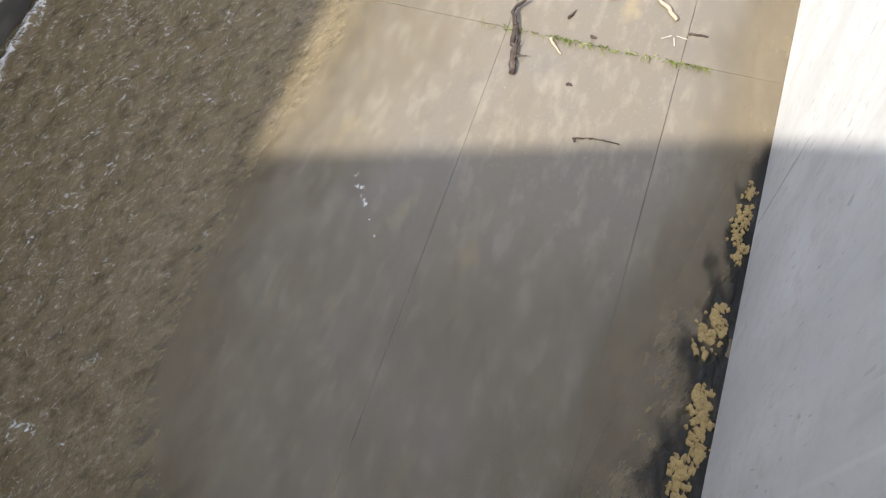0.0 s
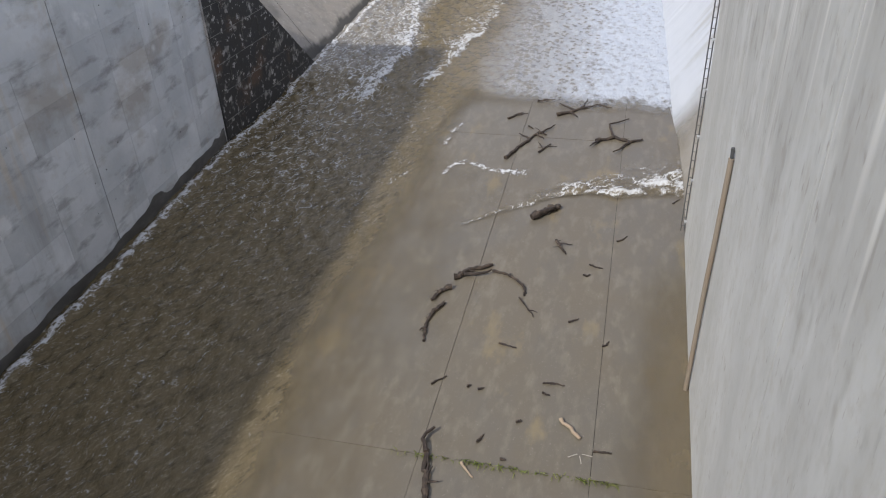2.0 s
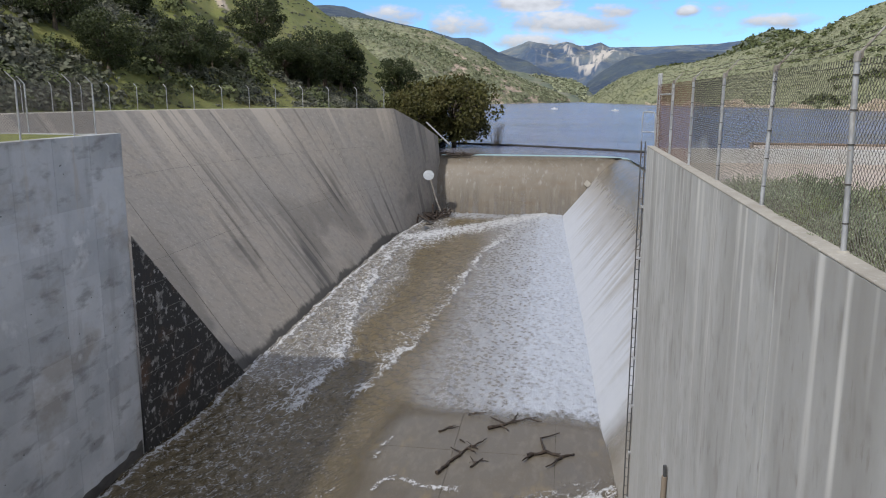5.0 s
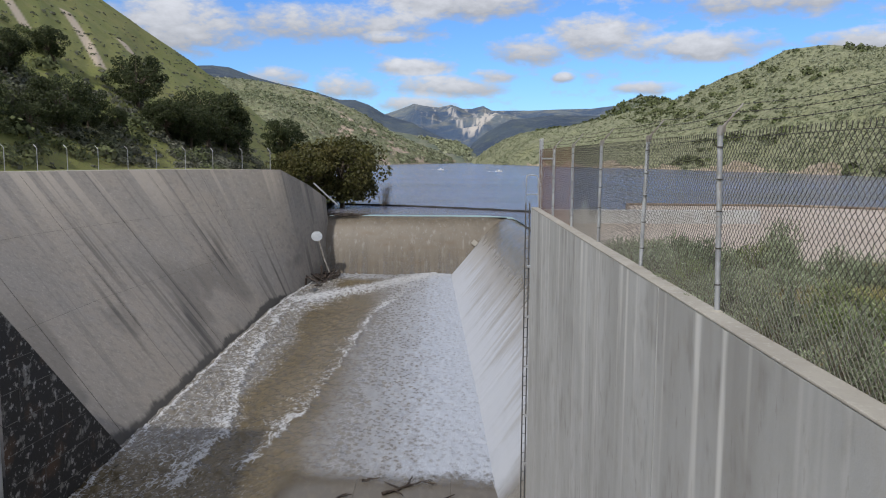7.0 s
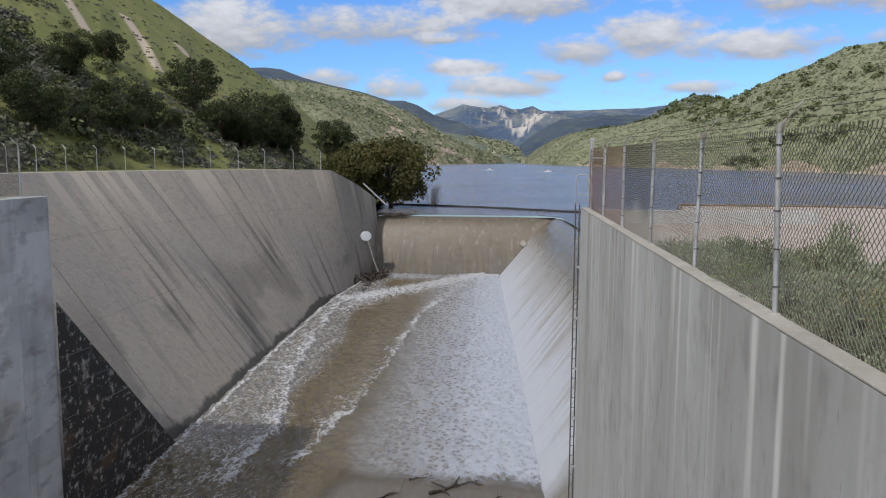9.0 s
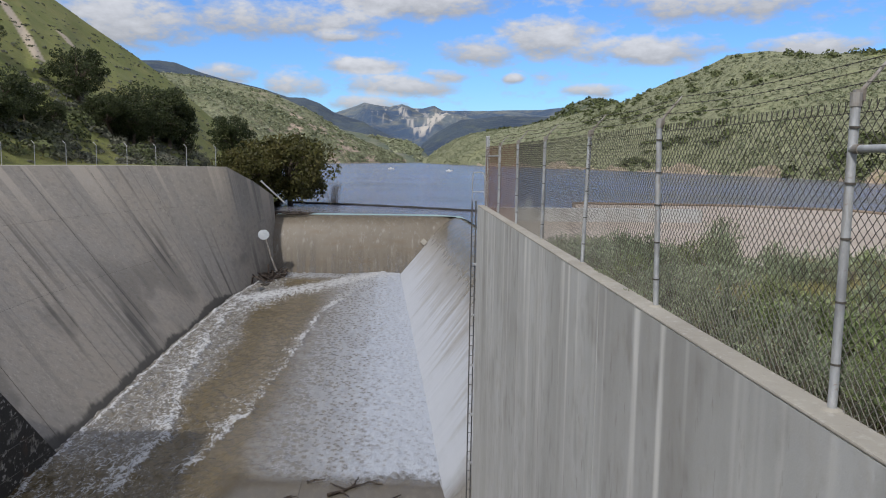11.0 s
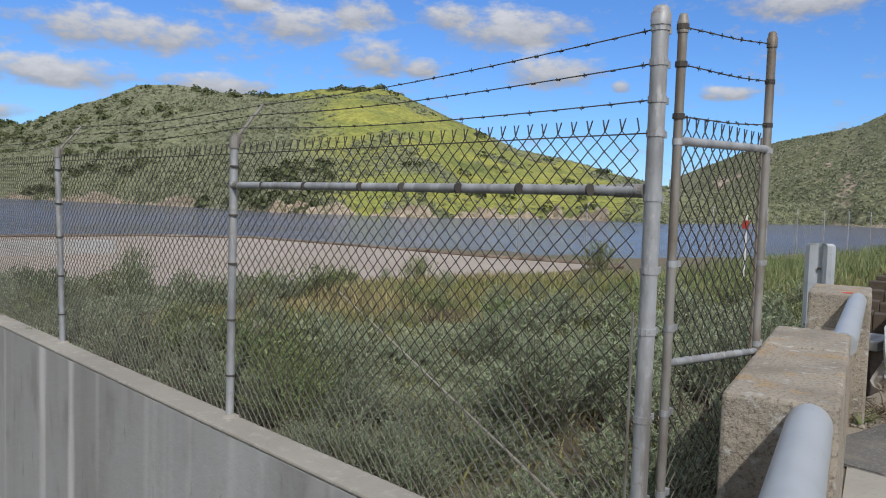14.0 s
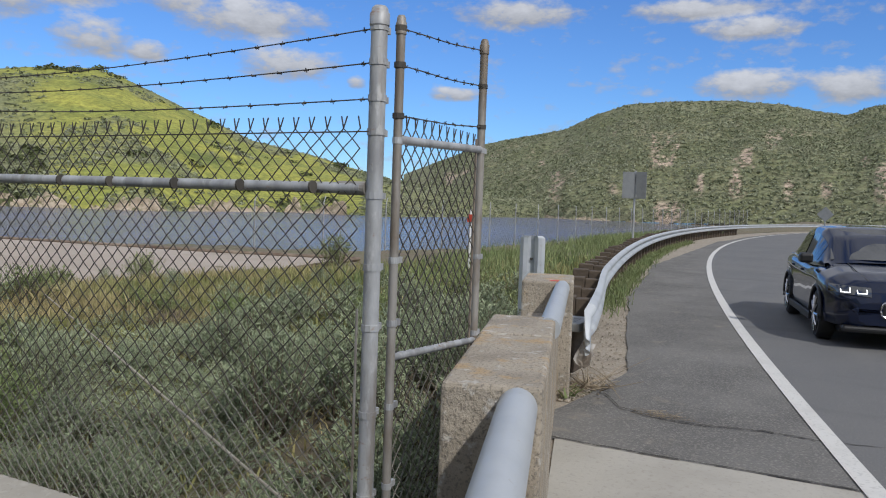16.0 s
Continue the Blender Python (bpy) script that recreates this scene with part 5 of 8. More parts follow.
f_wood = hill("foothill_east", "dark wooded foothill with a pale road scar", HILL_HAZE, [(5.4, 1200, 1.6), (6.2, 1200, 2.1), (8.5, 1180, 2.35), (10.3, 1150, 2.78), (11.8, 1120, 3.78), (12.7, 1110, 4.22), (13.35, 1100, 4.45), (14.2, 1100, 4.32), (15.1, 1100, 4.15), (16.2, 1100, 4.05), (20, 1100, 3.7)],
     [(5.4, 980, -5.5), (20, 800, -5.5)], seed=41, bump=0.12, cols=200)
f_mid = hill("hill_mid_west", "olive scrub-covered hillside with tan cuts", HILL_SCRUB,
     [(-24, 900, 5.2), (-16.3, 900, 5.45), (-13.2, 900, 5.25), (-9.7, 900, 4.55), (-6.5, 900, 3.2), (-4.1, 920, 1.65), (-1.6, 950, 0.62), (0.3, 980, -0.15)],
     [(-24, 420, -5.2), (-12, 520, -5.2), (-4, 760, -5.2), (0.3, 960, -5.2)], seed=11, attr_name="bare",
     attr_of=lambda A, s, x, y: step(fbm(A * 1.4, s * 9, 4, 17), 0.58, 0.66) * (1 - step(s, 0.6, 0.9)) * step(A, -12, -8))
f_east = hill("hill_east", "large green hill, scrubby with bright grass on one shoulder", HILL_GRASS,
     [(1.5, 960, -0.18), (2.66, 950, 0.72), (3.83, 930, 1.40), (5.0, 920, 1.80), (6.6, 900, 2.05), (8.5, 870, 2.3), (10.3, 850, 2.75), (13.3, 800, 3.5), (15.8, 760, 4.1), (18.9, 700, 5.6), (20.6, 680, 6.2), (22.6, 650, 7.2), (25, 620, 7.4), (27.1, 600, 7.1), (29.1, 590, 7.05), (31.5, 580, 7.1), (34.7, 570, 7.7), (38.9, 560, 8.05), (40.4, 555, 7.7), (42.6, 550, 6.8), (44.5, 545, 5.95), (46.9, 540, 5.0), (49.1, 540, 4.0), (53.6, 540, 3.1), (56.1, 540, 2.4), (59.4, 540, 1.55), (65.6, 560, 1.1), (72, 600, 0.9)],
     [(1.5, 930, -5), (6.2, 690, -5), (10, 600, -5), (19, 470, -5), (31.5, 312, -5), (43, 290, -5), (52, 355, -5), (59.5, 320, -5), (66, 400, -5), (72, 500, -5)], cols=300, rws=46, seed=14, bump=0.09,
     attr_of=lambda A, s, x, y: np.clip(1.0 - 0.95 * step(A + 7 * (fbm(x * 0.012, y * 0.012, 4, 33) - 0.5) + 5 * (s - 0.4), 31.5, 37.5) + 0.6 * step(fbm(x * 0.02, y * 0.02, 4, 35), 0.60, 0.68) * step(A, 36, 41) + 0.75 * step(A, 56, 61), 0, 1) * (0.80 + 0.40 * fbm(x * 0.04, y * 0.04, 4, 61)))
f_dark = hill("hill_south_east", "dark green chaparral hill", HILL_SCRUB,
     [(60, 900, 2.0), (65.9, 820, 4.4), (69.6, 760, 5.2), (71.6, 730, 5.6), (73.5, 700, 6.6), (75.9, 680, 7.45), (79.3, 670, 7.65), (82.3, 670, 7.7), (85.9, 670, 7.4), (88.3, 680, 6.85), (90, 690, 6.6), (91.2, 690, 7.1), (95, 680, 7.6), (110, 650, 8), (140, 600, 7)],
     [(60, 640, -5), (72, 450, -5), (80, 420, -4), (87, 400, -3), (100, 330, -1), (140, 260, 0)], cols=420, rws=80, seed=19, bump=0.10, attr_name="bare",
     attr_of=lambda A, s, x, y: np.maximum(step(fbm(A * 0.9, s * 6, 4, 27), 0.64, 0.72) * step(s, 0.03, 0.2) * (1 - step(s, 0.5, 0.8)), (1 - step(np.abs(A - 79.0) + 1.4 * (fbm(A * 2, s * 14, 4, 29) - 0.5), 0.7, 1.1)) * (1 - step(s, 0.07, 0.14))))
hill("hill_south", "low scrubby hills behind the road", HILL_SCRUB, [(135, 600, 7), (180, 500, 8), (230, 450, 9), (290, 300, 12)], [(135, 200, -0.5), (180, 120, -0.5), (230, 120, -0.5), (290, 90, 0)], cols=100, seed=23)
# the near grassy hillside above the bank
TRACKS = [((-29.7, 0.59), (-28.2, 0.41)), ((-25.9, 0.66), (-23.9, 0.36)), ((-22.6, 0.65), (-21.95, 0.58))]


def bare_tracks(A, s, x, y):
    out = 0 * A
    for (a0, s0), (a1, s1) in TRACKS:
        t = np.clip((s - s0) / (s1 - s0), 0, 1)
        out = np.maximum(out, (1 - step(np.abs(A - (a0 + (a1 - a0) * t)), 0.27, 0.40)) * (s > min(s0, s1)) * (s < max(s0, s1)))
    return out


f_left = hill("hill_west", "steep bright-green grassy hillside with bare tracks", HILL_LEFT,
     [(-95, 150, 24), (-60, 165, 22), (-40, 185, 17.5), (-30, 205, 13.4), (-23.7, 215, 10.1), (-21.3, 220, 8.5), (-18.1, 225, 6.4), (-15.9, 228, 4.8), (-12.9, 230, 2.1), (-10.5, 230, 0.6), (-8.6, 228, -1.5)],
     [(-95, 40, 0.3), (-60, 42, 0.3), (-40, 56, 0.4), (-30, 73, 0.45), (-22, 92, 0.4), (-16, 108, -0.5), (-11, 130, -4.6), (-8.6, 160, -5.2)], cols=760, rws=92, seed=29, bump=0.05, attr_name="bare", attr_of=bare_tracks, power=1.05)


def patches(x, y, scale, seed, lo, hi):
    return step(fbm(x * scale, y * scale, 5, seed), lo, hi)


def east_scrub(a, s, x, y):
    meadow = step(a + 7 * (fbm(x * 0.012, y * 0.012, 4, 33) - 0.5) + 5 * (s - 0.4), 31.5, 37.5)
    left = (0.45 + 0.55 * patches(x, y, 0.016, 41, 0.46, 0.62)) * (1 - meadow)
    right = meadow * (0.6 * patches(x, y, 0.02, 35, 0.58, 0.66) * (s < 0.93) + 0.4 * (s > 0.96) + 0.16 * (s < 0.12))
    return np.clip(left + right + 0.40 * (a > 57), 0, 1)


scatter_bushes("scrub", "dark scrub bushes scattered over the east hill", BUSH_FAR, f_east, 19000, 1.2, east_scrub, 5, leaves=13, limit=(1.8, 72))
scatter_bushes("scrub", "dark trees on the hazy foothill", BUSH_FAR, f_low, 1500, 3.2, lambda a, s, x, y: 0.8 * patches(x, y, 0.012, 46, 0.42, 0.58), 16, leaves=10, limit=(-6, 2))
scatter_bushes("scrub", "dark oak woods on the hazy foothill", BUSH_OAK, f_wood, 2200, 3.4, lambda a, s, x, y: 0.9 * patches(x, y, 0.010, 48, 0.40, 0.56), 17, leaves=10, limit=(5.6, 19))
scatter_bushes("scrub", "larger round oaks in the folds of the east hill", BUSH_OAK, f_east, 420, 3.8, lambda a, s, x, y: patches(x, y, 0.011, 43, 0.50, 0.60) * np.where(a < 36, 1.0, 0.05) + 0.9 * ((s > 0.93) & (a > 17) & (a < 41)), 15, leaves=34, limit=(8, 60))
scatter_bushes("scrub", "scrub bushes on the middle hill", BUSH_FAR, f_mid, 5000, 2.3, lambda a, s, x, y: 0.2 + 0.8 * patches(x, y, 0.012, 45, 0.42, 0.58), 6, limit=(-21, 0))
scatter_bushes("scrub", "chaparral bushes on the dark hill", BUSH_FAR, f_dark, 20000, 1.3, lambda a, s, x, y: 0.55 + 0.45 * patches(x, y, 0.014, 47, 0.40, 0.56), 7, leaves=13, limit=(62, 98))
scatter_bushes("scrub", "grey sage bushes on the near hillside", BUSH_SAGE, f_left, 3400, 0.8,
               lambda a, s, x, y: 0.9 * step(0.52 - s - (a + 30) * 0.018 + 0.4 * (fbm(x * 0.05, y * 0.05, 3, 3) - 0.5), 0.0, 0.16) * patches(x, y, 0.07, 57, 0.42, 0.55), 8, leaves=44, limit=(-40, -12))
scatter_bushes("scrub", "dark green brush on the near hillside", BUSH_OAK, f_left, 220, 1.7,
               lambda a, s, x, y: 0.9 * step(0.50 - s - (a + 30) * 0.018 + 0.5 * (fbm(x * 0.05, y * 0.05, 3, 4) - 0.5), 0.0, 0.2) * patches(x, y, 0.05, 49, 0.46, 0.58), 9, leaves=170, limit=(-40, -12))
scatter_bushes("scrub", "low tussocks on the grassy hillside", BUSH_SAGE, f_left, 1500, 0.45, lambda a, s, x, y: 0.5 + 0 * a, 10, leaves=14, flat=0.5, limit=(-34, -11))
shore_band("shore_east", "tan eroded earth shore below the east hill", SHORE, f_east, 5.5, 56, 7.5, 51)
shore_band("shore_mid", "tan eroded earth shore below the middle hill", SHORE, f_mid, -6, 0, 2.0, 53)
shore_band("shore_south_east", "tan eroded earth shore below the dark hill", SHORE, f_dark, 66, 87, 2.6, 55)

# ---- near ground ----
ground = Geo()
ground.quad((-140, -30, 0.02), (LEFT - 0.5, -30, 0.02), (LEFT - 0.5, LEFT_END - 0.5, 0.16), (-140, LEFT_END - 0.5, 0.3))
ground.quad((-140, LEFT_END - 0.5, 0.3), (-33, LEFT_END - 0.5, 0.36), (-34.2, 74, 0.42), (-140, 74, 0.42))
ground.quad((-140, 74, 0.42), (-34, 73.8, 0.42), (-18, 80.5, 0.3), (-60, 120, -0.2))
ground.quad((-60, 120, -0.2), (-18, 80.5, 0.3), (-14.5, 88, -3.6), (-18, 130, -5.2))
tagged(link("ground_west", ground, HILL_LEFT), "grassy ground beside the channel", "ground", kind="structure")

# east side: earth behind the fence, running to the gravel flat and the shore
EX = np.concatenate([np.linspace(FACE + THICK + 0.005, 20, 50), np.linspace(21, 60, 30), np.linspace(64, 260, 30)])
EY = np.linspace(-3, 23.0, 60)
GX, GY = np.meshgrid(EX, EY)


def east_level(x, y):
    x, y = np.asarray(x, float), np.asarray(y, float)
    lumps = (fbm(x * 0.45, y * 0.45, 3, 71) - 0.5) * 0.16 * step(x, 2.8, 4.0) * step(y, 2.2, 3.2)
    z = 0.06 + lumps - 0.30 * step(y, 9.0, 13.5)
    shore = step(y - np.interp(x, [0, 19, 24, 30, 45, 80, 260], [90, 34, 16.5, 14.0, 13.5, 12, 10]), 0, 9)
    return z * (1 - shore) - 5.6 * shore


road_w = lambda x: -0.2 + 0.24 * (np.asarray(x, float) - 6) - 0.0025 * (np.asarray(x, float) - 6) ** 2
GZ = east_level(GX, GY)
verge = GY - (road_w(np.minimum(GX, 90)) + 2.6)
GZ = np.where((verge < 1.2) & (GX > 4.5), -0.06 * step(-verge, -1.2, 0.2) + GZ * step(verge, -0.2, 1.2), GZ)
GZ = np.where((verge < 0) & (GX > 4.5), -0.10, GZ)
GZ = np.where((GX <= 4.5) & (GY < 1.6), -0.25, GZ)
east = link("ground_east", Geo().grid(np.stack([GX, GY, GZ], -1)), DIRT, True)
tagged(east, "brown earth with dry litter between shrubs", "ground", kind="structure")
flat = Geo()
F_ = [(FACE + THICK + 0.01, 23.0), (3.4, 23.4), (6.2, 27.5), (7.2, 32.2), (13.7, 31.9), (17.4, 29.6), (18.6, 23), (19.2, 18), (20.5, 13.2), (13.0, 11.8), (8.4, 11.6), (6.4, 12.2), (4.9, 13.8), (FACE + THICK + 0.01, 15.5)]
cx, cy = 10.5, 21.0
flat.add([(x, y, -0.20) for x, y in F_] + [(cx, cy, -0.17)], [[i, (i + 1) % len(F_), len(F_)] for i in range(len(F_))])
flat.add([(x, y, z) for x, y in F_ for z in (-0.20, -9)], [[2 * i, 2 * i + 1, (2 * i + 3) % (2 * len(F_)), (2 * i + 2) % (2 * len(F_))] for i in range(len(F_))])
tagged(link("gravel_flat", flat, SAND), "bleached tan gravel flat by the lake", "ground", kind="structure")
kerb = Geo()
for (ax, ay), (bx, by) in zip(F_[2:9], F_[3:10]):
    kerb.tube([(ax, ay, -0.17), (bx, by, -0.17)], 0.07, 6)
tagged(link("kerb", kerb, RUST_CURB), "low rust-brown kerb along the gravel flat", "kerb", kind="structure")
south = Geo()
south.quad((-300, -300, -0.6), (300, -300, -0.6), (300, -10.2, -0.35), (-300, -10.2, -0.35))
tagged(link("ground_south", south, DIRT), "earth slope behind the road", "ground", kind="structure")

# ---- bridge and road ----
UX, UY = math.cos(radians(17.3)), math.sin(radians(17.3))


def along(s, off, z):
    """A point s metres along the parapet from x = 0, off metres towards the channel from the rail's axis."""
    return (s * UX - off * UY, 0.055 + s * UY + off * UX, z)


BR = Matrix(((UX, -UY, 0, 0), (UY, UX, 0, 0.055), (0, 0, 1, 0), (0, 0, 0, 1)))
deck = Geo()
deck.box(-40, 3.6, -8.9, 0.10, -0.75, -0.004, BR)
deck.box(-40, 2.3, -7.6, -6.4, -2.2, -0.75, BR)
deck.box(-40, 2.3, -4.6, -3.4, -2.2, -0.75, BR)
deck.box(-40, 2.3, -1.7, -0.5, -2.2, -0.75, BR)
tagged(link("bridge_deck", deck, CONC_DECK), "pale concrete bridge deck edge beside the road", "bridge", kind="structure")
rx_ = np.concatenate([np.linspace(5.45, 40, 400), np.linspace(42, 240, 60)])
road = Geo()
lo = road_w(rx_) - 8.4
hi = road_w(rx_) + 0.02
road.grid(np.stack([np.stack([rx_, lo, np.full_like(rx_, 0.0)], -1), np.stack([rx_, hi, np.full_like(rx_, 0.0)], -1)]))
ro = link("road", road, ASPHALT)
tagged(ro, "grey asphalt road curving away", "road", kind="structure")
sh = Geo()
hi2 = np.interp(rx_, [5.4, 8.2, 11.4, 14.3, 24.3, 60, 240], [2.05, 1.80, 2.65, 3.35, 5.0, 7.0, 0]) 
hi2 = np.where(rx_ > 50, road_w(rx_) + 0.6, hi2)
sh.grid(np.stack([np.stack([rx_, hi, np.full_like(rx_, -0.004)], -1), np.stack([rx_, hi2 + 0.14 * (fbm(rx_ * 0.9, rx_ * 0, 3, 3) - 0.5) * step(rx_, 5.6, 7), np.full_like(rx_, -0.012)], -1)]))
tagged(link("road_shoulder", sh, SHOULDER), "cracked old asphalt shoulder", "road", kind="structure")
gv = Geo()
gv.grid(np.stack([np.stack([rx_, hi2 - 0.12, np.full_like(rx_, -0.03)], -1), np.stack([rx_, road_w(rx_) + 2.7, np.full_like(rx_, -0.05)], -1)]))
tagged(link("gravel_verge", gv, GRAVEL), "gravel strip beside the guardrail", "ground", kind="structure")
ln = Geo()
lx_ = np.concatenate([np.linspace(3.2, 40, 80), np.linspace(42, 160, 50)])
ly_ = road_w(lx_)
ln.grid(np.stack([np.stack([lx_, ly_ - 0.075, np.full_like(lx_, 0.005)], -1), np.stack([lx_, ly_ + 0.075, np.full_like(lx_, 0.005)], -1)]))
tagged(link("road_line", ln, LINE_WHITE), "worn white edge line on the road", "road marking", kind="structure")
near_road = Geo()
near_road.box(-40, 3.3, -8.4, -1.2, -0.003, 0.001, BR)
tagged(link("road_on_bridge", near_road, ASPHALT), "asphalt over the bridge", "road", kind="structure")


# ---- chain-link fences ----
def mesh_wires(a, b, z0, z1, half=0.036, r=0.0021, spikes=0.045):
    """Woven diamond wire between two upright lines at a and b (x, y), from z0 to z1."""
    a, b = np.array(a, float), np.array(b, float)
    length = np.linalg.norm(b - a)
    e = np.append((b - a) / length, 0)
    nrm = np.array([-e[1], e[0], 0])
    n = int(length / half)
    w = length / n
    rows = int(round((z1 - z0) / half))
    zs = z0 + np.arange(rows + 1) * (z1 - z0) / rows
    zs = np.append(zs, z1 + spikes)
    k = np.arange(n)[:, None]
    j = np.arange(len(zs))[None]
    low = (j + k) % 2
    pos = (k + low) * w + 0.0
    pos = pos.astype(float)
    pos[:, -1] = pos[:, -2] + np.where(low[:, -2] == 0, 1, -1) * 0.35 * w
    side = np.where((j % 2) == 0, 1, -1) * r * 0.9
    P = np.append(a, 0)[None, None] + e * pos[..., None] + np.array([0, 0, 1.0]) * zs[None, :, None] + nrm * (side + 0 * k)[..., None]
    ang = np.array([0.785, 2.356, 3.927, 5.498])
    ring = (np.cos(ang)[:, None] * nrm + np.sin(ang)[:, None] * e * 1.35) * r
    V = P[:, :, None, :] + ring
    m = len(zs)
    base = (np.arange(n)[:, None, None] * m + np.arange(m - 1)[None, :, None]) * 4
    q = np.arange(4)[None, None]
    q2 = (q + 1) % 4
    F = np.stack([base + q, base + 4 + q, base + 4 + q2, base + q2], -1).reshape(-1, 4)
    return Geo().add(V.reshape(-1, 3), F)


def barbed(path, sag=0.02, every=0.13, r=0.0026, seed=1):
    rng = np.random.default_rng(seed)
    g = Geo()
    for p, q in zip(path[:-1], path[1:]):
        p, q = np.array(p, float), np.array(q, float)
        t = np.linspace(0, 1, 14)
        line = p + (q - p) * t[:, None]
        line[:, 2] -= sag * 4 * t * (1 - t)
        tw = line + np.array([0, 0, 0.0016]) * np.sin(t * 90)[:, None]
        g.tube(tw, r, 4, False)
        L = np.linalg.norm(q - p)
        e = (q - p) / L
        for s in np.arange(every / 2, L, every):
            f = s / L
            c = p + (q - p) * f - np.array([0, 0, sag * 4 * f * (1 - f)])
            for _ in range(2):
                d = rng.normal(size=3)
                d -= e * d.dot(e) * 0.7
                d /= np.linalg.norm(d)
                g.tube([c - d * 0.011, c + d * 0.011], 0.0018, 3, False)
            g.tube([c - e * 0.010, c + e * 0.010], 0.0042, 5, False)
    return g


def pipe_post(x, y, z0, z1, r, cap=True, lean=(0, 0), seg=14):
    g = Geo()
    g.tube([(x, y, z0), (x + lean[0] * 0.5, y + lean[1] * 0.5, (z0 + z1) / 2), (x + lean[0], y + lean[1], z1)], r, seg)
    if cap:
        X_, Y_ = x + lean[0], y + lean[1]
        g.tube([(X_, Y_, z1 - 0.012), (X_, Y_, z1 + 0.03), (X_, Y_, z1 + 0.034), (X_, Y_, z1 + 0.048), (X_, Y_, z1 + 0.057), (X_, Y_, z1 + 0.060)], [r * 1.20, r * 1.20, r * 1.04, r * 0.98, r * 0.70, r * 0.1], seg)
    return g


def clamp(x, y, z, r):
    g = Geo().tube([(x, y, z - 0.012), (x, y, z + 0.012)], r * 1.10, 12)
    g.box(x + r, x + r + 0.035, y - 0.008, y + 0.008, z - 0.012, z + 0.012)
    return g


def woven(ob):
    """Darkens the upper wire by colour, as it looks against bright sky, in patches."""
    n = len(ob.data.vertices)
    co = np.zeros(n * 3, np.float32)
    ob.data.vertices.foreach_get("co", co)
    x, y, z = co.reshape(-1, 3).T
    attribute(ob, "upper_shade", np.clip(step(z + 0.5 * (fbm((x + y) * 1.3, z * 1.3, 3, 47) - 0.5), 0.50, 0.92), 0, 0.95))


FX = 2.51
fence = thing("chain_link_fence", "galvanised chain-link fence with three barbed wires on the wall top", "fence")
FY = [4.34 + 3.05 * k for k in range(6)]
rnd = random.Random(7)
arm_tips = {}
for k, y in enumerate(FY):
    lean = [(0.01, 0.01), (-0.045, 0.01), (0.05, 0.03), (0.01, 0.0), (0.0, 0.02), (0.01, 0.0)][k]
    p = part("post", pipe_post(FX, y, WALL_TOP + 0.02, 1.93, 0.0255, cap=False, lean=lean), GALV, fence, smooth=True)
    part("post_base", Geo().tube([(FX, y, WALL_TOP + 0.028), (FX, y, WALL_TOP + 0.034), (FX, y, WALL_TOP + 0.045)], [0.065, 0.055, 0.034], 14), CONC_CAP, p)
    tx, ty = FX + lean[0], y + lean[1]
    g = Geo().tube([(tx, ty, 1.91), (tx, ty, 1.985)], 0.031, 12)
    g.tube([(tx, ty, 1.96), (tx + 0.02, ty, 1.985), (tx + 0.21, ty + 0.02, 2.205)], [0.016, 0.013, 0.008], 8)
    g.box(tx - 0.015, tx + 0.045, ty - 0.014, ty + 0.014, 1.94, 2.0)
    part("barb_arm", g, GALV_OLD, p, "outward-leaning barbed-wire arm")
    for z in (0.5, 0.85, 1.2, 1.5, 1.8):
        part("tie_wire", Geo().tube([(tx - lean[0] * (1 - z / 2), y, z - 0.006), (tx - lean[0] * (1 - z / 2), y, z + 0.006)], 0.029, 10), WIRE, p)
    arm_tips[y] = [(tx + 0.205, ty, 2.20), (tx + 0.13, ty, 2.125), (tx + 0.055, ty, 2.04)]
for y, z1, r in ((22.55, 2.20, 0.030), (23.05, 2.20, 0.032), (20.05, 1.90, 0.022)):
    part("post", pipe_post(FX + 0.05, y, WALL_TOP + 0.02, z1, r), GALV, fence, smooth=True)
part("brace_rail", Geo().tube([(FX + 0.05, 20.05, 1.68), (FX + 0.05, 22.55, 1.68)], 0.022, 10), GALV, fence)
# corner post, larger, with its fittings
CPX, CPY = 2.572, 1.459
corner = part("corner_post", pipe_post(CPX, CPY, 0.0, 2.277, 0.030, seg=20), GALV, fence, "stout corner post with a domed cap", smooth=True)
for z in (0.55, 0.86, 1.18, 1.40, 1.66, 1.888, 2.008, 2.137, 2.258):
    part("band", clamp(CPX, CPY, z, 0.0305), GALV, corner)
part("tension_bar", Geo().box(CPX - 0.046, CPX - 0.037, CPY + 0.03, CPY + 0.036, 0.24, 1.25), GALV_OLD, corner)
g = Geo().tube([(FX, 4.34, 1.685), (CPX - 0.01, CPY + 0.05, 1.685)], 0.0215, 14)
rail = part("top_rail", g, GALV, fence, "brace rail between the posts", smooth=True)
part("rail_end", Geo().tube([(CPX - 0.006, CPY + 0.15, 1.685), (CPX - 0.004, CPY + 0.03, 1.685)], 0.026, 14), GALV_OLD, rail)
part("rail_end", Geo().tube([(FX, 4.26, 1.685), (FX, 4.31, 1.685)], 0.026, 14), GALV_OLD, rail)
for s in (0.12, 0.27, 0.44, 0.55, 0.68, 0.80, 0.92):
    yy = 4.34 + (CPY - 4.34) * s
    part("tie_wire", Geo().tube([(FX + 0.002, yy - 0.004, 1.685), (FX + 0.002, yy + 0.004, 1.685)], 0.0245, 10), WIRE, rail)
panel_y = [CPY + 0.05] + FY + [22.55, 23.05]
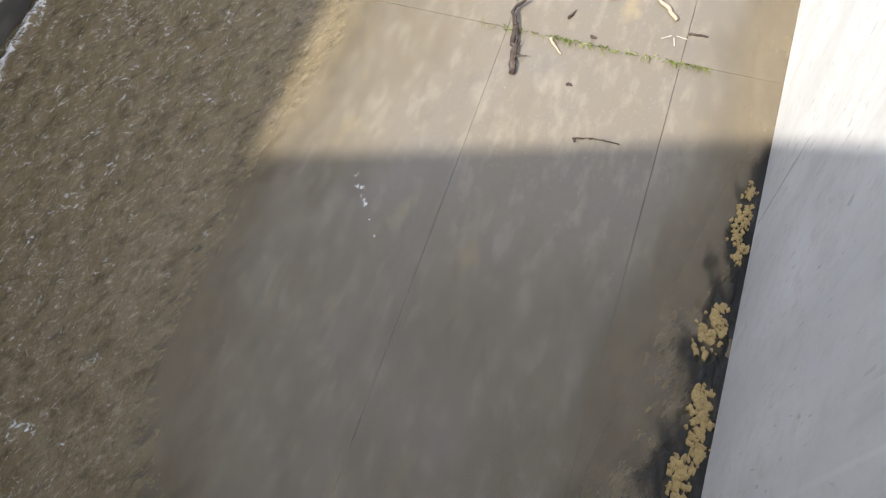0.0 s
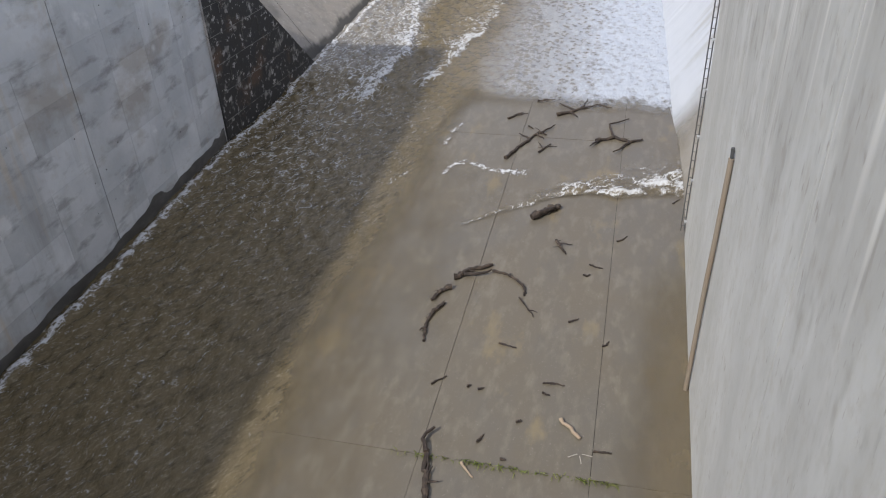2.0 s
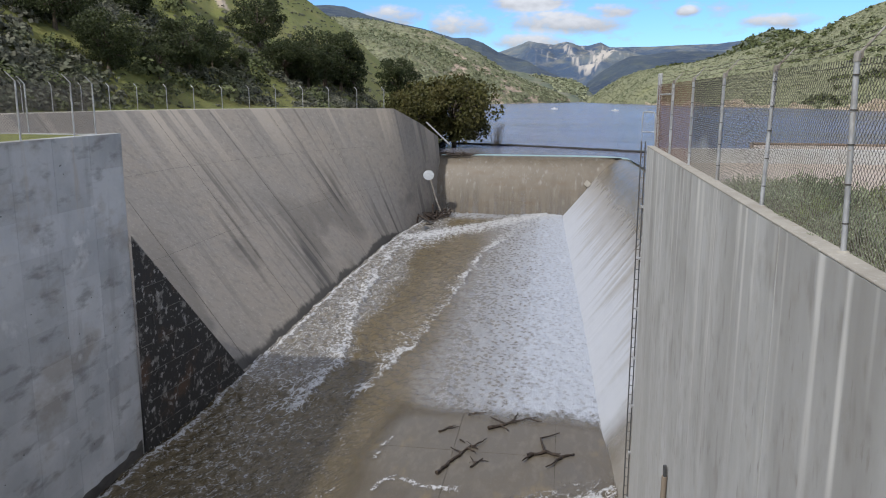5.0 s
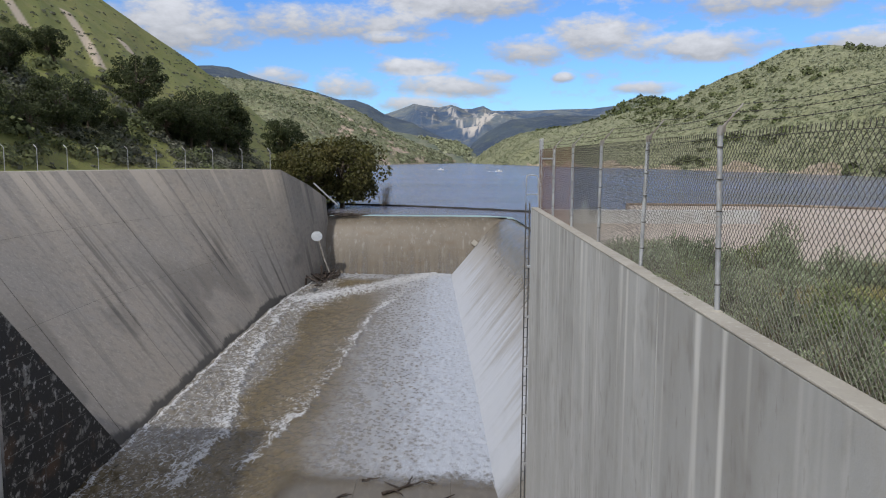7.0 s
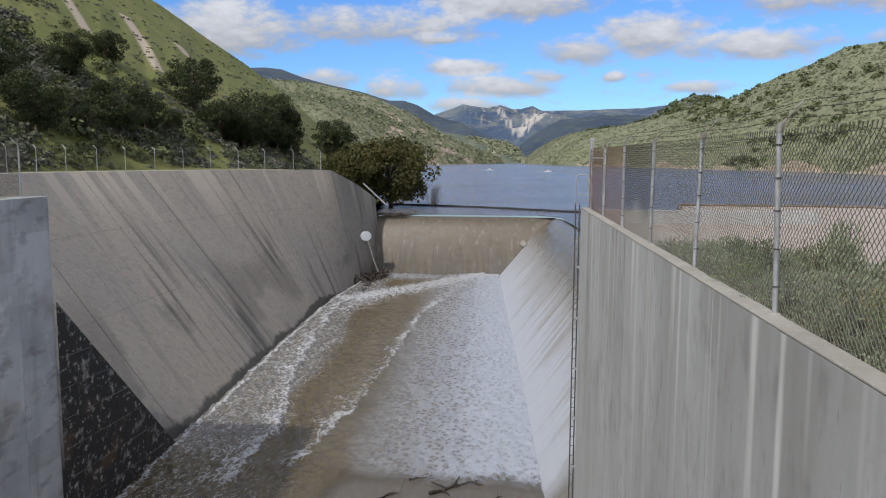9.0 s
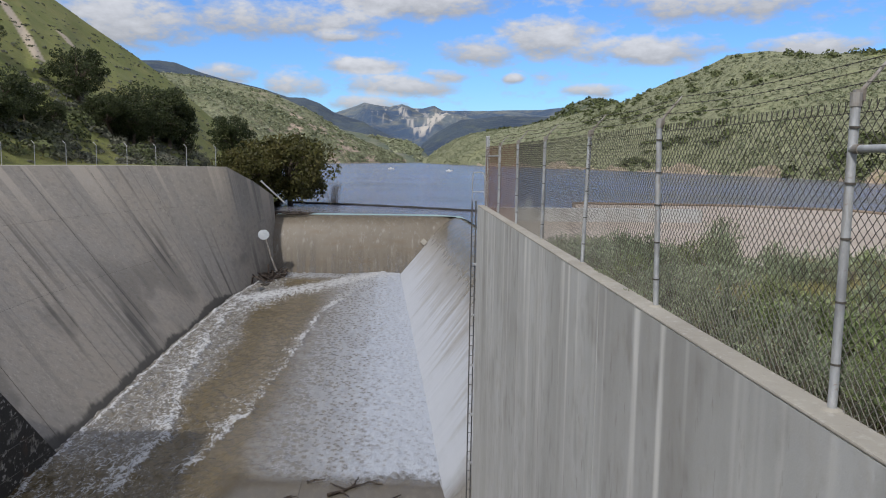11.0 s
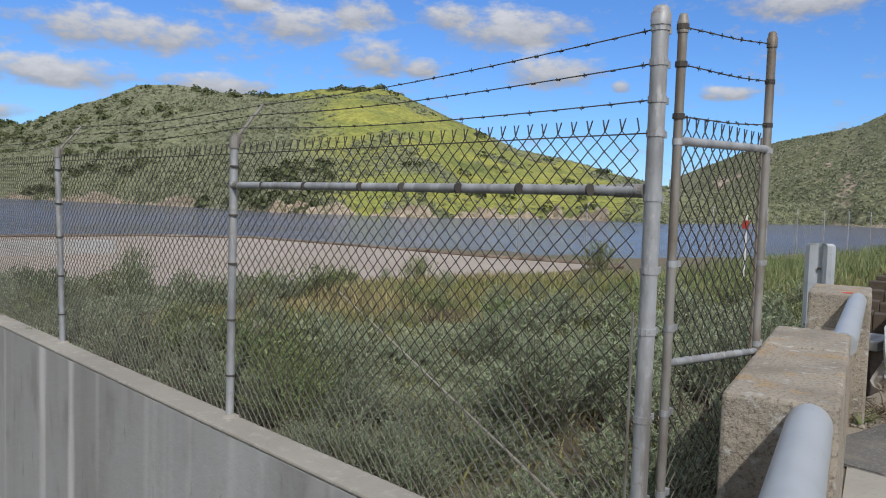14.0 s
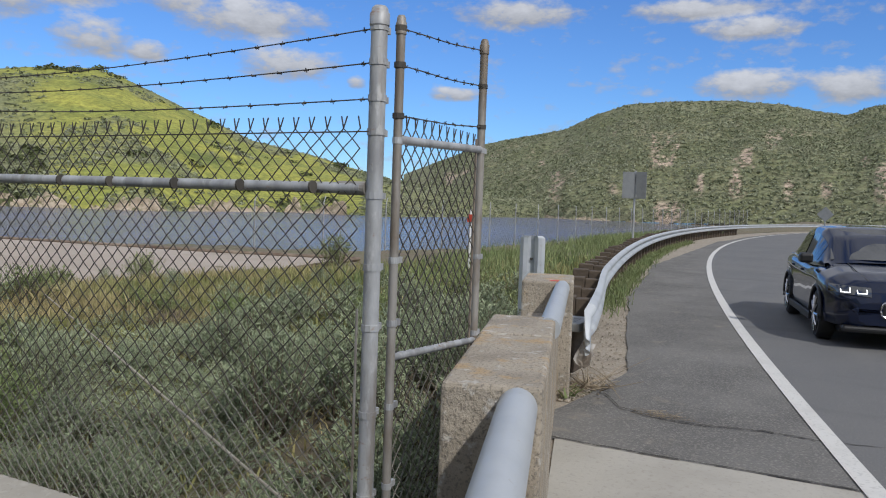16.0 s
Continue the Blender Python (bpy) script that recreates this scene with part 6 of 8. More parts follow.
for a, b in zip(panel_y[:-1], panel_y[1:]):
    near = a < 8
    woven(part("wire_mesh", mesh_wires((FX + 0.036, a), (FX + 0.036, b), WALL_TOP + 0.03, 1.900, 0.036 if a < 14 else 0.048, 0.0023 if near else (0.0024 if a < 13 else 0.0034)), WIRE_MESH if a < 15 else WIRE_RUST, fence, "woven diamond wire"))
part("tension_wire", Geo().tube([(FX + 0.034, y, z) for y, z in ((CPY, 1.888), (3, 1.882), (4.34, 1.880), (7.39, 1.885), (10.44, 1.86), (13.5, 1.87), (23, 1.88))], 0.0028, 5), WIRE, fence)
for i, zc in enumerate((2.258, 2.137, 2.008)):
    pts = [(CPX, CPY, zc)] + [arm_tips[y][i] for y in FY] + [(FX + 0.05, 22.6, 2.15 - 0.1 * i)]
    part("barbed_wire", barbed(pts, 0.03, 0.13 if i < 3 else 0.2, seed=20 + i), WIRE, fence)

# the short panel that closes the gap to the parapet
gate = thing("end_panel", "narrow chain-link end panel between two capped posts", "fence")
GP, GQ = (2.712, 1.452), (3.605, 1.515)
gp = part("post", pipe_post(*GP, 0.0, 2.275, 0.0172, seg=16), GALV_OLD, gate, smooth=True)
gq = part("post", pipe_post(*GQ, 0.0, 2.37, 0.0192, seg=16), GALV_OLD, gate, smooth=True)
for z in (0.55, 0.86, 1.18, 1.42, 1.87):
    part("band", clamp(*GP, z, 0.0178), GALV, gp)
for z in (1.02, 1.39, 1.90):
    part("band", clamp(*GQ, z, 0.0198), GALV, gq)
for z0, z1, r in ((1.873, 1.905, 0.0172), (1.048, 0.985, 0.0160)):
    part("rail", Geo().tube([(*GP, z0), (*GQ, z1)], r, 14), GALV, gate, smooth=True)
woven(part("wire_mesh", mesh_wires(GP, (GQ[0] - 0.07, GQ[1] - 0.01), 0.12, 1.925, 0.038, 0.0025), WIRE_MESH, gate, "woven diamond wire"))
part("tension_bar", Geo().box(GQ[0] - 0.075, GQ[0] - 0.065, GQ[1] - 0.012, GQ[1] - 0.004, 0.2, 1.95), RUST, gate)
for i, (z0, z1) in enumerate(((2.285, 2.372), (2.15, 2.205), (1.962, 2.012))):
    part("barbed_wire", barbed([(*GP, z0), (*GQ, z1)], 0.005, 0.10, seed=40 + i), WIRE, gate)
    for (x, y), z in ((GP, z0), (GQ, z1)):
        part("wire_wrap", Geo().tube([(x, y, z - 0.010), (x, y, z + 0.010)], 0.0225, 10), WIRE, gate)


def far_fence(name, label, pts, base, height=1.85, spacing=3.05, arms=(-0.25, 0.0), half=0.09, r=0.0035, group=""):
    """A chain-link fence along a polyline of (x, y); base gives the ground level there."""
    ob = thing(name, label, "fence", group)
    P = np.array(pts, float)
    seg = np.concatenate([[0], np.cumsum(np.linalg.norm(np.diff(P, axis=0), axis=1))])
    stops = np.linspace(0, seg[-1], int(round(seg[-1] / spacing)) + 1)
    xy = np.stack([np.interp(stops, seg, P[:, 0]), np.interp(stops, seg, P[:, 1])], -1)
    zs = [base(x, y) for x, y in xy]
    for (x, y), z in zip(xy, zs):
        g = Geo().tube([(x, y, z - 0.1), (x, y, z + height)], 0.03, 8)
        g.tube([(x, y, z + height), (x + arms[0], y + arms[1], z + height + 0.28)], 0.02, 6)
        part("post", g, GALV, ob)
    for (a, b), (za, zb) in zip(zip(xy[:-1], xy[1:]), zip(zs[:-1], zs[1:])):
        m = mesh_wires(a, b, 0.05, height, half, r, 0.0)
        v = m.v[0]
        f = np.clip(np.linalg.norm(v[:, :2] - a, axis=1) / (np.linalg.norm(b - a) + 1e-9), 0, 1)
        v[:, 2] += za + (zb - za) * f
        part("wire_mesh", m, WIRE, ob)
        for k in range(3):
            q = 0.35 + 0.3 * k
            part("wire", Geo().tube([(a[0] + arms[0] * q, a[1] + arms[1] * q, za + height + 0.28 * q), (b[0] + arms[0] * q, b[1] + arms[1] * q, zb + height + 0.28 * q)], 0.004, 3, False), WIRE, ob)
    return ob


far_fence("chain_link_fence", "chain-link fence along the top of the concrete bank", [(-34.4, 28), (-34.4, 50), (-33.7, 57), (-31.2, 64.5), (-27.7, 71), (-23.6, 76.3), (-18.6, 80.2)], lambda x, y: 0.42, 1.85, 3.05, (-0.28, 0.1))
far_fence("chain_link_fence", "chain-link fence on the shaded west wall", [(LEFT - 0.25, 3.0), (LEFT - 0.25, LEFT_END - 0.3), (-24, LEFT_END - 0.3), (-34, LEFT_END + 0.4)], lambda x, y: 0.20, 1.85, 2.75, (-0.2, -0.15), 0.06, 0.003)
far_fence("chain_link_fence", "distant chain-link fence by the lake shore", [(24.5, 20.8), (34.5, 15.2), (60, 14.0), (110, 11.0)], lambda x, y: float(np.clip(east_level(x, y), -0.5, 0.2)), 2.0, 3.05, (0.3, 0.12), 0.12, 0.004)

# ---- parapet of the bridge ----
parapet = thing("parapet", "worn concrete bridge parapet with a thick grey steel pipe rail", "parapet")


def block(s0, s1, o0, o1, z1, z0=-0.05, bevel=0.018, name="parapet_block"):
    return part(name, Geo().box(s0, s1, o0, o1, z0, z1, BR, bevel), CONC_PARAPET, parapet, "weathered tan concrete pilaster")


block(2.88, 4.0, -0.06, 0.31, 1.0)
block(4.035, 4.72, -0.055, 0.315, 1.0)
block(6.95, 7.75, -0.15, 0.30, 1.0)
part("pipe_rail", Geo().tube([along(-30, -0.40, 0.915), along(-0.3, -0.018, 0.915), along(1.3, 0.008, 0.92), along(2.89, 0.03, 0.925)], 0.072, 28), PAINT_PIPE, parapet, "thick grey painted pipe rail", smooth=True)
part("pipe_rail", Geo().tube([along(4.60, -0.02, 0.945), along(6.97, -0.05, 0.945)], 0.066, 24), PAINT_PIPE, parapet, smooth=True)
part("lower_bar", Geo().box(1.2, 2.885, 0.075, 0.095, 0.70, 0.78, BR), STEEL_DARK, parapet, "flat steel bar under the rail")
part("curb_wall", Geo().box(4.715, 6.96, -0.04, 0.24, -0.05, 0.72, BR, 0.015), CONC_PARAPET, parapet)
# hidden solid strip below the pipe, added to block sunlight under the rail
g = Geo()
for (s0, o0), (s1, o1) in zip(((-30, -0.40), (-0.3, -0.018)), ((-0.3, -0.018), (2.885, 0.03))):
    ends = [along(s, o + k, z) for s, o in ((s0, o0), (s1, o1)) for k in (-0.035, 0.04) for z in (-0.03, 0.862)]
    g.add(ends, [[0, 1, 5, 4], [2, 6, 7, 3], [0, 2, 3, 1], [4, 5, 7, 6]])
part("curb_wall", g, CONC_PARAPET, parapet)
part("paint_mark", Geo().box(6.97, 7.06, -0.02, 0.06, 1.001, 1.004, BR), RED_PAINT, parapet, "smear of red marking paint")
g = Geo()
g.add([(4.15, 1.30, -0.006), (5.46, 1.69, -0.006), (5.46, -9, -0.006), (3.0, -9, -0.006), (3.2, 0.9, -0.006)], [[0, 1, 2], [0, 2, 3], [0, 3, 4]])
tagged(link("approach_slab", g, CONC_DECK), "pale concrete slab at the end of the bridge", "road", kind="structure")
tagged(link("approach_fill", Geo().add([(4.0, 1.26, -0.02), (5.5, 1.7, -0.02), (8.5, 2.9, -0.05), (8.5, -9, -0.05), (3, -9, -0.02)], [[0, 1, 2], [0, 2, 3], [0, 3, 4]]), GRAVEL), "gravel base under the road edge", "ground", kind="structure")

# ---- guardrail ----
gr = thing("guardrail", "white-grey W-beam guardrail on stubby dark timber posts", "guardrail")
gxs = np.concatenate([np.linspace(7.2, 40, 60), np.linspace(42, 130, 45)])
gys = road_w(gxs) + 1.9 + 0.10 * step(gxs, 8, 12)
W_PROF = [(0.0, 0.47), (0.05, 0.49), (0.075, 0.53), (0.05, 0.575), (0.0, 0.595), (0.0, 0.645), (0.05, 0.665), (0.075, 0.71), (0.05, 0.755), (0.0, 0.775)]
tang = np.gradient(np.stack([gxs, gys], -1), axis=0)
tang /= np.linalg.norm(tang, axis=1)[:, None]
nr = np.stack([tang[:, 1], -tang[:, 0]], -1)


def beam(sel, thick=0.004):
    g = Geo()
    front = np.array([[(gxs[i] + nr[i, 0] * d, gys[i] + nr[i, 1] * d, z) for d, z in W_PROF] for i in sel])
    backs = np.array([[(gxs[i] + nr[i, 0] * (d - thick), gys[i] + nr[i, 1] * (d - thick), z) for d, z in W_PROF] for i in sel])
    return g.grid(front).grid(backs[:, ::-1])


for a in range(0, len(gxs) - 1, 8):
    part("rail_beam", beam(range(a, min(a + 9, len(gxs)))), GUARD, gr, smooth=True)
# the beam's end, bent down and pinched, over a crumpled nose
g = Geo()
tip_rows = []
for k, (x, y, z, squeeze) in enumerate(((7.20, float(gys[0]), 0.0, 1.0), (7.08, 1.99, -0.05, 0.92), (6.98, 1.95, -0.14, 0.75), (6.93, 1.92, -0.22, 0.5))):
    tip_rows.append([(x + nr[0, 0] * w * squeeze, y + nr[0, 1] * w * squeeze, 0.622 + z + (h - 0.622) * squeeze) for w, h in W_PROF])
g.grid(np.array(tip_rows)).grid(np.array(tip_rows)[:, ::-1] + np.array([0.0, 0.005, 0.0]))
part("rail_end", g, GUARD, gr, "bent and scuffed end of the beam", smooth=True)
nose_rng = np.random.default_rng(4)
g = Geo()
nose_rows = [[(6.98 + dx + 0.03 * math.cos(t) * r, 1.94 + 0.075 * math.sin(t) * r, z + 0.07 * math.cos(t) * r) for t in np.linspace(0, 2 * math.pi, 11)[:-1]] for dx, z, r in ((0.06, 0.40, 0.8), (0.02, 0.36, 1.0), (-0.02, 0.31, 1.05), (-0.04, 0.27, 0.8), (-0.05, 0.25, 0.2))]
nose = np.array(nose_rows) + nose_rng.normal(0, 0.009, (5, 10, 3))
g.grid(np.concatenate([nose, nose[:, :1]], 1))
part("rail_nose", g, GALV_OLD, gr, "crumpled rusty steel nose")
s_len = np.concatenate([[0], np.cumsum(np.hypot(np.diff(gxs), np.diff(gys)))])
for s in np.arange(1.05, 60, 1.05):
    x, y = np.interp(s, s_len, gxs), np.interp(s, s_len, gys)
    i = int(np.interp(s, s_len, range(len(gxs))))
    m = Matrix.Translation((x, y, 0)) @ Matrix.Rotation(math.atan2(tang[i, 1], tang[i, 0]), 4, "Z")
    h = 0.74 + 0.03 * math.sin(s * 5)
    part("timber_post", Geo().box(-0.10, 0.10, 0.20, 0.42, -0.3, h, m, 0.012), WOOD_POST, gr)
    part("timber_block", Geo().box(-0.09, 0.09, 0.006, 0.195, 0.44, h - 0.02, m, 0.010), WOOD_POST, gr)
part("end_block", Geo().box(7.16, 7.5, 2.10, 2.36, 0.10, 0.58, None, 0.02), WOOD_POST, gr)
part("end_plate", Geo().box(7.10, 7.62, 2.04, 2.34, 0.50, 0.58, None, 0.01), SIGN_GREY, gr)
# upright piece of beam standing behind the parapet's end
UPX, UPY = 8.5, 3.05
up = thing("upright_beam", "upright length of white guardrail beam behind the parapet", "guardrail post")
rows_u = []
for z, k in ((0.0, 1.0), (0.7, 1.0), (1.24, 1.0), (1.29, 0.97), (1.315, 0.80)):
    rows_u.append([(UPX - w * 0.75, UPY + (q - 0.6225) * 0.98 * k, z) for w, q in W_PROF])
part("beam_piece", Geo().grid(np.array(rows_u)).grid(np.array(rows_u)[:, ::-1] + np.array([0.005, 0, 0])), GUARD, up)
for z in (0.78, 1.05):
    part("bolt", Geo().tube([(UPX - 0.03, UPY, z), (UPX + 0.02, UPY, z)], 0.016, 8), STEEL_DARK, up)

# ---- signs ----
sign = thing("road_sign", "grey backs of two road sign panels on a steel pole", "sign")
part("pole", Geo().tube([(32.1, 7.5, -0.1), (32.12, 7.52, 3.25)], 0.045, 10), GALV, sign)
for sgn in (-1, 1):
    m = Matrix.Translation((32.05, 7.5, 2.68)) @ Matrix.Rotation(radians(14 * sgn), 4, "Z")
    part("panel", Geo().box(-0.012, 0.012, 0.03 if sgn > 0 else -0.5, 0.5 if sgn > 0 else -0.03, -0.56, 0.52, m, 0.004), SIGN_GREY, sign, "unpainted grey sign back")
part("label_sticker", Geo().box(32.02, 32.03, 7.38, 7.44, 2.18, 2.30), WHITE_PAINT, sign)
diamond = thing("diamond_sign", "grey back of a diamond road sign on a pole", "sign")
part("pole", Geo().tube([(60, 0.95, -0.1), (60, 0.95, 2.3)], 0.04, 8), GALV, diamond)
part("panel", Geo().box(-0.01, 0.01, -0.38, 0.38, -0.38, 0.38, Matrix.Translation((59.9, 0.95, 1.85)) @ Matrix.Rotation(radians(45), 4, "X"), 0.004), SIGN_GREY, diamond)
tagpost = thing("marker_post", "white post with a small red notice", "post")
part("post", Geo().tube([(13.9, 6.35, -0.1), (13.9, 6.35, 1.55)], 0.022, 8), WHITE_PAINT, tagpost)
part("notice", Geo().box(13.85, 13.86, 6.28, 6.40, 1.30, 1.45), RED_PAINT, tagpost)

# ---- ladder, pipe and boom at the wall ----
ladder = thing("ladder", "dark steel ladder fixed to the end of the wall", "ladder")
LY = WALL_END + 0.12
for x, top_z in ((2.20, 0.35), (2.315, 0.35)):
    part("rail", Geo().box(x - 0.018, x + 0.018, LY - 0.03, LY + 0.03, -12.8, top_z, None, 0.008), STEEL_DARK, ladder)
part("grab_rail", Geo().tube([(2.20, LY, 0.2), (2.20, LY, 1.05), (2.22, LY, 1.17), (2.30, LY, 1.20), (2.52, LY, 1.18), (2.56, LY, 1.05), (2.56, LY, 0.2)], 0.020, 10), GALV, ladder, "galvanised grab rail", smooth=True)
part("grab_rung", Geo().tube([(2.20, LY, 0.62), (2.56, LY, 0.62)], 0.014, 8), GALV, ladder)
for k in range(42):
    z = -12.6 + 0.305 * k
    part("rung", Geo().tube([(2.20, LY, z), (2.315, LY, z)], 0.011, 6), STEEL_DARK, ladder)
for z in np.arange(-12.4, 0, 1.55):
    part("bracket", Geo().box(2.27, 2.40, WALL_END - 0.02, LY, z - 0.03, z + 0.03), GALV, ladder)
wp = thing("wall_pipe", "rust-brown drain pipe on the retaining wall", "pipe")
part("pipe", Geo().tube([(2.28, 15.62, -6.15), (2.27, 15.75, -8.2), (2.26, 15.95, -10.0), (2.26, 16.12, -13.3)], 0.06, 12), RUST, wp, smooth=True)
part("bracket", Geo().tube([(2.27, 15.60, -5.9), (2.29, 15.62, -6.2)], 0.04, 8), STEEL_DARK, wp)
boom = thing("floating_boom", "black floating boom line across the lake mouth", "boom")
bx = np.linspace(0, 1, 40)
part("line", Geo().tube(np.stack([-15.0 + 24.5 * bx, 106.0 - 13.0 * bx + 1.5 * np.sin(bx * 3.1), LAKE + 0.06 + 0.02 * np.sin(bx * 40)], -1), 0.17, 8), RUBBER, boom)
plate = thing("gauge_plate", "white rounded plate with a slanting white pipe at the weir", "plate")
g = Geo()
ang = np.linspace(0.3, 2 * math.pi - 0.3, 18)
g.add([(-14.05 + 0.58 * math.cos(t + 1.6), 80.9, -6.50 + 0.52 * math.sin(t + 1.6)) for t in ang] + [(-14.05, 80.85, -6.50)], [[i, i + 1, 18] for i in range(17)] + [[17, 0, 18]])
g.add([(-14.05 + 0.58 * math.cos(t + 1.6), 80.9 + q, -6.50 + 0.52 * math.sin(t + 1.6)) for t in ang for q in (0, 0.12)], [[2 * i, 2 * i + 1, 2 * i + 3, 2 * i + 2] for i in range(17)])
part("plate", g, GUARD, plate)
part("pipe", Geo().tube([(-13.80, 80.9, -6.95), (-13.30, 81.0, -8.9), (-12.75, 81.0, -10.3)], 0.085, 8), GALV_OLD, plate)
blockw = Geo().box(-0.30, 0.30, -0.12, 0.12, -0.28, 0.28, Matrix.Translation((2.55, 84.6, -7.5)) @ Matrix.Rotation(radians(42), 4, "Y"), 0.04)
tagged(link("block", blockw, CONC_CAP), "pale concrete block lodged in the weir corner", "block")
wing = thing("bank_rail", "leaning white pole at the end of the bank", "pole")
part("pole", Geo().tube([(-15.0, 84.9, -1.1), (-12.5, 85.3, -3.5)], 0.085, 8), GALV, wing)


# ---- trees ----
def tree_mesh(seed, H, R, clusters=46, leaves=130, leaf=0.26, low=0.22, squash=0.8):
    """Trunk and limbs as one shape, crown of small leaves in uneven clumps as another."""
    rng = np.random.default_rng(seed)
    wood, crown = Geo(), Geo()
    lean = rng.normal(0, 0.05, 2) * H
    fork = np.array([lean[0], lean[1], H * 0.33])
    wood.tube([(0, 0, -0.6), (lean[0] * 0.3, lean[1] * 0.3, H * 0.12), fork], [H * 0.045, H * 0.034, H * 0.028], 8)
    cs = []
    for i in range(clusters):
        d = rng.normal(size=3)
        d /= np.linalg.norm(d)
        rad = rng.uniform(0.35, 1.0) ** 0.6
        c = np.array([d[0] * R * rad, d[1] * R * rad, H * (low + (1 - low) * 0.5) + d[2] * H * (1 - low) * 0.5 * rad * squash + 0.05 * H])
        c[:2] += lean * 0.6
        cs.append(c)
    for c in cs[::3]:
        mid = fork + (c - fork) * 0.5 + rng.normal(0, 0.05, 3) * H
        wood.tube([fork, mid, c], [H * 0.018, H * 0.011, H * 0.004], 5, False)
    V, F = [], []
    for c in cs:
        cr = R * rng.uniform(0.20, 0.36)
        n = int(leaves * rng.uniform(0.7, 1.3))
        p = rng.normal(size=(n, 3))
        p /= np.linalg.norm(p, axis=1)[:, None]
        p = c + p * (rng.uniform(0.25, 1.0, (n, 1)) ** 0.5) * cr * np.array([1, 1, 0.72])
        a = rng.normal(size=(n, 3))
        a /= np.linalg.norm(a, axis=1)[:, None]
        b = np.cross(a, rng.normal(size=(n, 3)))
        b /= np.linalg.norm(b, axis=1)[:, None]
        s = leaf * rng.uniform(0.6, 1.3, (n, 1))
        V.append(np.stack([p - a * s, p + b * s * 0.55, p + a * s, p - b * s * 0.55], 1).reshape(-1, 3))
    V = np.vstack(V)
    crown.add(V, np.arange(len(V)).reshape(-1, 4))
    return wood.mesh("trunk", True), crown.mesh("crown")


def tree(label, at, wood_me, crown_me, leaf_mat, scale=1.0, turn=0.0, group="oaks on the hillside"):
    ob = thing("tree", label, "tree", group, at=Matrix.Translation(at) @ Matrix.Rotation(turn, 4, "Z") @ Matrix.Scale(scale, 4))
    part("trunk", wood_me, BARK, ob)
    part("crown", crown_me, leaf_mat, ob)
    return ob


def on_hill(field, az, elev):
    px, py, H, A, s = field
    e = np.degrees(np.arctan2(H - 1.65, np.hypot(px, py)))
    cost = (A - az) ** 2 + (e - elev) ** 2 + np.where(s > 1, 99, 0)
    k = np.unravel_index(np.argmin(cost), cost.shape)
    return Vector((px[k], py[k], H[k]))


oak_a = tree_mesh(1, 8.0, 4.4, 60, 190, 0.165, 0.03, 0.95)
oak_b = tree_mesh(2, 8.0, 5.0, 64, 190, 0.165, 0.0, 0.95)
oak_c = tree_mesh(3, 8.0, 4.0, 52, 190, 0.165, 0.10, 0.9)
for az, elev, hdeg, kind, note in ((-26.6, 6.0, 2.5, oak_c, "lone dark oak with an open trunk beside a bare track"), (-21.7, 3.3, 3.6, oak_a, "round dark oak on the grassy slope"),
                             (-17.2, 0.7, 4.2, oak_b, "broad dark oak low on the slope"), (-19.8, 1.1, 3.1, oak_c, "dark oak above the bank fence"),
                             (-26.4, 1.4, 3.9, oak_b, "dense dark brush oak above the bank"), (-18.4, 0.5, 3.4, oak_a, "dark oak in a thicket above the bank"), (-16.1, 0.4, 3.7, oak_c, "dark oak in a thicket above the bank"), (-24.9, 1.7, 2.8, oak_a, "dark brush oak on the slope"), (-28.4, 1.0, 2.6, oak_c, "dark brush oak above the fence"), (-29.5, 5.0, 3.0, oak_a, "dark oak high on the slope"),
                             (-12.0, -0.2, 3.0, oak_a, "grey-green tree at the foot of the slope"), (-15.0, -0.3, 2.9, oak_c, "dark oak at the foot of the slope"),
                             (-31.5, 1.5, 4.2, oak_a, "dark oak above the bank"), (-34.5, 4.0, 4.5, oak_b, "dark oak on the slope"), (-23.4, 1.6, 1.8, oak_c, "small oak behind the fence")):
    p = on_hill(f_left, az, elev)
    d = math.hypot(p.x, p.y)
    tree(note, p, *kind, LEAF_OAK, 0.92 * d * math.tan(radians(hdeg)) / 8.0, az)
# leafy tree at the water's edge by the weir
shore_w, shore_c = tree_mesh(9, 8.6, 5.9, clusters=80, leaves=170, leaf=0.25, low=0.02, squash=0.95)
tree("broad olive-green tree overhanging the lake edge", (-14.2, 101.5, LAKE + 0.1), shore_w, shore_c, LEAF_SHORE, 1.0, 0.5, "")
tree("smaller olive-green tree beside the lake", (-18.5, 97.0, LAKE + 0.6), shore_w, shore_c, LEAF_SHORE, 0.72, 2.0, "")
bare = thing("bare_shrub", "leafless grey shrub at the lake edge", "shrub")
g = Geo()
rng = np.random.default_rng(12)
for _ in range(46):
    a, l, out = rng.uniform(0, 6.28), rng.uniform(1.4, 3.6), rng.uniform(0.2, 1.0)
    p0 = np.array([-8.9 + rng.normal(0, 0.25), 104 + rng.normal(0, 0.3), LAKE - 0.2])
    p1 = p0 + np.array([math.cos(a) * out * 0.5, math.sin(a) * out * 0.5, l * 0.55])
    p2 = p1 + np.array([math.cos(a) * out * 0.9, math.sin(a) * out * 0.6, l * 0.4])
    g.tube([p0, p1, p2], [0.028, 0.014, 0.006], 4, False)
    for _k in range(4):
        f = rng.uniform(0.2, 0.9)
        b0 = p1 * (1 - f) + p2 * f
        g.tube([b0, b0 + np.array([*rng.normal(0, 0.35, 2), abs(rng.normal(0.3, 0.15))])], [0.010, 0.004], 3, False)
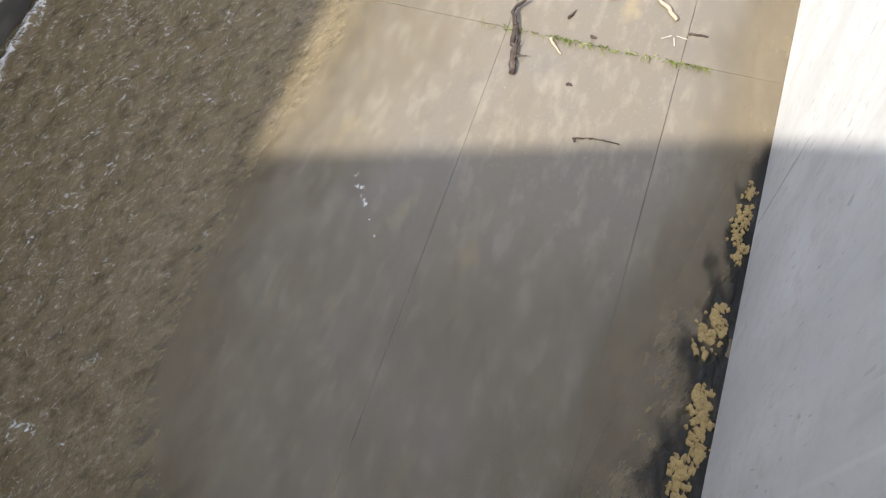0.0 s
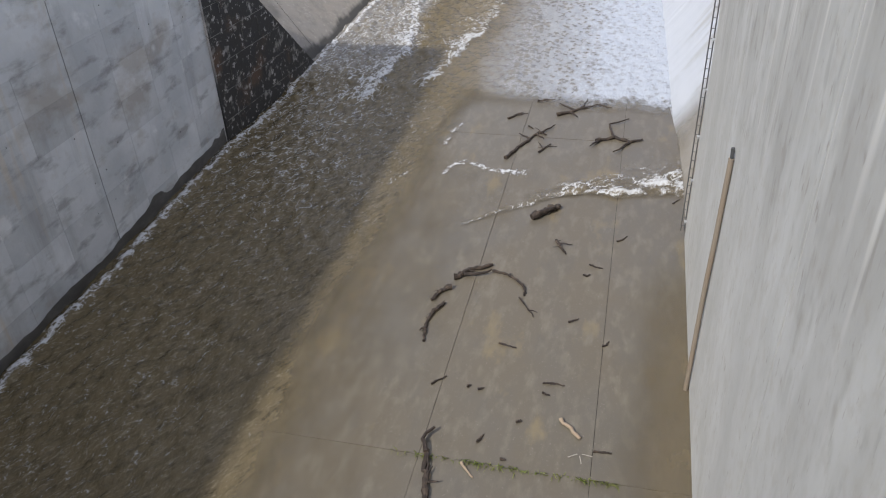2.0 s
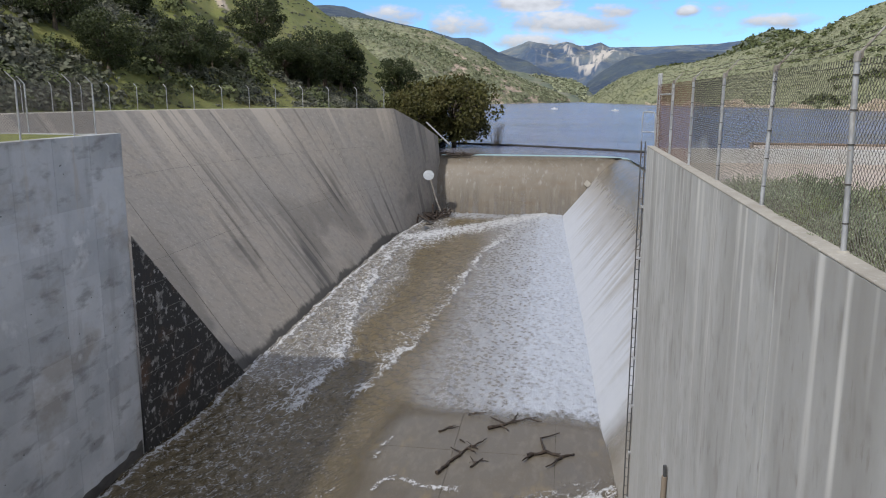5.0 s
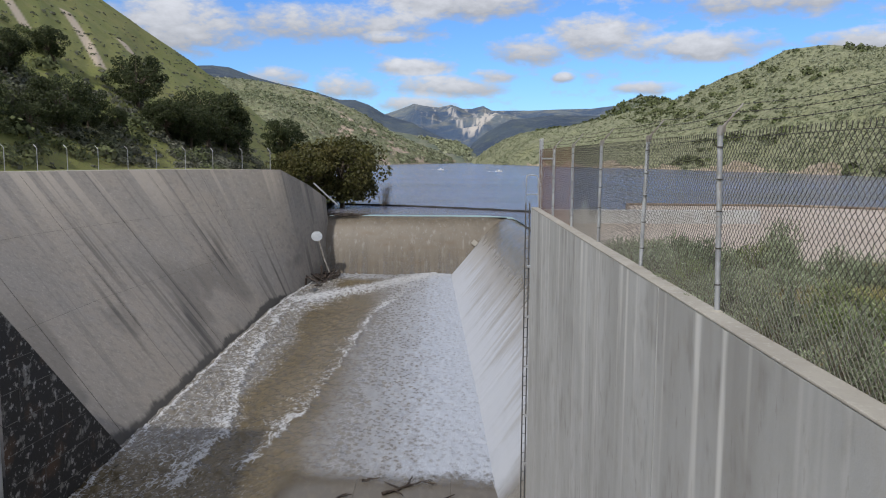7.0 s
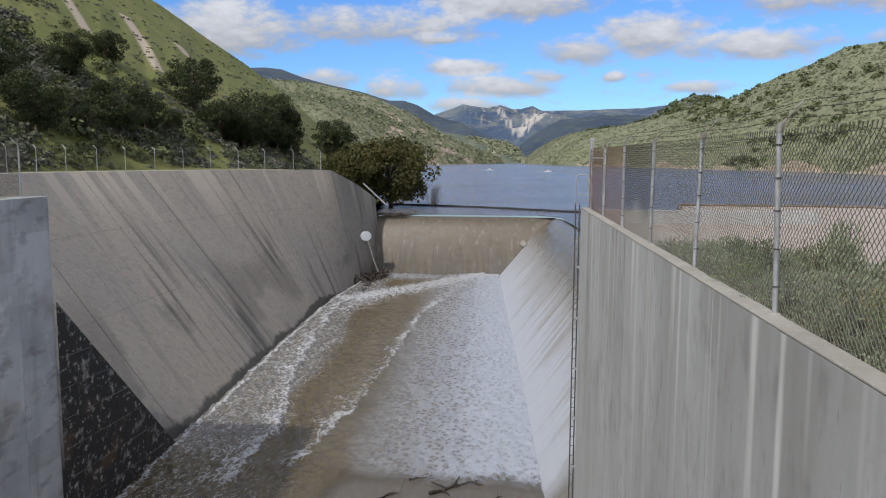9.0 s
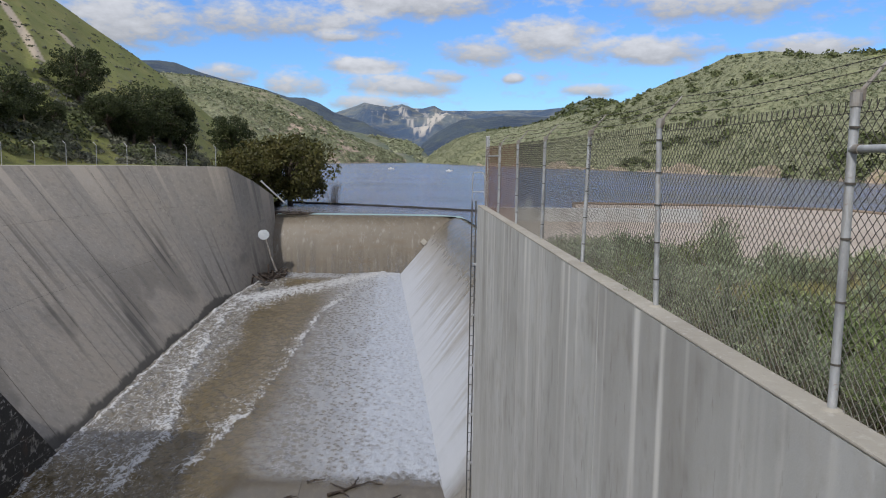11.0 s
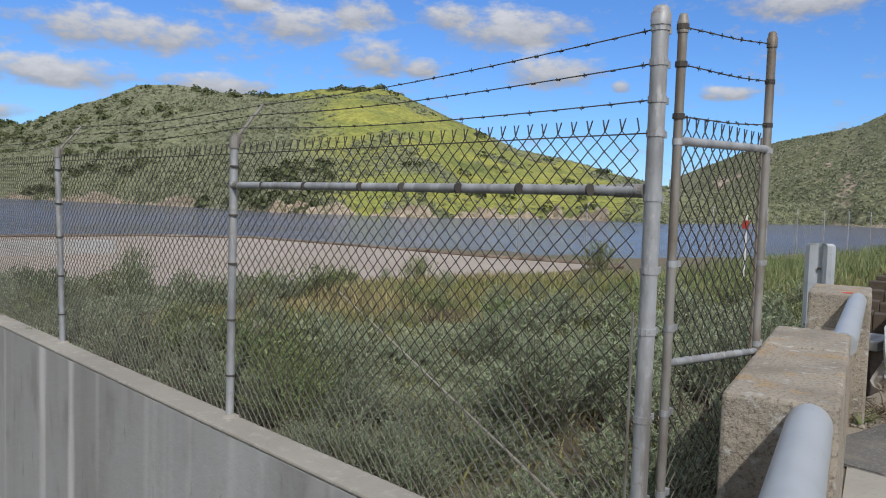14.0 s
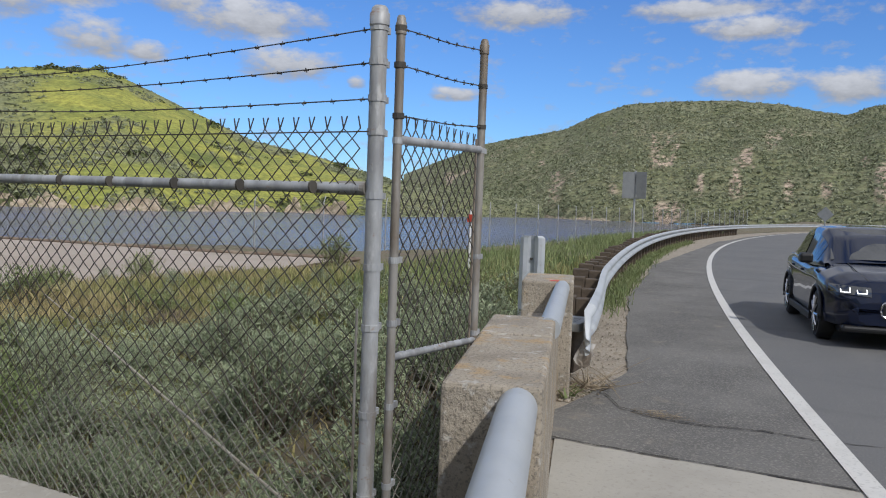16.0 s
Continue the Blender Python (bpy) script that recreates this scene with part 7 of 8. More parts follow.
part("twigs", g, LEAF_DRY, bare)


# ---- shrubs behind the fence ----
def shrub_mesh(name, seed, h, r, stems, leaves, leaf, mat, wide=0.12):
    rng = np.random.default_rng(seed)
    a = rng.uniform(0, 2 * math.pi, stems)
    out = r * rng.uniform(0.0, 1.0, stems) ** 0.7
    hh = h * rng.uniform(0.55, 1.0, stems) * (1 - 0.35 * (out / r) ** 2)
    base = np.stack([np.cos(a) * out * 0.35, np.sin(a) * out * 0.35, np.full(stems, -0.06)], -1)
    tip = np.stack([np.cos(a) * out, np.sin(a) * out, hh], -1) + rng.normal(0, 0.03, (stems, 3))
    g = Geo()
    t = rng.uniform(0.08, 1.0, (stems, leaves)) ** 0.75
    p = base[:, None] + (tip - base)[:, None] * t[..., None]
    p[..., 2] += 0.10 * h * np.sin(t * math.pi)
    up = (tip - base)[:, None] / np.linalg.norm(tip - base, axis=1)[:, None, None]
    d = rng.normal(size=(stems, leaves, 3)) * 0.55 + up * 1.0
    d /= np.linalg.norm(d, axis=-1)[..., None]
    w = np.cross(d, rng.normal(size=d.shape))
    w /= np.linalg.norm(w, axis=-1)[..., None] + 1e-9
    s = (leaf * rng.uniform(0.6, 1.4, (stems, leaves)))[..., None]
    V = np.stack([p, p + d * s * 0.5 + w * s * wide, p + d * s, p + d * s * 0.5 - w * s * wide], 2).reshape(-1, 3)
    g.add(V, np.arange(len(V)).reshape(-1, 4))
    wood = Geo()
    for k in range(0, stems, 2):
        wood.tube([base[k], (base[k] + tip[k]) / 2 + (0, 0, 0.06 * h), tip[k]], [0.005, 0.004, 0.0015], 3, False)
    me, wd = g.mesh("leaves"), wood.mesh("woody_base")
    me.materials.append(mat)
    wd.materials.append(TWIG)
    return me, wd


def shrub(label, meshes, m, group):
    ob = thing("shrub", label, "shrub", group, at=m)
    part("leaves", meshes[0], None, ob)
    part("woody_base", meshes[1], None, ob)
    return ob


SORTS = [("grey-green sagebrush shrub on dry earth", 1, 0.62, 0.42, 1.0, LEAF_SHRUB), ("upright grey-green shrub with narrow leaves", 2, 0.80, 0.34, 1.0, LEAF_SHRUB),
         ("fresh green leafy weed clump", 3, 0.55, 0.38, 1.15, LEAF_GREEN), ("low spreading grey shrub", 4, 0.36, 0.55, 0.9, LEAF_SHRUB),
         ("dry brown twiggy shrub", 5, 0.42, 0.36, 0.7, LEAF_DRY), ("feathery green shrub behind the fence", 6, 0.70, 0.45, 0.95, LEAF_GREEN)]
# fine-leaved shrubs for the strip along the fence, coarser ones beyond
FINE = [(q[0], shrub_mesh("shrub", q[1], q[2], q[3], 125, 40 if q[5] is not LEAF_DRY else 16, 0.036 * q[4], q[5], 0.13)) for q in SORTS]
KINDS = [(q[0], shrub_mesh("shrub", q[1] + 10, q[2], q[3], 105, 13 if q[5] is not LEAF_DRY else 7, 0.062 * q[4], q[5], 0.12)) for q in SORTS]
rng = np.random.default_rng(77)
made = 0
for y in np.arange(1.75, 12.6, 0.56):
    for x in np.arange(3.12, 11.5, 0.56):
        px, py = x + rng.uniform(-0.26, 0.26), y + rng.uniform(-0.26, 0.26)
        dens = 1.12 - 0.58 * float(step(py + 0.35 * px, 7.5, 11.5)) - 0.20 * float(step(px, 8, 11)) + 0.7 * float(fbm(px * 0.5, py * 0.5, 3, 81) - 0.5)
        if px > 4.6 and py < float(road_w(px)) + 2.7:
            continue
        if px < 3.9 and py < 1.75 or rng.uniform() > dens or made >= 270:
            continue
        off_cable = abs((px - 2.77) * 0.861 - (py - 2.1) * 0.508)
        u = rng.uniform()
        gr_ = float(fbm(px * 0.6 + 7, py * 0.6, 2, 83))
        k = 4 if u < 0.08 + 0.30 * float(step(py + 0.35 * px, 7.5, 11.0)) else (2 if gr_ > 0.60 and u < 0.4 else (5 if gr_ > 0.54 and u < 0.55 else (0 if u < 0.45 else (1 if u < 0.75 else 3))))
        if off_cable < 0.45:
            k = 3
        label, me = (FINE if py < 5.2 and px < 6.8 else KINDS)[k]
        sc = rng.uniform(0.7, 1.1) * (1.0 - 0.5 * float(step(py + 0.3 * px, 7.0, 11.0))) * (0.72 if off_cable < 0.45 else 1.0) * (0.7 if px < 3.3 else 1.0)
        at_m = Matrix.Translation((px, py, float(east_level(px, py)) - 0.01)) @ Matrix.Rotation(rng.uniform(0, 6.28), 4, "Z") @ Matrix.Diagonal((sc * 1.25, sc * 1.25, sc * rng.uniform(0.8, 1.1), 1))
        shrub(label, me, at_m, "shrubs behind the fence")
        made += 1
for py in np.arange(1.95, 9.4, 0.43):
    qx, qy = 2.80 + rng.uniform(0.0, 0.14), py + rng.uniform(-0.12, 0.12)
    k = int(rng.choice([0, 1, 3, 3, 5]))
    sc = rng.uniform(0.5, 0.78)
    shrub(SORTS[k][0] + " against the wall", (FINE if py < 5.2 else KINDS)[k][1], Matrix.Translation((qx, qy, float(east_level(qx, qy)) - 0.01)) @ Matrix.Rotation(rng.uniform(0, 6.28), 4, "Z") @ Matrix.Scale(sc, 4), "shrubs behind the fence")
for py in np.arange(9.4, 15.0, 0.5):
    for px in np.arange(2.92, 3.3 + 0.62 * (15.0 - py), 0.52):
        qx, qy = px + rng.uniform(-0.05, 0.22), py + rng.uniform(-0.22, 0.22)
        k = int(rng.choice([0, 0, 1, 3, 3, 4, 5]))
        sc = rng.uniform(0.6, 1.0)
        shrub(SORTS[k][0] + " along the fence", KINDS[k][1], Matrix.Translation((qx, qy, float(east_level(qx, qy)) - 0.02)) @ Matrix.Rotation(rng.uniform(0, 6.28), 4, "Z") @ Matrix.Diagonal((sc * 1.2, sc * 1.2, sc, 1)), "shrubs by the gravel flat")
for px, py, sc, k in ((5.55, 13.2, 1.15, 1), (5.1, 12.6, 0.75, 0), (4.2, 14.0, 0.75, 0), (3.4, 14.6, 0.75, 0), (17.5, 12.0, 1.4, 5), (7.6, 12.4, 0.9, 2), (9.2, 12.2, 1.0, 2), (11.2, 12.2, 1.0, 5)):
    shrub(KINDS[k][0] + " beside the gravel flat", KINDS[k][1], Matrix.Translation((px, py, -0.2)) @ Matrix.Rotation(px * 3, 4, "Z") @ Matrix.Scale(sc, 4), "shrubs by the gravel flat")
# leaf litter and grass too fine to count
def blades(name, label, mat, count, area, height, seed, lean=0.5, width=0.006):
    rng = np.random.default_rng(seed)
    P = []
    while len(P) < count:
        x, y = rng.uniform(area[0], area[1]), rng.uniform(area[2], area[3])
        keep = area[4](x, y)
        if rng.uniform() < keep:
            P.append((x, y, float(east_level(x, y)) if area[5] is None else area[5]))
    P = np.array(P)
    n = len(P)
    h = height * rng.uniform(0.5, 1.3, (n, 1))
    d = np.concatenate([rng.normal(0, lean, (n, 2)) * h, h], 1)
    a = rng.uniform(0, 6.28, n)
    w = np.stack([np.cos(a), np.sin(a), 0 * a], -1) * width * rng.uniform(0.7, 1.5, (n, 1))
    mid = P + d * np.array([0.35, 0.35, 0.6])
    V = np.stack([P - w, P + w, mid + w * 0.8, P + d, mid - w * 0.8], 1).reshape(-1, 3)
    i = np.arange(n)[:, None] * 5
    g = Geo()
    g.v.append(V)
    g.f += [np.hstack([i, i + 1, i + 2, i + 4]), np.hstack([i + 4, i + 2, i + 3])]
    g.n = len(V)
    return tagged(link(name, g, mat), label, "grass", kind="stuff")


blades("grass", "dry and green grass between the shrubs", GRASS_BLADE, 38000, (2.85, 14, 1.75, 11.6, lambda x, y: (0.25 + 0.75 * float(step(y, 4, 9))) * (0 if x > 4.6 and y < float(road_w(x)) + 2.75 else 1), None), 0.15, 3)
blades("grass", "tall green grass beyond the guardrail", LEAF_GREEN, 11000, (10.5, 62, 2.5, 16, lambda x, y: 0 if y < float(road_w(x)) + 2.3 or y > float(road_w(x)) + 6.5 else (0.35 + 0.65 * float(step(fbm(x * 0.2, y * 0.3, 2, 5), 0.4, 0.6))) * min(1, 14 / x + 0.25), None), 0.42, 4, 0.25, 0.011)
blades("grass", "yellowing grass beyond the guardrail", GRASS_BLADE, 16000, (6.5, 62, 2.5, 16, lambda x, y: 0 if y < float(road_w(x)) + 2.3 or x * 0.5 + y > 17 + 0.25 * max(0, x - 20) else min(1, 14 / x + 0.25), None), 0.26, 6, 0.25, 0.011)
blades("grass", "ragged green grass along the foot of the guardrail", LEAF_GREEN, 5200, (8.5, 45, 1.5, 7.5, lambda x, y: float(np.exp(-((y - float(road_w(x)) - 1.95) / 0.20) ** 2)) * min(1, 12 / x + 0.2) * float(step(x, 11.5, 15.5)), -0.05), 0.17, 7, 0.5, 0.008)

# ---- driftwood and debris on the channel bed ----
def lay(x, y, up=0.0):
    return (x, y, float(bed(y)) + 0.02 + up)


def driftwood(name, label, pts, r0, r1, mat=WOOD_WET, branches=(), seg=8, seed=1, category="driftwood"):
    """A bent, tapered, knotted stem lying along pts, with side branches as parts."""
    rng = np.random.default_rng(seed)
    ob = thing(name, label, category, "driftwood on the channel bed")
    P = np.array([lay(*p) for p in pts])
    t = np.linspace(0, len(P) - 1, 6 * (len(P) - 1) + 1)
    Q = np.stack([np.interp(t, range(len(P)), P[:, k]) for k in range(3)], -1)
    rr = np.linspace(r0, r1, len(Q)) * rng.uniform(0.62, 1.05, len(Q)) * 0.85
    Q[:, :2] += rng.normal(0, r0 * 0.22, (len(Q), 2))
    Q[:, 2] += rr * 0.8
    part("stem", Geo().tube(Q, rr, seg), mat, ob)
    span = np.linalg.norm(P[-1] - P[0])
    for _ in range(3 if name in ("log", "branch") and r0 < 0.15 else 0):
        k = rng.integers(2, len(Q) - 1)
        tip = Q[k] + np.array([*rng.normal(0, 0.22, 2), abs(rng.normal(0, 0.05))]) * min(1.2, span)
        part("twig", Geo().tube([Q[k], (Q[k] + tip) / 2 + rng.normal(0, 0.02, 3), tip], [r1 * 0.45, r1 * 0.3, 0.006], 5), mat, ob)
    for b in branches:
        B = np.array([lay(*p) for p in b])
        B[:, 2] += r1 + np.linspace(0, 0.05, len(B))
        B2 = np.stack([np.interp(np.linspace(0, len(B) - 1, 7), range(len(B)), B[:, k]) for k in range(3)], -1)
        B2[:, :2] += rng.normal(0, 0.02, (7, 2))
        part("branch", Geo().tube(B2, np.linspace(r0 * 0.5, r1 * 0.4, 7), 6), mat, ob)
    return ob


driftwood("log", "split dark log lying across a bed joint", [(-3.66, 11.35), (-3.85, 12.1), (-4.02, 12.85)], 0.12, 0.10, branches=([(-3.98, 12.7), (-4.15, 13.1), (-3.95, 13.5)],), seed=2)
driftwood("log", "pale strip of split wood on the dark log", [(-3.74, 11.9), (-3.92, 12.65)], 0.045, 0.03, WOOD_PALE, seed=3)
driftwood("log", "long dark branch at the head of a ring of driftwood", [(-4.85, 19.85), (-4.4, 20.3), (-3.72, 20.75)], 0.13, 0.07, branches=([(-4.6, 20.0), (-4.2, 20.05), (-3.7, 20.3)],), seed=4)
driftwood("log", "short curved dark branch", [(-4.85, 19.3), (-5.15, 19.05), (-5.28, 18.6)], 0.12, 0.07, seed=5)
driftwood("log", "bent dark branch at the foot of the ring", [(-4.92, 18.5), (-5.15, 17.9), (-5.2, 17.35), (-5.08, 16.75)], 0.09, 0.05, branches=([(-5.2, 17.3), (-5.3, 17.1)],), seed=6)
driftwood("log", "thin arched dark branch", [(-3.7, 20.42), (-3.2, 20.3), (-2.85, 20.05), (-2.55, 19.7), (-2.5, 19.3)], 0.06, 0.05, seed=7)
driftwood("stick", "short dark wet stick on the bed", [(-2.66, 19.2), (-2.4, 18.85), (-2.1, 18.4)], 0.04, 0.02, branches=([(-2.3, 18.65), (-2.0, 18.55)],), seed=8)
driftwood("plank", "pale broken plank end", [(-0.86, 14.45), (-0.34, 13.9)], 0.07, 0.05, WOOD_PALE, seed=9)
driftwood("chip", "white chip of wood", [(-3.08, 12.6), (-2.72, 12.24)], 0.055, 0.03, WOOD_PALE, seed=10)
driftwood("stick", "thin dark stick with a pale tip", [(-1.86, 10.02), (-1.4, 10.15), (-0.82, 10.15)], 0.035, 0.02, branches=([(-1.8, 10.0), (-1.75, 9.9)],), seed=11)
driftwood("log", "thick reddish-brown broken log", [(-2.88, 23.7), (-2.4, 24.15), (-1.97, 24.56)], 0.19, 0.16, WOOD_WET, branches=([(-2.7, 23.8), (-2.2, 24.2)],), seg=10, seed=12)
driftwood("log", "forked pale and dark branch", [(-1.88, 22.45), (-1.7, 22.1), (-1.48, 21.75)], 0.06, 0.04, WOOD_WET, branches=([(-1.8, 22.3), (-1.5, 22.25), (-1.3, 22.2)],), seed=13)
driftwood("branch", "long dark branch caught at the edge of the sheet", [(-4.0, 33.4), (-3.2, 33.6), (-2.24, 34.45)], 0.10, 0.05, branches=([(-2.6, 34.1), (-2.3, 34.9)],), seed=14)
driftwood("branch", "tangled dark branch with many forks", [(-2.9, 32.1), (-1.9, 32.9), (-0.6, 33.7)], 0.11, 0.05, branches=([(-2.4, 32.5), (-2.0, 31.9)], [(-1.9, 32.9), (-1.7, 33.8)], [(-2.2, 32.6), (-2.9, 33.2)], [(-1.2, 33.3), (-0.6, 33.0)]), seed=15)
driftwood("branch", "short dark wet branch on the bed", [(-5.0, 31.5), (-4.7, 31.9), (-4.5, 32.2)], 0.07, 0.04, branches=([(-4.8, 31.8), (-4.2, 32.0)],), seed=16)
driftwood("branch", "arched dark branch with twigs", [(-4.55, 27.9), (-3.95, 29.3), (-3.5, 30.4), (-3.15, 30.2)], 0.10, 0.05, branches=([(-3.8, 29.7), (-4.3, 30.0)], [(-3.4, 30.3), (-2.9, 31.0)], [(-3.6, 30.2), (-3.2, 29.7)]), seed=17)
driftwood("branch", "tangle of dark twigs", [(-3.28, 28.6), (-3.1, 29.0), (-2.9, 29.4)], 0.06, 0.03, branches=([(-3.1, 28.9), (-3.4, 29.4)], [(-3.0, 29.2), (-2.6, 29.1)]), seed=18)
driftwood("branch", "large dark forked branch beside the white water", [(-1.1, 29.9), (-0.3, 30.3), (0.3, 30.0), (0.78, 30.25)], 0.11, 0.06, branches=([(0.3, 30.0), (0.0, 29.4), (-0.35, 28.85)], [(-0.9, 30.0), (-1.3, 29.3)], [(-0.4, 30.3), (-0.6, 31.4), (0.2, 32.0)]), seed=19)
rng = np.random.default_rng(5)
for i, (x, y, l) in enumerate(((-4.27, 15.26, 0.5), (-2.65, 16.97, 0.55), (-1.18, 15.67, 0.6), (-2.78, 13.47, 0.3), (0.26, 13.57, 0.45), (0.09, 17.51, 0.3), (-3.07, 15.17, 0.16), (-1.34, 15.28, 0.2), (-1.1, 26.08, 0.4), (2.1, 25.6, 0.4), (-0.9, 18.4, 0.35), (-2.1, 12.9, 0.12), (-3.4, 15.2, 0.12), (-1.9, 14.2, 0.14), (-0.45, 21.2, 0.45), (-0.7, 20.7, 0.2), (-3.9, 30.8, 0.3), (0.3, 22.9, 0.5), (-2.3, 11.4, 0.13))):
    a = rng.uniform(-0.8, 1.2)
    driftwood("twig", "small dark scrap of wood", [(x - math.cos(a) * l / 2, y - math.sin(a) * l / 2), (x + rng.normal(0, 0.03), y + rng.normal(0, 0.03)), (x + math.cos(a) * l / 2, y + math.sin(a) * l / 2)], 0.045 if l > 0.3 else 0.05, 0.025, seed=30 + i)
heap = thing("debris_heap", "dark wet heap of sticks and stones by the weir", "debris")
rng = np.random.default_rng(15)
for _ in range(46):
    c = np.array([-13.5 + rng.normal(0, 0.7), 80.5 + rng.normal(0, 1.8), -11.0 + abs(rng.normal(0, 0.25))])
    d = rng.normal(size=3) * np.array([0.7, 0.7, 0.35])
    part("stick", Geo().tube([c - d, c + d * 0.2 + rng.normal(0, 0.1, 3), c + d], [0.12, 0.09, 0.04], 5), WOOD_WET, heap)
Vc, Fc = clump_verts(None)
for _ in range(14):
    k = rng.uniform(0.25, 0.6)
    part("stone", Geo().add(Vc * k * (1 + rng.uniform(-0.2, 0.2, (len(Vc), 1))) + np.array([-13.9 + rng.normal(0, 0.5), 78.5 + rng.normal(0, 2.5), -11.2]), Fc), STEEL_DARK, heap)
crest = thing("crest_debris", "dark sticks stranded on the weir crest", "debris")
for _ in range(26):
    x = rng.uniform(-15.5, -10.2)
    c = np.array([x, 86.6 + rng.normal(0, 0.4), -4.66])
    d = rng.normal(size=3) * np.array([0.8, 0.3, 0.15])
    part("stick", Geo().tube([c - d, c + rng.normal(0, 0.1, 3), c + d], [0.08, 0.10, 0.03], 5), WOOD_WET, crest)

# weeds in the cross joint, algae by the wall
g = Geo()
rng = np.random.default_rng(16)
for _ in range(520):
    x = -4.9 + 5.6 * rng.uniform() ** 0.9
    if rng.uniform() > 0.35 + 0.65 * float(fbm(x * 1.5, 0.3, 3, 9) > 0.45):
        continue
    y = 12.68 + rng.normal(0, 0.03)
    h = rng.uniform(0.05, 0.22)
    a = rng.uniform(0, 6.28)
    p = np.array(lay(x, y))
    q = p + np.array([rng.normal(0, 0.05), -abs(rng.normal(0.08, 0.07)), h * 0.6])
    w = np.array([math.cos(a), math.sin(a), 0]) * 0.012
    g.quad(p - w, p + w, q + w * 0.5, q - w * 0.5)
tagged(link("joint_weeds", g, MOSS), "yellow-green weeds growing in the bed joint", "weeds", kind="stuff")
ay = np.linspace(2.0, 11.5, 150)
ax = np.linspace(0, 1, 40)
AY, AX = np.meshgrid(ay, ax)
edge = np.interp(AY, [2, 3.5, 4.8, 6.5, 8, 10.2, 11.5], [0.2, 0.3, 0.6, 0.9, 1.2, 1.7, 2.2])
PXa = edge + (FACE - edge) * AX + 0.0
alg = np.stack([PXa, AY, bed(AY) + 0.03 + 0.03 * fbm(PXa * 6, AY * 3, 3, 91)], -1)
algae = link("wet_algae", Geo().grid(alg), WATER_FLOW, True)
dark_mask = np.clip(AX * 1.5 - 0.45 + 1.5 * (fbm(PXa * 4.0 + AY * 1.2, AY * 1.6 - PXa, 4, 93) - 0.5), 0, 1) * step(11.6 - AY, 0, 1.5)
attribute(algae, "cover", dark_mask)
attribute(algae, "deep", np.full(AX.shape, 1.0))
attribute(algae, "foam", np.zeros(AX.shape))
algae.data.materials.clear()
algae.data.materials.append(WATER_BLACK)
tagged(algae, "black wet algae film at the foot of the wall", "algae", kind="structure")
g = Geo()
FLAKE = np.linspace(0, 2 * math.pi, 11)[:-1]
for i, (x, y, s) in enumerate(((2.12, 9.7, 0.16), (2.1, 9.2, 0.2), (2.02, 8.7, 0.17), (2.1, 8.3, 0.2), (1.85, 6.35, 0.30), (2.05, 6.6, 0.22), (1.95, 5.0, 0.24), (2.08, 4.7, 0.26), (2.0, 4.3, 0.2), (1.9, 3.5, 0.3), (2.1, 3.9, 0.22), (2.0, 3.1, 0.25))):
    rng = np.random.default_rng(100 + i)
    for _ in range(34):
        k = s * rng.uniform(0.08, 0.34)
        c = np.array(lay(x + rng.normal(0, s * 0.38), y + rng.normal(0, s * 0.75), 0.03 + rng.uniform(0, 0.02)))
        rad = k * rng.uniform(0.5, 1.25, 10)
        rim = np.stack([np.cos(FLAKE) * rad, np.sin(FLAKE) * rad * 1.3, np.zeros(10)], -1)
        g.add(np.vstack([c + rim, c + rim * 0.8 + (0, 0, 0.02), [c + (0, 0, 0.03)]]), [[n, (n + 1) % 10, 10 + (n + 1) % 10, 10 + n] for n in range(10)])
        g.add(np.vstack([c + rim * 0.8 + (0, 0, 0.02), [c + (0, 0, 0.03)]]), [[n, (n + 1) % 10, 10] for n in range(10)])
tagged(link("algae_crust", g, ALGAE), "tan crust of dried algae at the wall foot", "algae", kind="stuff")
for i, (x, y) in enumerate(((-0.45, 13.35), (-0.25, 13.25), (-0.1, 13.42))):
    tagged(link("paint_mark", Geo().box(-0.13, 0.13, -0.011, 0.011, 0, 0.004, Matrix.Translation(lay(x, y, 0.004)) @ Matrix.Rotation(0.6 + i * 1.2, 4, "Z")), CONC_CAP), "faded pale chalk stroke on the bed", "mark", "chalk strokes")

# boats far out on the lake
for x, y in ((-5.8, 423), (23, 381)):
    boat = thing("motorboat", "small white motorboat far out on the lake", "boat", "boats on the lake", at=Matrix.Translation((x, y, LAKE)) @ Matrix.Scale(0.62, 4))
    hull = np.array([[(s * 2.6, w * b * (1 - max(0, s) ** 2 * 0.9), z) for w, z in ((-1, 0.75), (-0.8, 0.0), (0, -0.2), (0.8, 0.0), (1, 0.75))] for s, b in ((-1, 0.95), (-0.4, 1.0), (0.3, 0.9), (1.0, 0.9))])
    part("hull", Geo().grid(hull), WHITE_PAINT, boat)
    part("cabin", Geo().box(-0.8, 0.6, -0.6, 0.6, 0.6, 1.5, None, 0.12), WHITE_PAINT, boat)
    part("wake", Geo().add([(-2.4, -0.6, 0.03), (-2.4, 0.6, 0.03), (-9, 1.6, 0.03), (-9, -1.6, 0.03)], [[0, 1, 2, 3]]), WHITE_PAINT, boat, "white wake")

# stay cable from the corner post across shrubs, placed to fit the camera's view
cable = thing("stay_cable", "thin rusty steel cable stretched over the shrubs", "cable")
part("cable", Geo().tube([(2.62, 1.80, 0.40), (2.77, 2.1, 0.415), (4.0, 4.5, 0.51), (5.25, 6.95, 0.60), (5.75, 7.9, 0.05)], 0.007, 6), ROPE, cable)


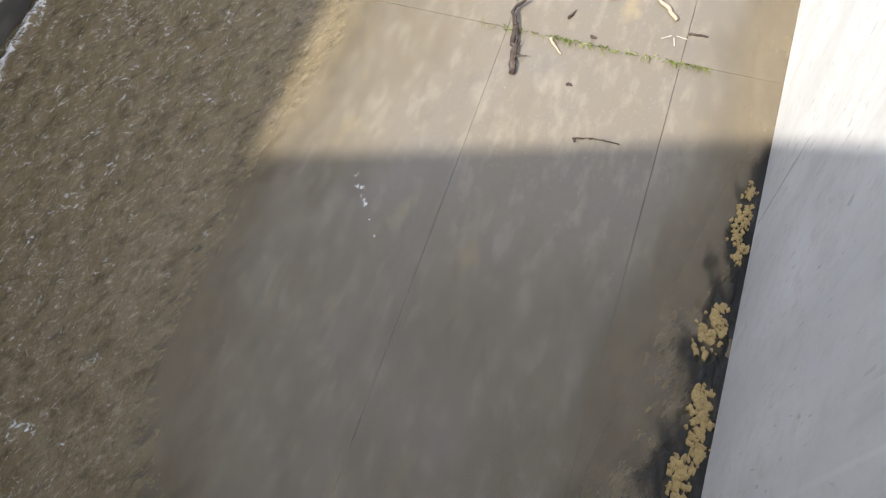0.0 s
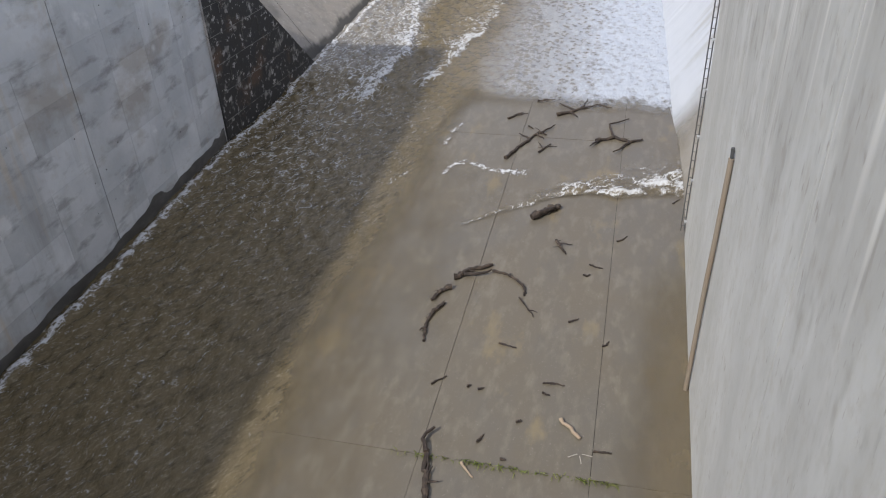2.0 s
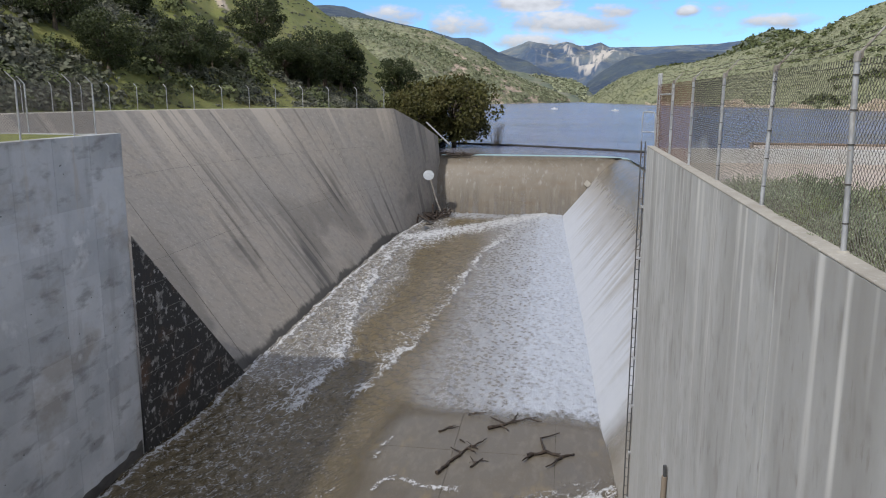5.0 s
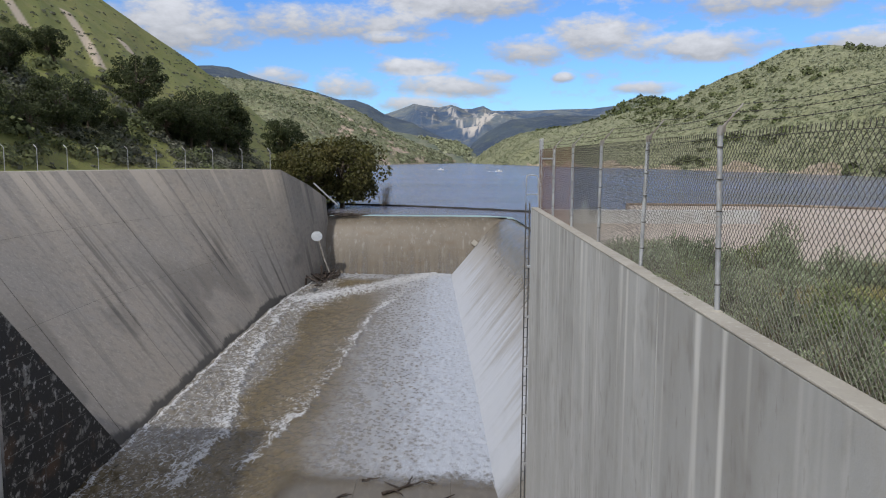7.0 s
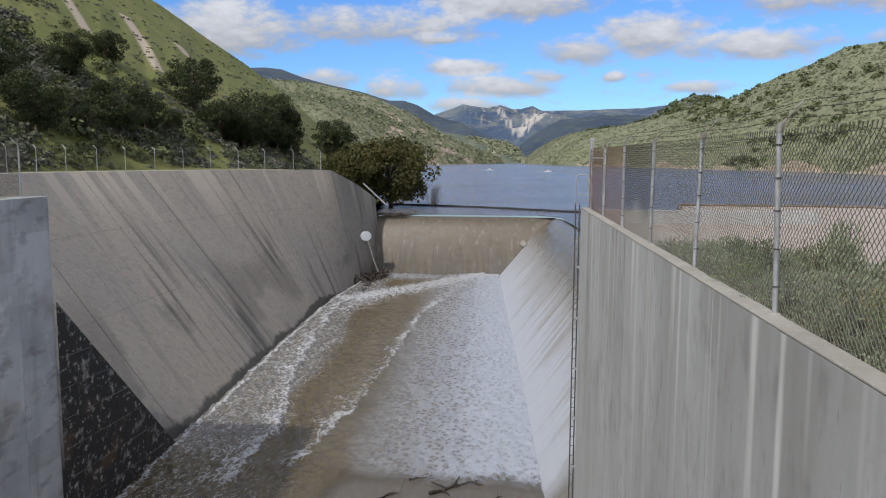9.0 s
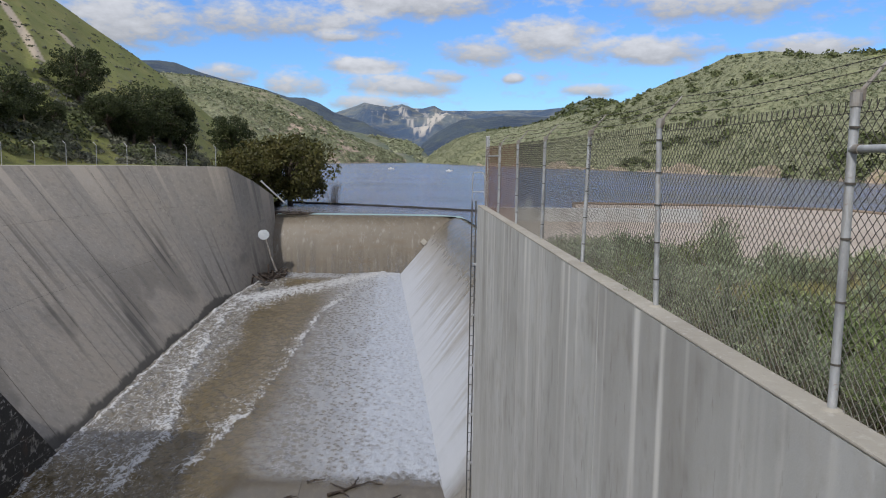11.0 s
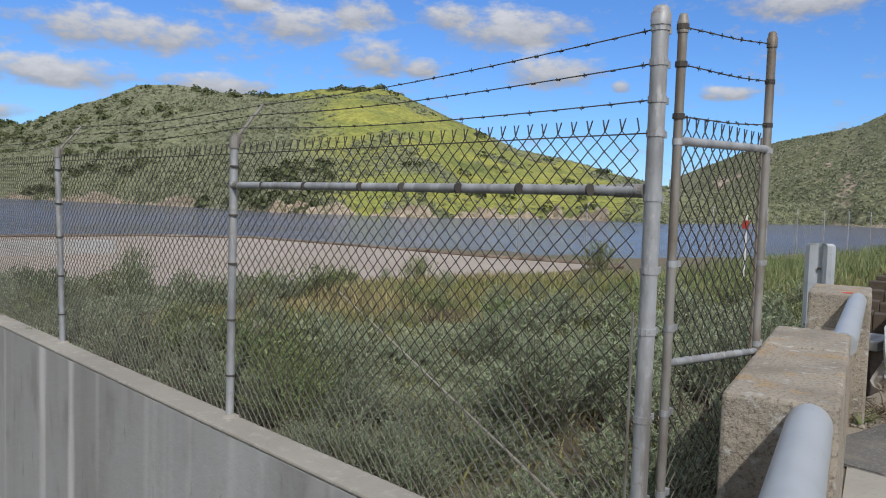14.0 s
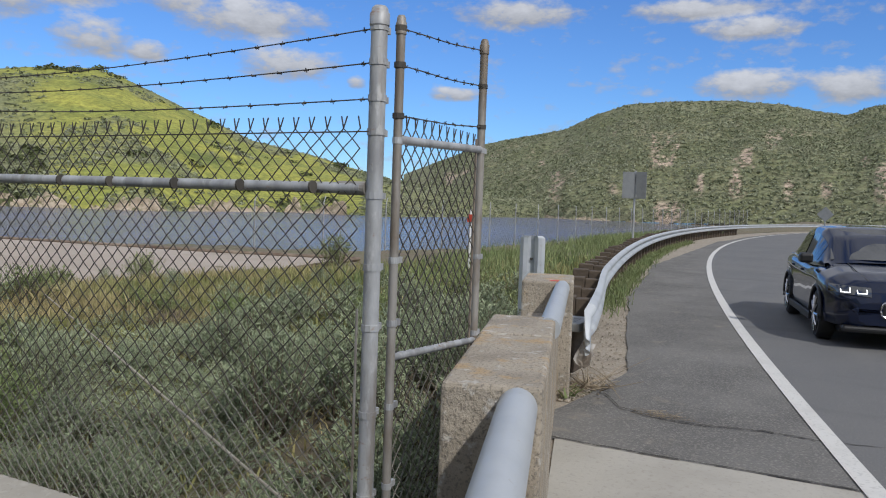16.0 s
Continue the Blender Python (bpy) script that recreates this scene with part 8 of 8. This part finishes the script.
# ---- small things beside the road ----
weed = thing("dead_weed", "dry twiggy dead weed at the foot of the parapet", "weed")
rng = np.random.default_rng(61)
g = Geo()
for _ in range(70):
    p0 = np.array([7.15 + rng.normal(0, 0.16), 2.0 + rng.normal(0, 0.12), 0.0])
    q0 = p0 + np.array([rng.normal(-0.1, 0.2), rng.normal(0, 0.2), abs(rng.normal(0.08, 0.10))])
    g.tube([p0, (p0 + q0) / 2 + rng.normal(0, 0.03, 3), q0], [0.006, 0.004, 0.002], 4, False)
part("dry_stem", g, LEAF_DRY, weed)
tuft = Geo()
for _ in range(60):
    p0 = np.array([6.75 + rng.normal(0, 0.06), 2.06 + rng.normal(0, 0.05), -0.01])
    w0 = np.array([rng.normal(0, 0.008), rng.normal(0, 0.008), 0])
    q0 = p0 + np.array([rng.normal(0, 0.06), rng.normal(0, 0.06), rng.uniform(0.03, 0.10)])
    tuft.quad(p0 - w0, p0 + w0, q0 + w0 * 0.3, q0 - w0 * 0.3)
tagged(link("grass_tuft", tuft, LEAF_GREEN), "small green tuft beside the parapet", "grass", kind="stuff")


def crack(label, pts, width, z, seed):
    rng = np.random.default_rng(seed)
    t = np.linspace(0, len(pts) - 1, 26 * (len(pts) - 1))
    x = np.interp(t, range(len(pts)), [p[0] for p in pts]) + np.cumsum(rng.normal(0, 0.005, len(t)))
    y = np.interp(t, range(len(pts)), [p[1] for p in pts])
    w = width * rng.uniform(0.25, 1.3, len(t))
    rows_c = np.stack([np.stack([x - w, y, np.full_like(x, z)], -1), np.stack([x + w, y, np.full_like(x, z)], -1)])
    tagged(link("crack", Geo().grid(rows_c), JOINT), label, "crack", "cracks in the asphalt", kind="structure")


crack("dark crack across the asphalt shoulder", [(7.0, 1.75), (6.6, 1.52), (6.46, 1.22), (6.43, 0.88), (6.55, 0.4), (6.5, -0.1)], 0.012, 0.004, 1)
crack("fine crack across the traffic lane", [(6.5, -0.1), (6.7, -1.2), (6.75, -2.6)], 0.006, 0.004, 2)
crack("dark edge between slab and asphalt", [(5.46, 1.72), (5.46, 0.6), (5.45, -1.5)], 0.011, 0.003, 3)
crack("short crack in the far shoulder", [(17.95, 3.72), (17.75, 3.24), (17.8, 2.6)], 0.02, 0.003, 4)
straw = Geo()
for _ in range(90):
    p0 = np.array([6.52 + rng.normal(0, 0.05), 1.15 + rng.normal(0, 0.11), 0.005])
    q0 = p0 + np.array([rng.normal(0, 0.04), rng.normal(0, 0.05), abs(rng.normal(0.004, 0.008))])
    straw.tube([p0, q0], 0.0015, 3, False)
tagged(link("dry_straw", straw, LEAF_DRY), "pale dry straw caught in the crack", "litter", kind="stuff")
pebbles = Geo()
for _ in range(900):
    x = 6.6 + 9 * rng.uniform() ** 1.5
    lo_y = float(np.interp(x, [5.4, 8.2, 11.4, 14.3, 24.3], [2.05, 1.80, 2.65, 3.35, 5.0]))
    y = lo_y + rng.uniform(-0.06, 1.0) * (float(road_w(x)) + 2.1 - lo_y)
    k = 0.006 + 0.016 * rng.uniform() ** 3
    pebbles.add(Vc * np.array([k, k * 0.8, k * 0.6]) * (1 + rng.uniform(-0.25, 0.25, (len(Vc), 1))) + np.array([x, y, -0.028 + k * 0.4]), Fc)
tagged(link("pebbles", pebbles, GRAVEL), "loose tan pebbles on the verge", "gravel", kind="stuff")


# ---- the parked car ----
def car():
    fwd, side = Vector((-0.983, -0.184, 0)), Vector((0.184, -0.983, 0))
    m = Matrix(((fwd.x, side.x, 0, 13.40), (fwd.y, side.y, 0, -0.44), (0, 0, 1, 0.0), (0, 0, 0, 1)))
    ob = thing("car", "glossy dark blue compact SUV on the road", "car", at=m)
    # body: cross-sections from tail to nose: x, half width, sill, shoulder height, top height at the middle
    st = [(-2.18, 0.62, 0.50, 0.86, 0.90), (-2.12, 0.78, 0.34, 0.95, 1.00), (-1.75, 0.885, 0.27, 0.98, 1.04), (-1.2, 0.91, 0.25, 0.97, 1.03), (-0.4, 0.90, 0.23, 0.94, 1.00),
          (0.5, 0.90, 0.23, 0.92, 1.00), (0.95, 0.905, 0.24, 0.93, 1.03), (1.35, 0.91, 0.25, 0.91, 1.01), (1.75, 0.88, 0.26, 0.85, 0.95), (2.02, 0.78, 0.27, 0.76, 0.86), (2.14, 0.66, 0.30, 0.66, 0.74), (2.18, 0.55, 0.34, 0.58, 0.62)]
    rows = []
    for x, w, sill, sh, tp in st:
        half = [(w * 0.80, sill - 0.02), (w * 0.97, sill + 0.03), (w, sill + 0.18), (w * 0.985, (sill + sh) / 2 + 0.06), (w, sh - 0.14), (w * 0.975, sh - 0.03), (w * 0.93, sh), (w * 0.72, tp - 0.012), (w * 0.35, tp), (0, tp + 0.004)]
        full = [(-y, z) for y, z in half] + [(y, z) for y, z in half[-2::-1]]
        rows.append([(x, y, z) for y, z in full])
    P = np.array(rows)
    xs = np.linspace(0, len(st) - 1, 56)
    fine_rows = np.stack([np.stack([np.interp(xs, range(len(st)), P[:, j, k]) for k in range(3)], -1) for j in range(P.shape[1])], 1)
    # wheel openings: lift the sill over the axles
    for ax in (1.34, -1.34):
        d = np.abs(fine_rows[..., 0] - ax)
        arch = 0.33 + np.sqrt(np.clip(0.385 ** 2 - d ** 2, 0, None))
        low = (d < 0.385) & (fine_rows[..., 2] < arch) & (np.abs(fine_rows[..., 1]) > 0.5)
        fine_rows[..., 2] = np.where(low, arch, fine_rows[..., 2])
    g = Geo().grid(fine_rows)
    for r in (0, -1):
        ring = fine_rows[r]
        g.add(np.vstack([ring, ring.mean(0)]), [[i, (i + 1) % len(ring), len(ring)] for i in range(len(ring))])
    part("body", g, CAR_PAINT, ob, smooth=True)
    # cabin: roof and pillars over a glass house
    cs = [(-2.02, 0.70, 1.00, 0.60, 1.04), (-1.55, 0.80, 1.01, 0.62, 1.30), (-1.1, 0.83, 1.0, 0.63, 1.46), (-0.4, 0.835, 0.985, 0.635, 1.525), (0.2, 0.83, 0.98, 0.63, 1.50), (0.55, 0.82, 0.985, 0.60, 1.38), (1.12, 0.78, 1.01, 0.66, 1.03)]
    rows = []
    for x, wb, zb, wt_, zt in cs:
        half = [(wb, zb - 0.04), (wb, zb), (wb * 0.6 + wt_ * 0.4, zb * 0.6 + zt * 0.4), (wt_ + 0.03, zt - 0.06), (wt_ - 0.03, zt - 0.015), (wt_ * 0.5, zt + 0.008), (0, zt + 0.014)]
        full = [(-y, z) for y, z in half] + [(y, z) for y, z in half[-2::-1]]
        rows.append([(x, y, z) for y, z in full])
    P = np.array(rows)
    xs = np.linspace(0, len(cs) - 1, 37)
    C = np.stack([np.stack([np.interp(xs, range(len(cs)), P[:, j, k]) for k in range(3)], -1) for j in range(P.shape[1])], 1)
    part("cabin", Geo().grid(C), CAR_PAINT, ob, smooth=True)

    def pane(name, xa, xb, lo, hi, s, lift=0.008):
        """Side glass between stations, s the side."""
        cols = []
        for x in np.linspace(xa, xb, 9):
            wb, zb, wt_, zt = (np.interp(x, [c[0] for c in cs], [c[k] for c in cs]) for k in (1, 2, 3, 4))
            cols.append([(x, s * (wb + (wt_ + 0.03 - wb) * f + lift), zb + (zt - 0.06 - zb) * f) for f in (lo, (lo + hi) / 2, hi)])
        return part(name, Geo().grid(np.array(cols)), CAR_GLASS, ob, "dark reflecting side window")

    sx_ = [q[0] for q in st]

    def nose_point(y, z, s, out=0.016):
        """The point of the front's skin at height z and y from the middle, pushed out a little."""
        best = 1.5
        for x in np.linspace(1.5, 2.18, 120):
            w, sh, tp = (np.interp(x, sx_, [q[k] for q in st]) for k in (1, 3, 4))
            lid = sh + (tp - sh) * min(1.0, max(0.0, (w * 0.93 - y) / (w * 0.21)))
            if y <= w * 0.985 and z <= lid:
                best = x
        return (best + out * 0.85, s * (y + out * 0.5), z + out * 0.2)

    for s in (-1, 1):
        pane("front_window", -0.28, 0.62, 0.10, 0.88, s)
        pane("rear_window", -1.28, -0.36, 0.10, 0.86, s)
        part("window_trim", Geo().tube([(-1.5, s * 0.835, 1.02), (-0.4, s * 0.848, 1.0), (0.7, s * 0.835, 1.0)], 0.010, 6), CHROME, ob)
        part("sill_trim", Geo().box(-0.95, 0.95, s * 0.90 - 0.02, s * 0.90 + 0.02, 0.20, 0.30, None, 0.01), CAR_TRIM, ob)
        part("door_handle", Geo().box(-0.22, -0.02, s * 0.905 - 0.012, s * 0.905 + 0.018, 0.83, 0.865, None, 0.01), CAR_PAINT, ob)
        part("door_handle", Geo().box(-1.05, -0.86, s * 0.91 - 0.012, s * 0.91 + 0.018, 0.85, 0.885, None, 0.01), CAR_PAINT, ob)
        mir = part("mirror", Geo().box(0.52, 0.72, min(s * 0.86, s * 1.04), max(s * 0.86, s * 1.04), 0.98, 1.12, None, 0.035), CAR_TRIM, ob)
        hl = Geo()
        hl.grid(np.array([[nose_point(0.40 + 0.44 * q, 0.665 + 0.035 * q + h * (0.115 - 0.02 * q), s) for q in np.linspace(0, 1, 9)] for h in (0, 0.33, 0.66, 1)]))
        lamp = part("headlight", hl, CAR_GLASS, ob, "lit headlight behind a clear lens", smooth=True)
        for y0 in (0.50, 0.68):
            ring = [nose_point(y0 + 0.064 * max(-0.8, min(0.8, 1.3 * math.cos(t))), 0.730 + 0.02 * (y0 - 0.5) + 0.036 * max(-0.75, min(0.75, 1.3 * math.sin(t))), s, 0.024) for t in np.linspace(2.2, 2.2 + 4.3, 20)]
            part("light_ring", Geo().tube(ring, 0.0055, 5), LAMP_GLOW, lamp, "white running-light ring")
        part("air_intake", Geo().box(2.02, 2.10, min(s * 0.42, s * 0.74), max(s * 0.42, s * 0.74), 0.36, 0.50, Matrix.Rotation(-s * 0.35, 4, "Z") @ Matrix.Translation((-0.05, 0, 0)), 0.02), CAR_TRIM, ob)
    # windscreen
    ws = []
    for f in np.linspace(0.06, 0.93, 8):
        x = 1.10 + (0.24 - 1.10) * f
        z = 1.035 + (1.505 - 1.035) * f ** 0.93
        w = 0.70 + (0.565 - 0.70) * f
        ws.append([(x + 0.045 - 0.10 * (q * q), q * w, z + 0.012 - 0.02 * q * q) for q in np.linspace(-1, 1, 11)])
    part("windscreen", Geo().grid(np.array(ws)), CAR_GLASS, ob, "windscreen reflecting the clouds", smooth=True)
    part("grille", Geo().box(2.12, 2.185, -0.30, 0.30, 0.40, 0.62, None, 0.04), CAR_TRIM, ob)
    for s in (-1, 1):
        t = np.linspace(0, 2 * math.pi, 24)
        part("kidney_frame", Geo().tube([(2.19, s * 0.16 + 0.135 * math.copysign(abs(math.cos(a)) ** 0.6, math.cos(a)), 0.52 + 0.10 * math.copysign(abs(math.sin(a)) ** 0.6, math.sin(a))) for a in t], 0.012, 6), CHROME, ob, "bright grille surround")
    part("bumper_lip", Geo().box(1.95, 2.2, -0.72, 0.72, 0.22, 0.30, None, 0.03), CAR_TRIM, ob)
    part("bonnet_line", Geo().tube([(1.12, 0.5, 1.03), (1.6, 0.52, 0.985), (2.0, 0.42, 0.86)], 0.006, 5), CAR_TRIM, ob)
    part("bonnet_line", Geo().tube([(1.12, -0.5, 1.03), (1.6, -0.52, 0.985), (2.0, -0.42, 0.86)], 0.006, 5), CAR_TRIM, ob)
    for x in (1.34, -1.34):
        for s in (-1, 1):
            wheel = part("wheel", Geo().tube([(x, s * 0.69, 0.34), (x, s * 0.72, 0.34), (x, s * 0.86, 0.34), (x, s * 0.895, 0.34)], [0.30, 0.34, 0.34, 0.305], 32), RUBBER, ob, "black tyre", smooth=True)
            rim = Geo().tube([(x, s * 0.885, 0.34), (x, s * 0.905, 0.34)], [0.255, 0.25], 28)
            rim_ob = part("rim", rim, CAR_TRIM, wheel, "dark alloy rim")
            for k in range(10):
                a = k * 2 * math.pi / 10
                d = Vector((math.cos(a), 0, math.sin(a)))
                part("spoke", Geo().tube([(x + d.x * 0.04, s * 0.915, 0.34 + d.z * 0.04), (x + d.x * 0.15, s * 0.918, 0.34 + d.z * 0.15), (x + d.x * 0.245, s * 0.910, 0.34 + d.z * 0.245)], [0.018, 0.013, 0.016], 5), CHROME, wheel)
            part("hub_cap", Geo().tube([(x, s * 0.905, 0.34), (x, s * 0.925, 0.34)], 0.045, 12), CHROME, wheel)
            part("arch_trim", Geo().tube([(x + 0.392 * math.cos(a), s * 0.905, 0.33 + 0.392 * math.sin(a)) for a in np.linspace(-0.15, math.pi + 0.15, 18)], 0.022, 6), CAR_TRIM, ob)
    part("underbody", Geo().box(-1.9, 1.9, -0.7, 0.7, 0.18, 0.32), CAR_TRIM, ob)
    return ob


car()
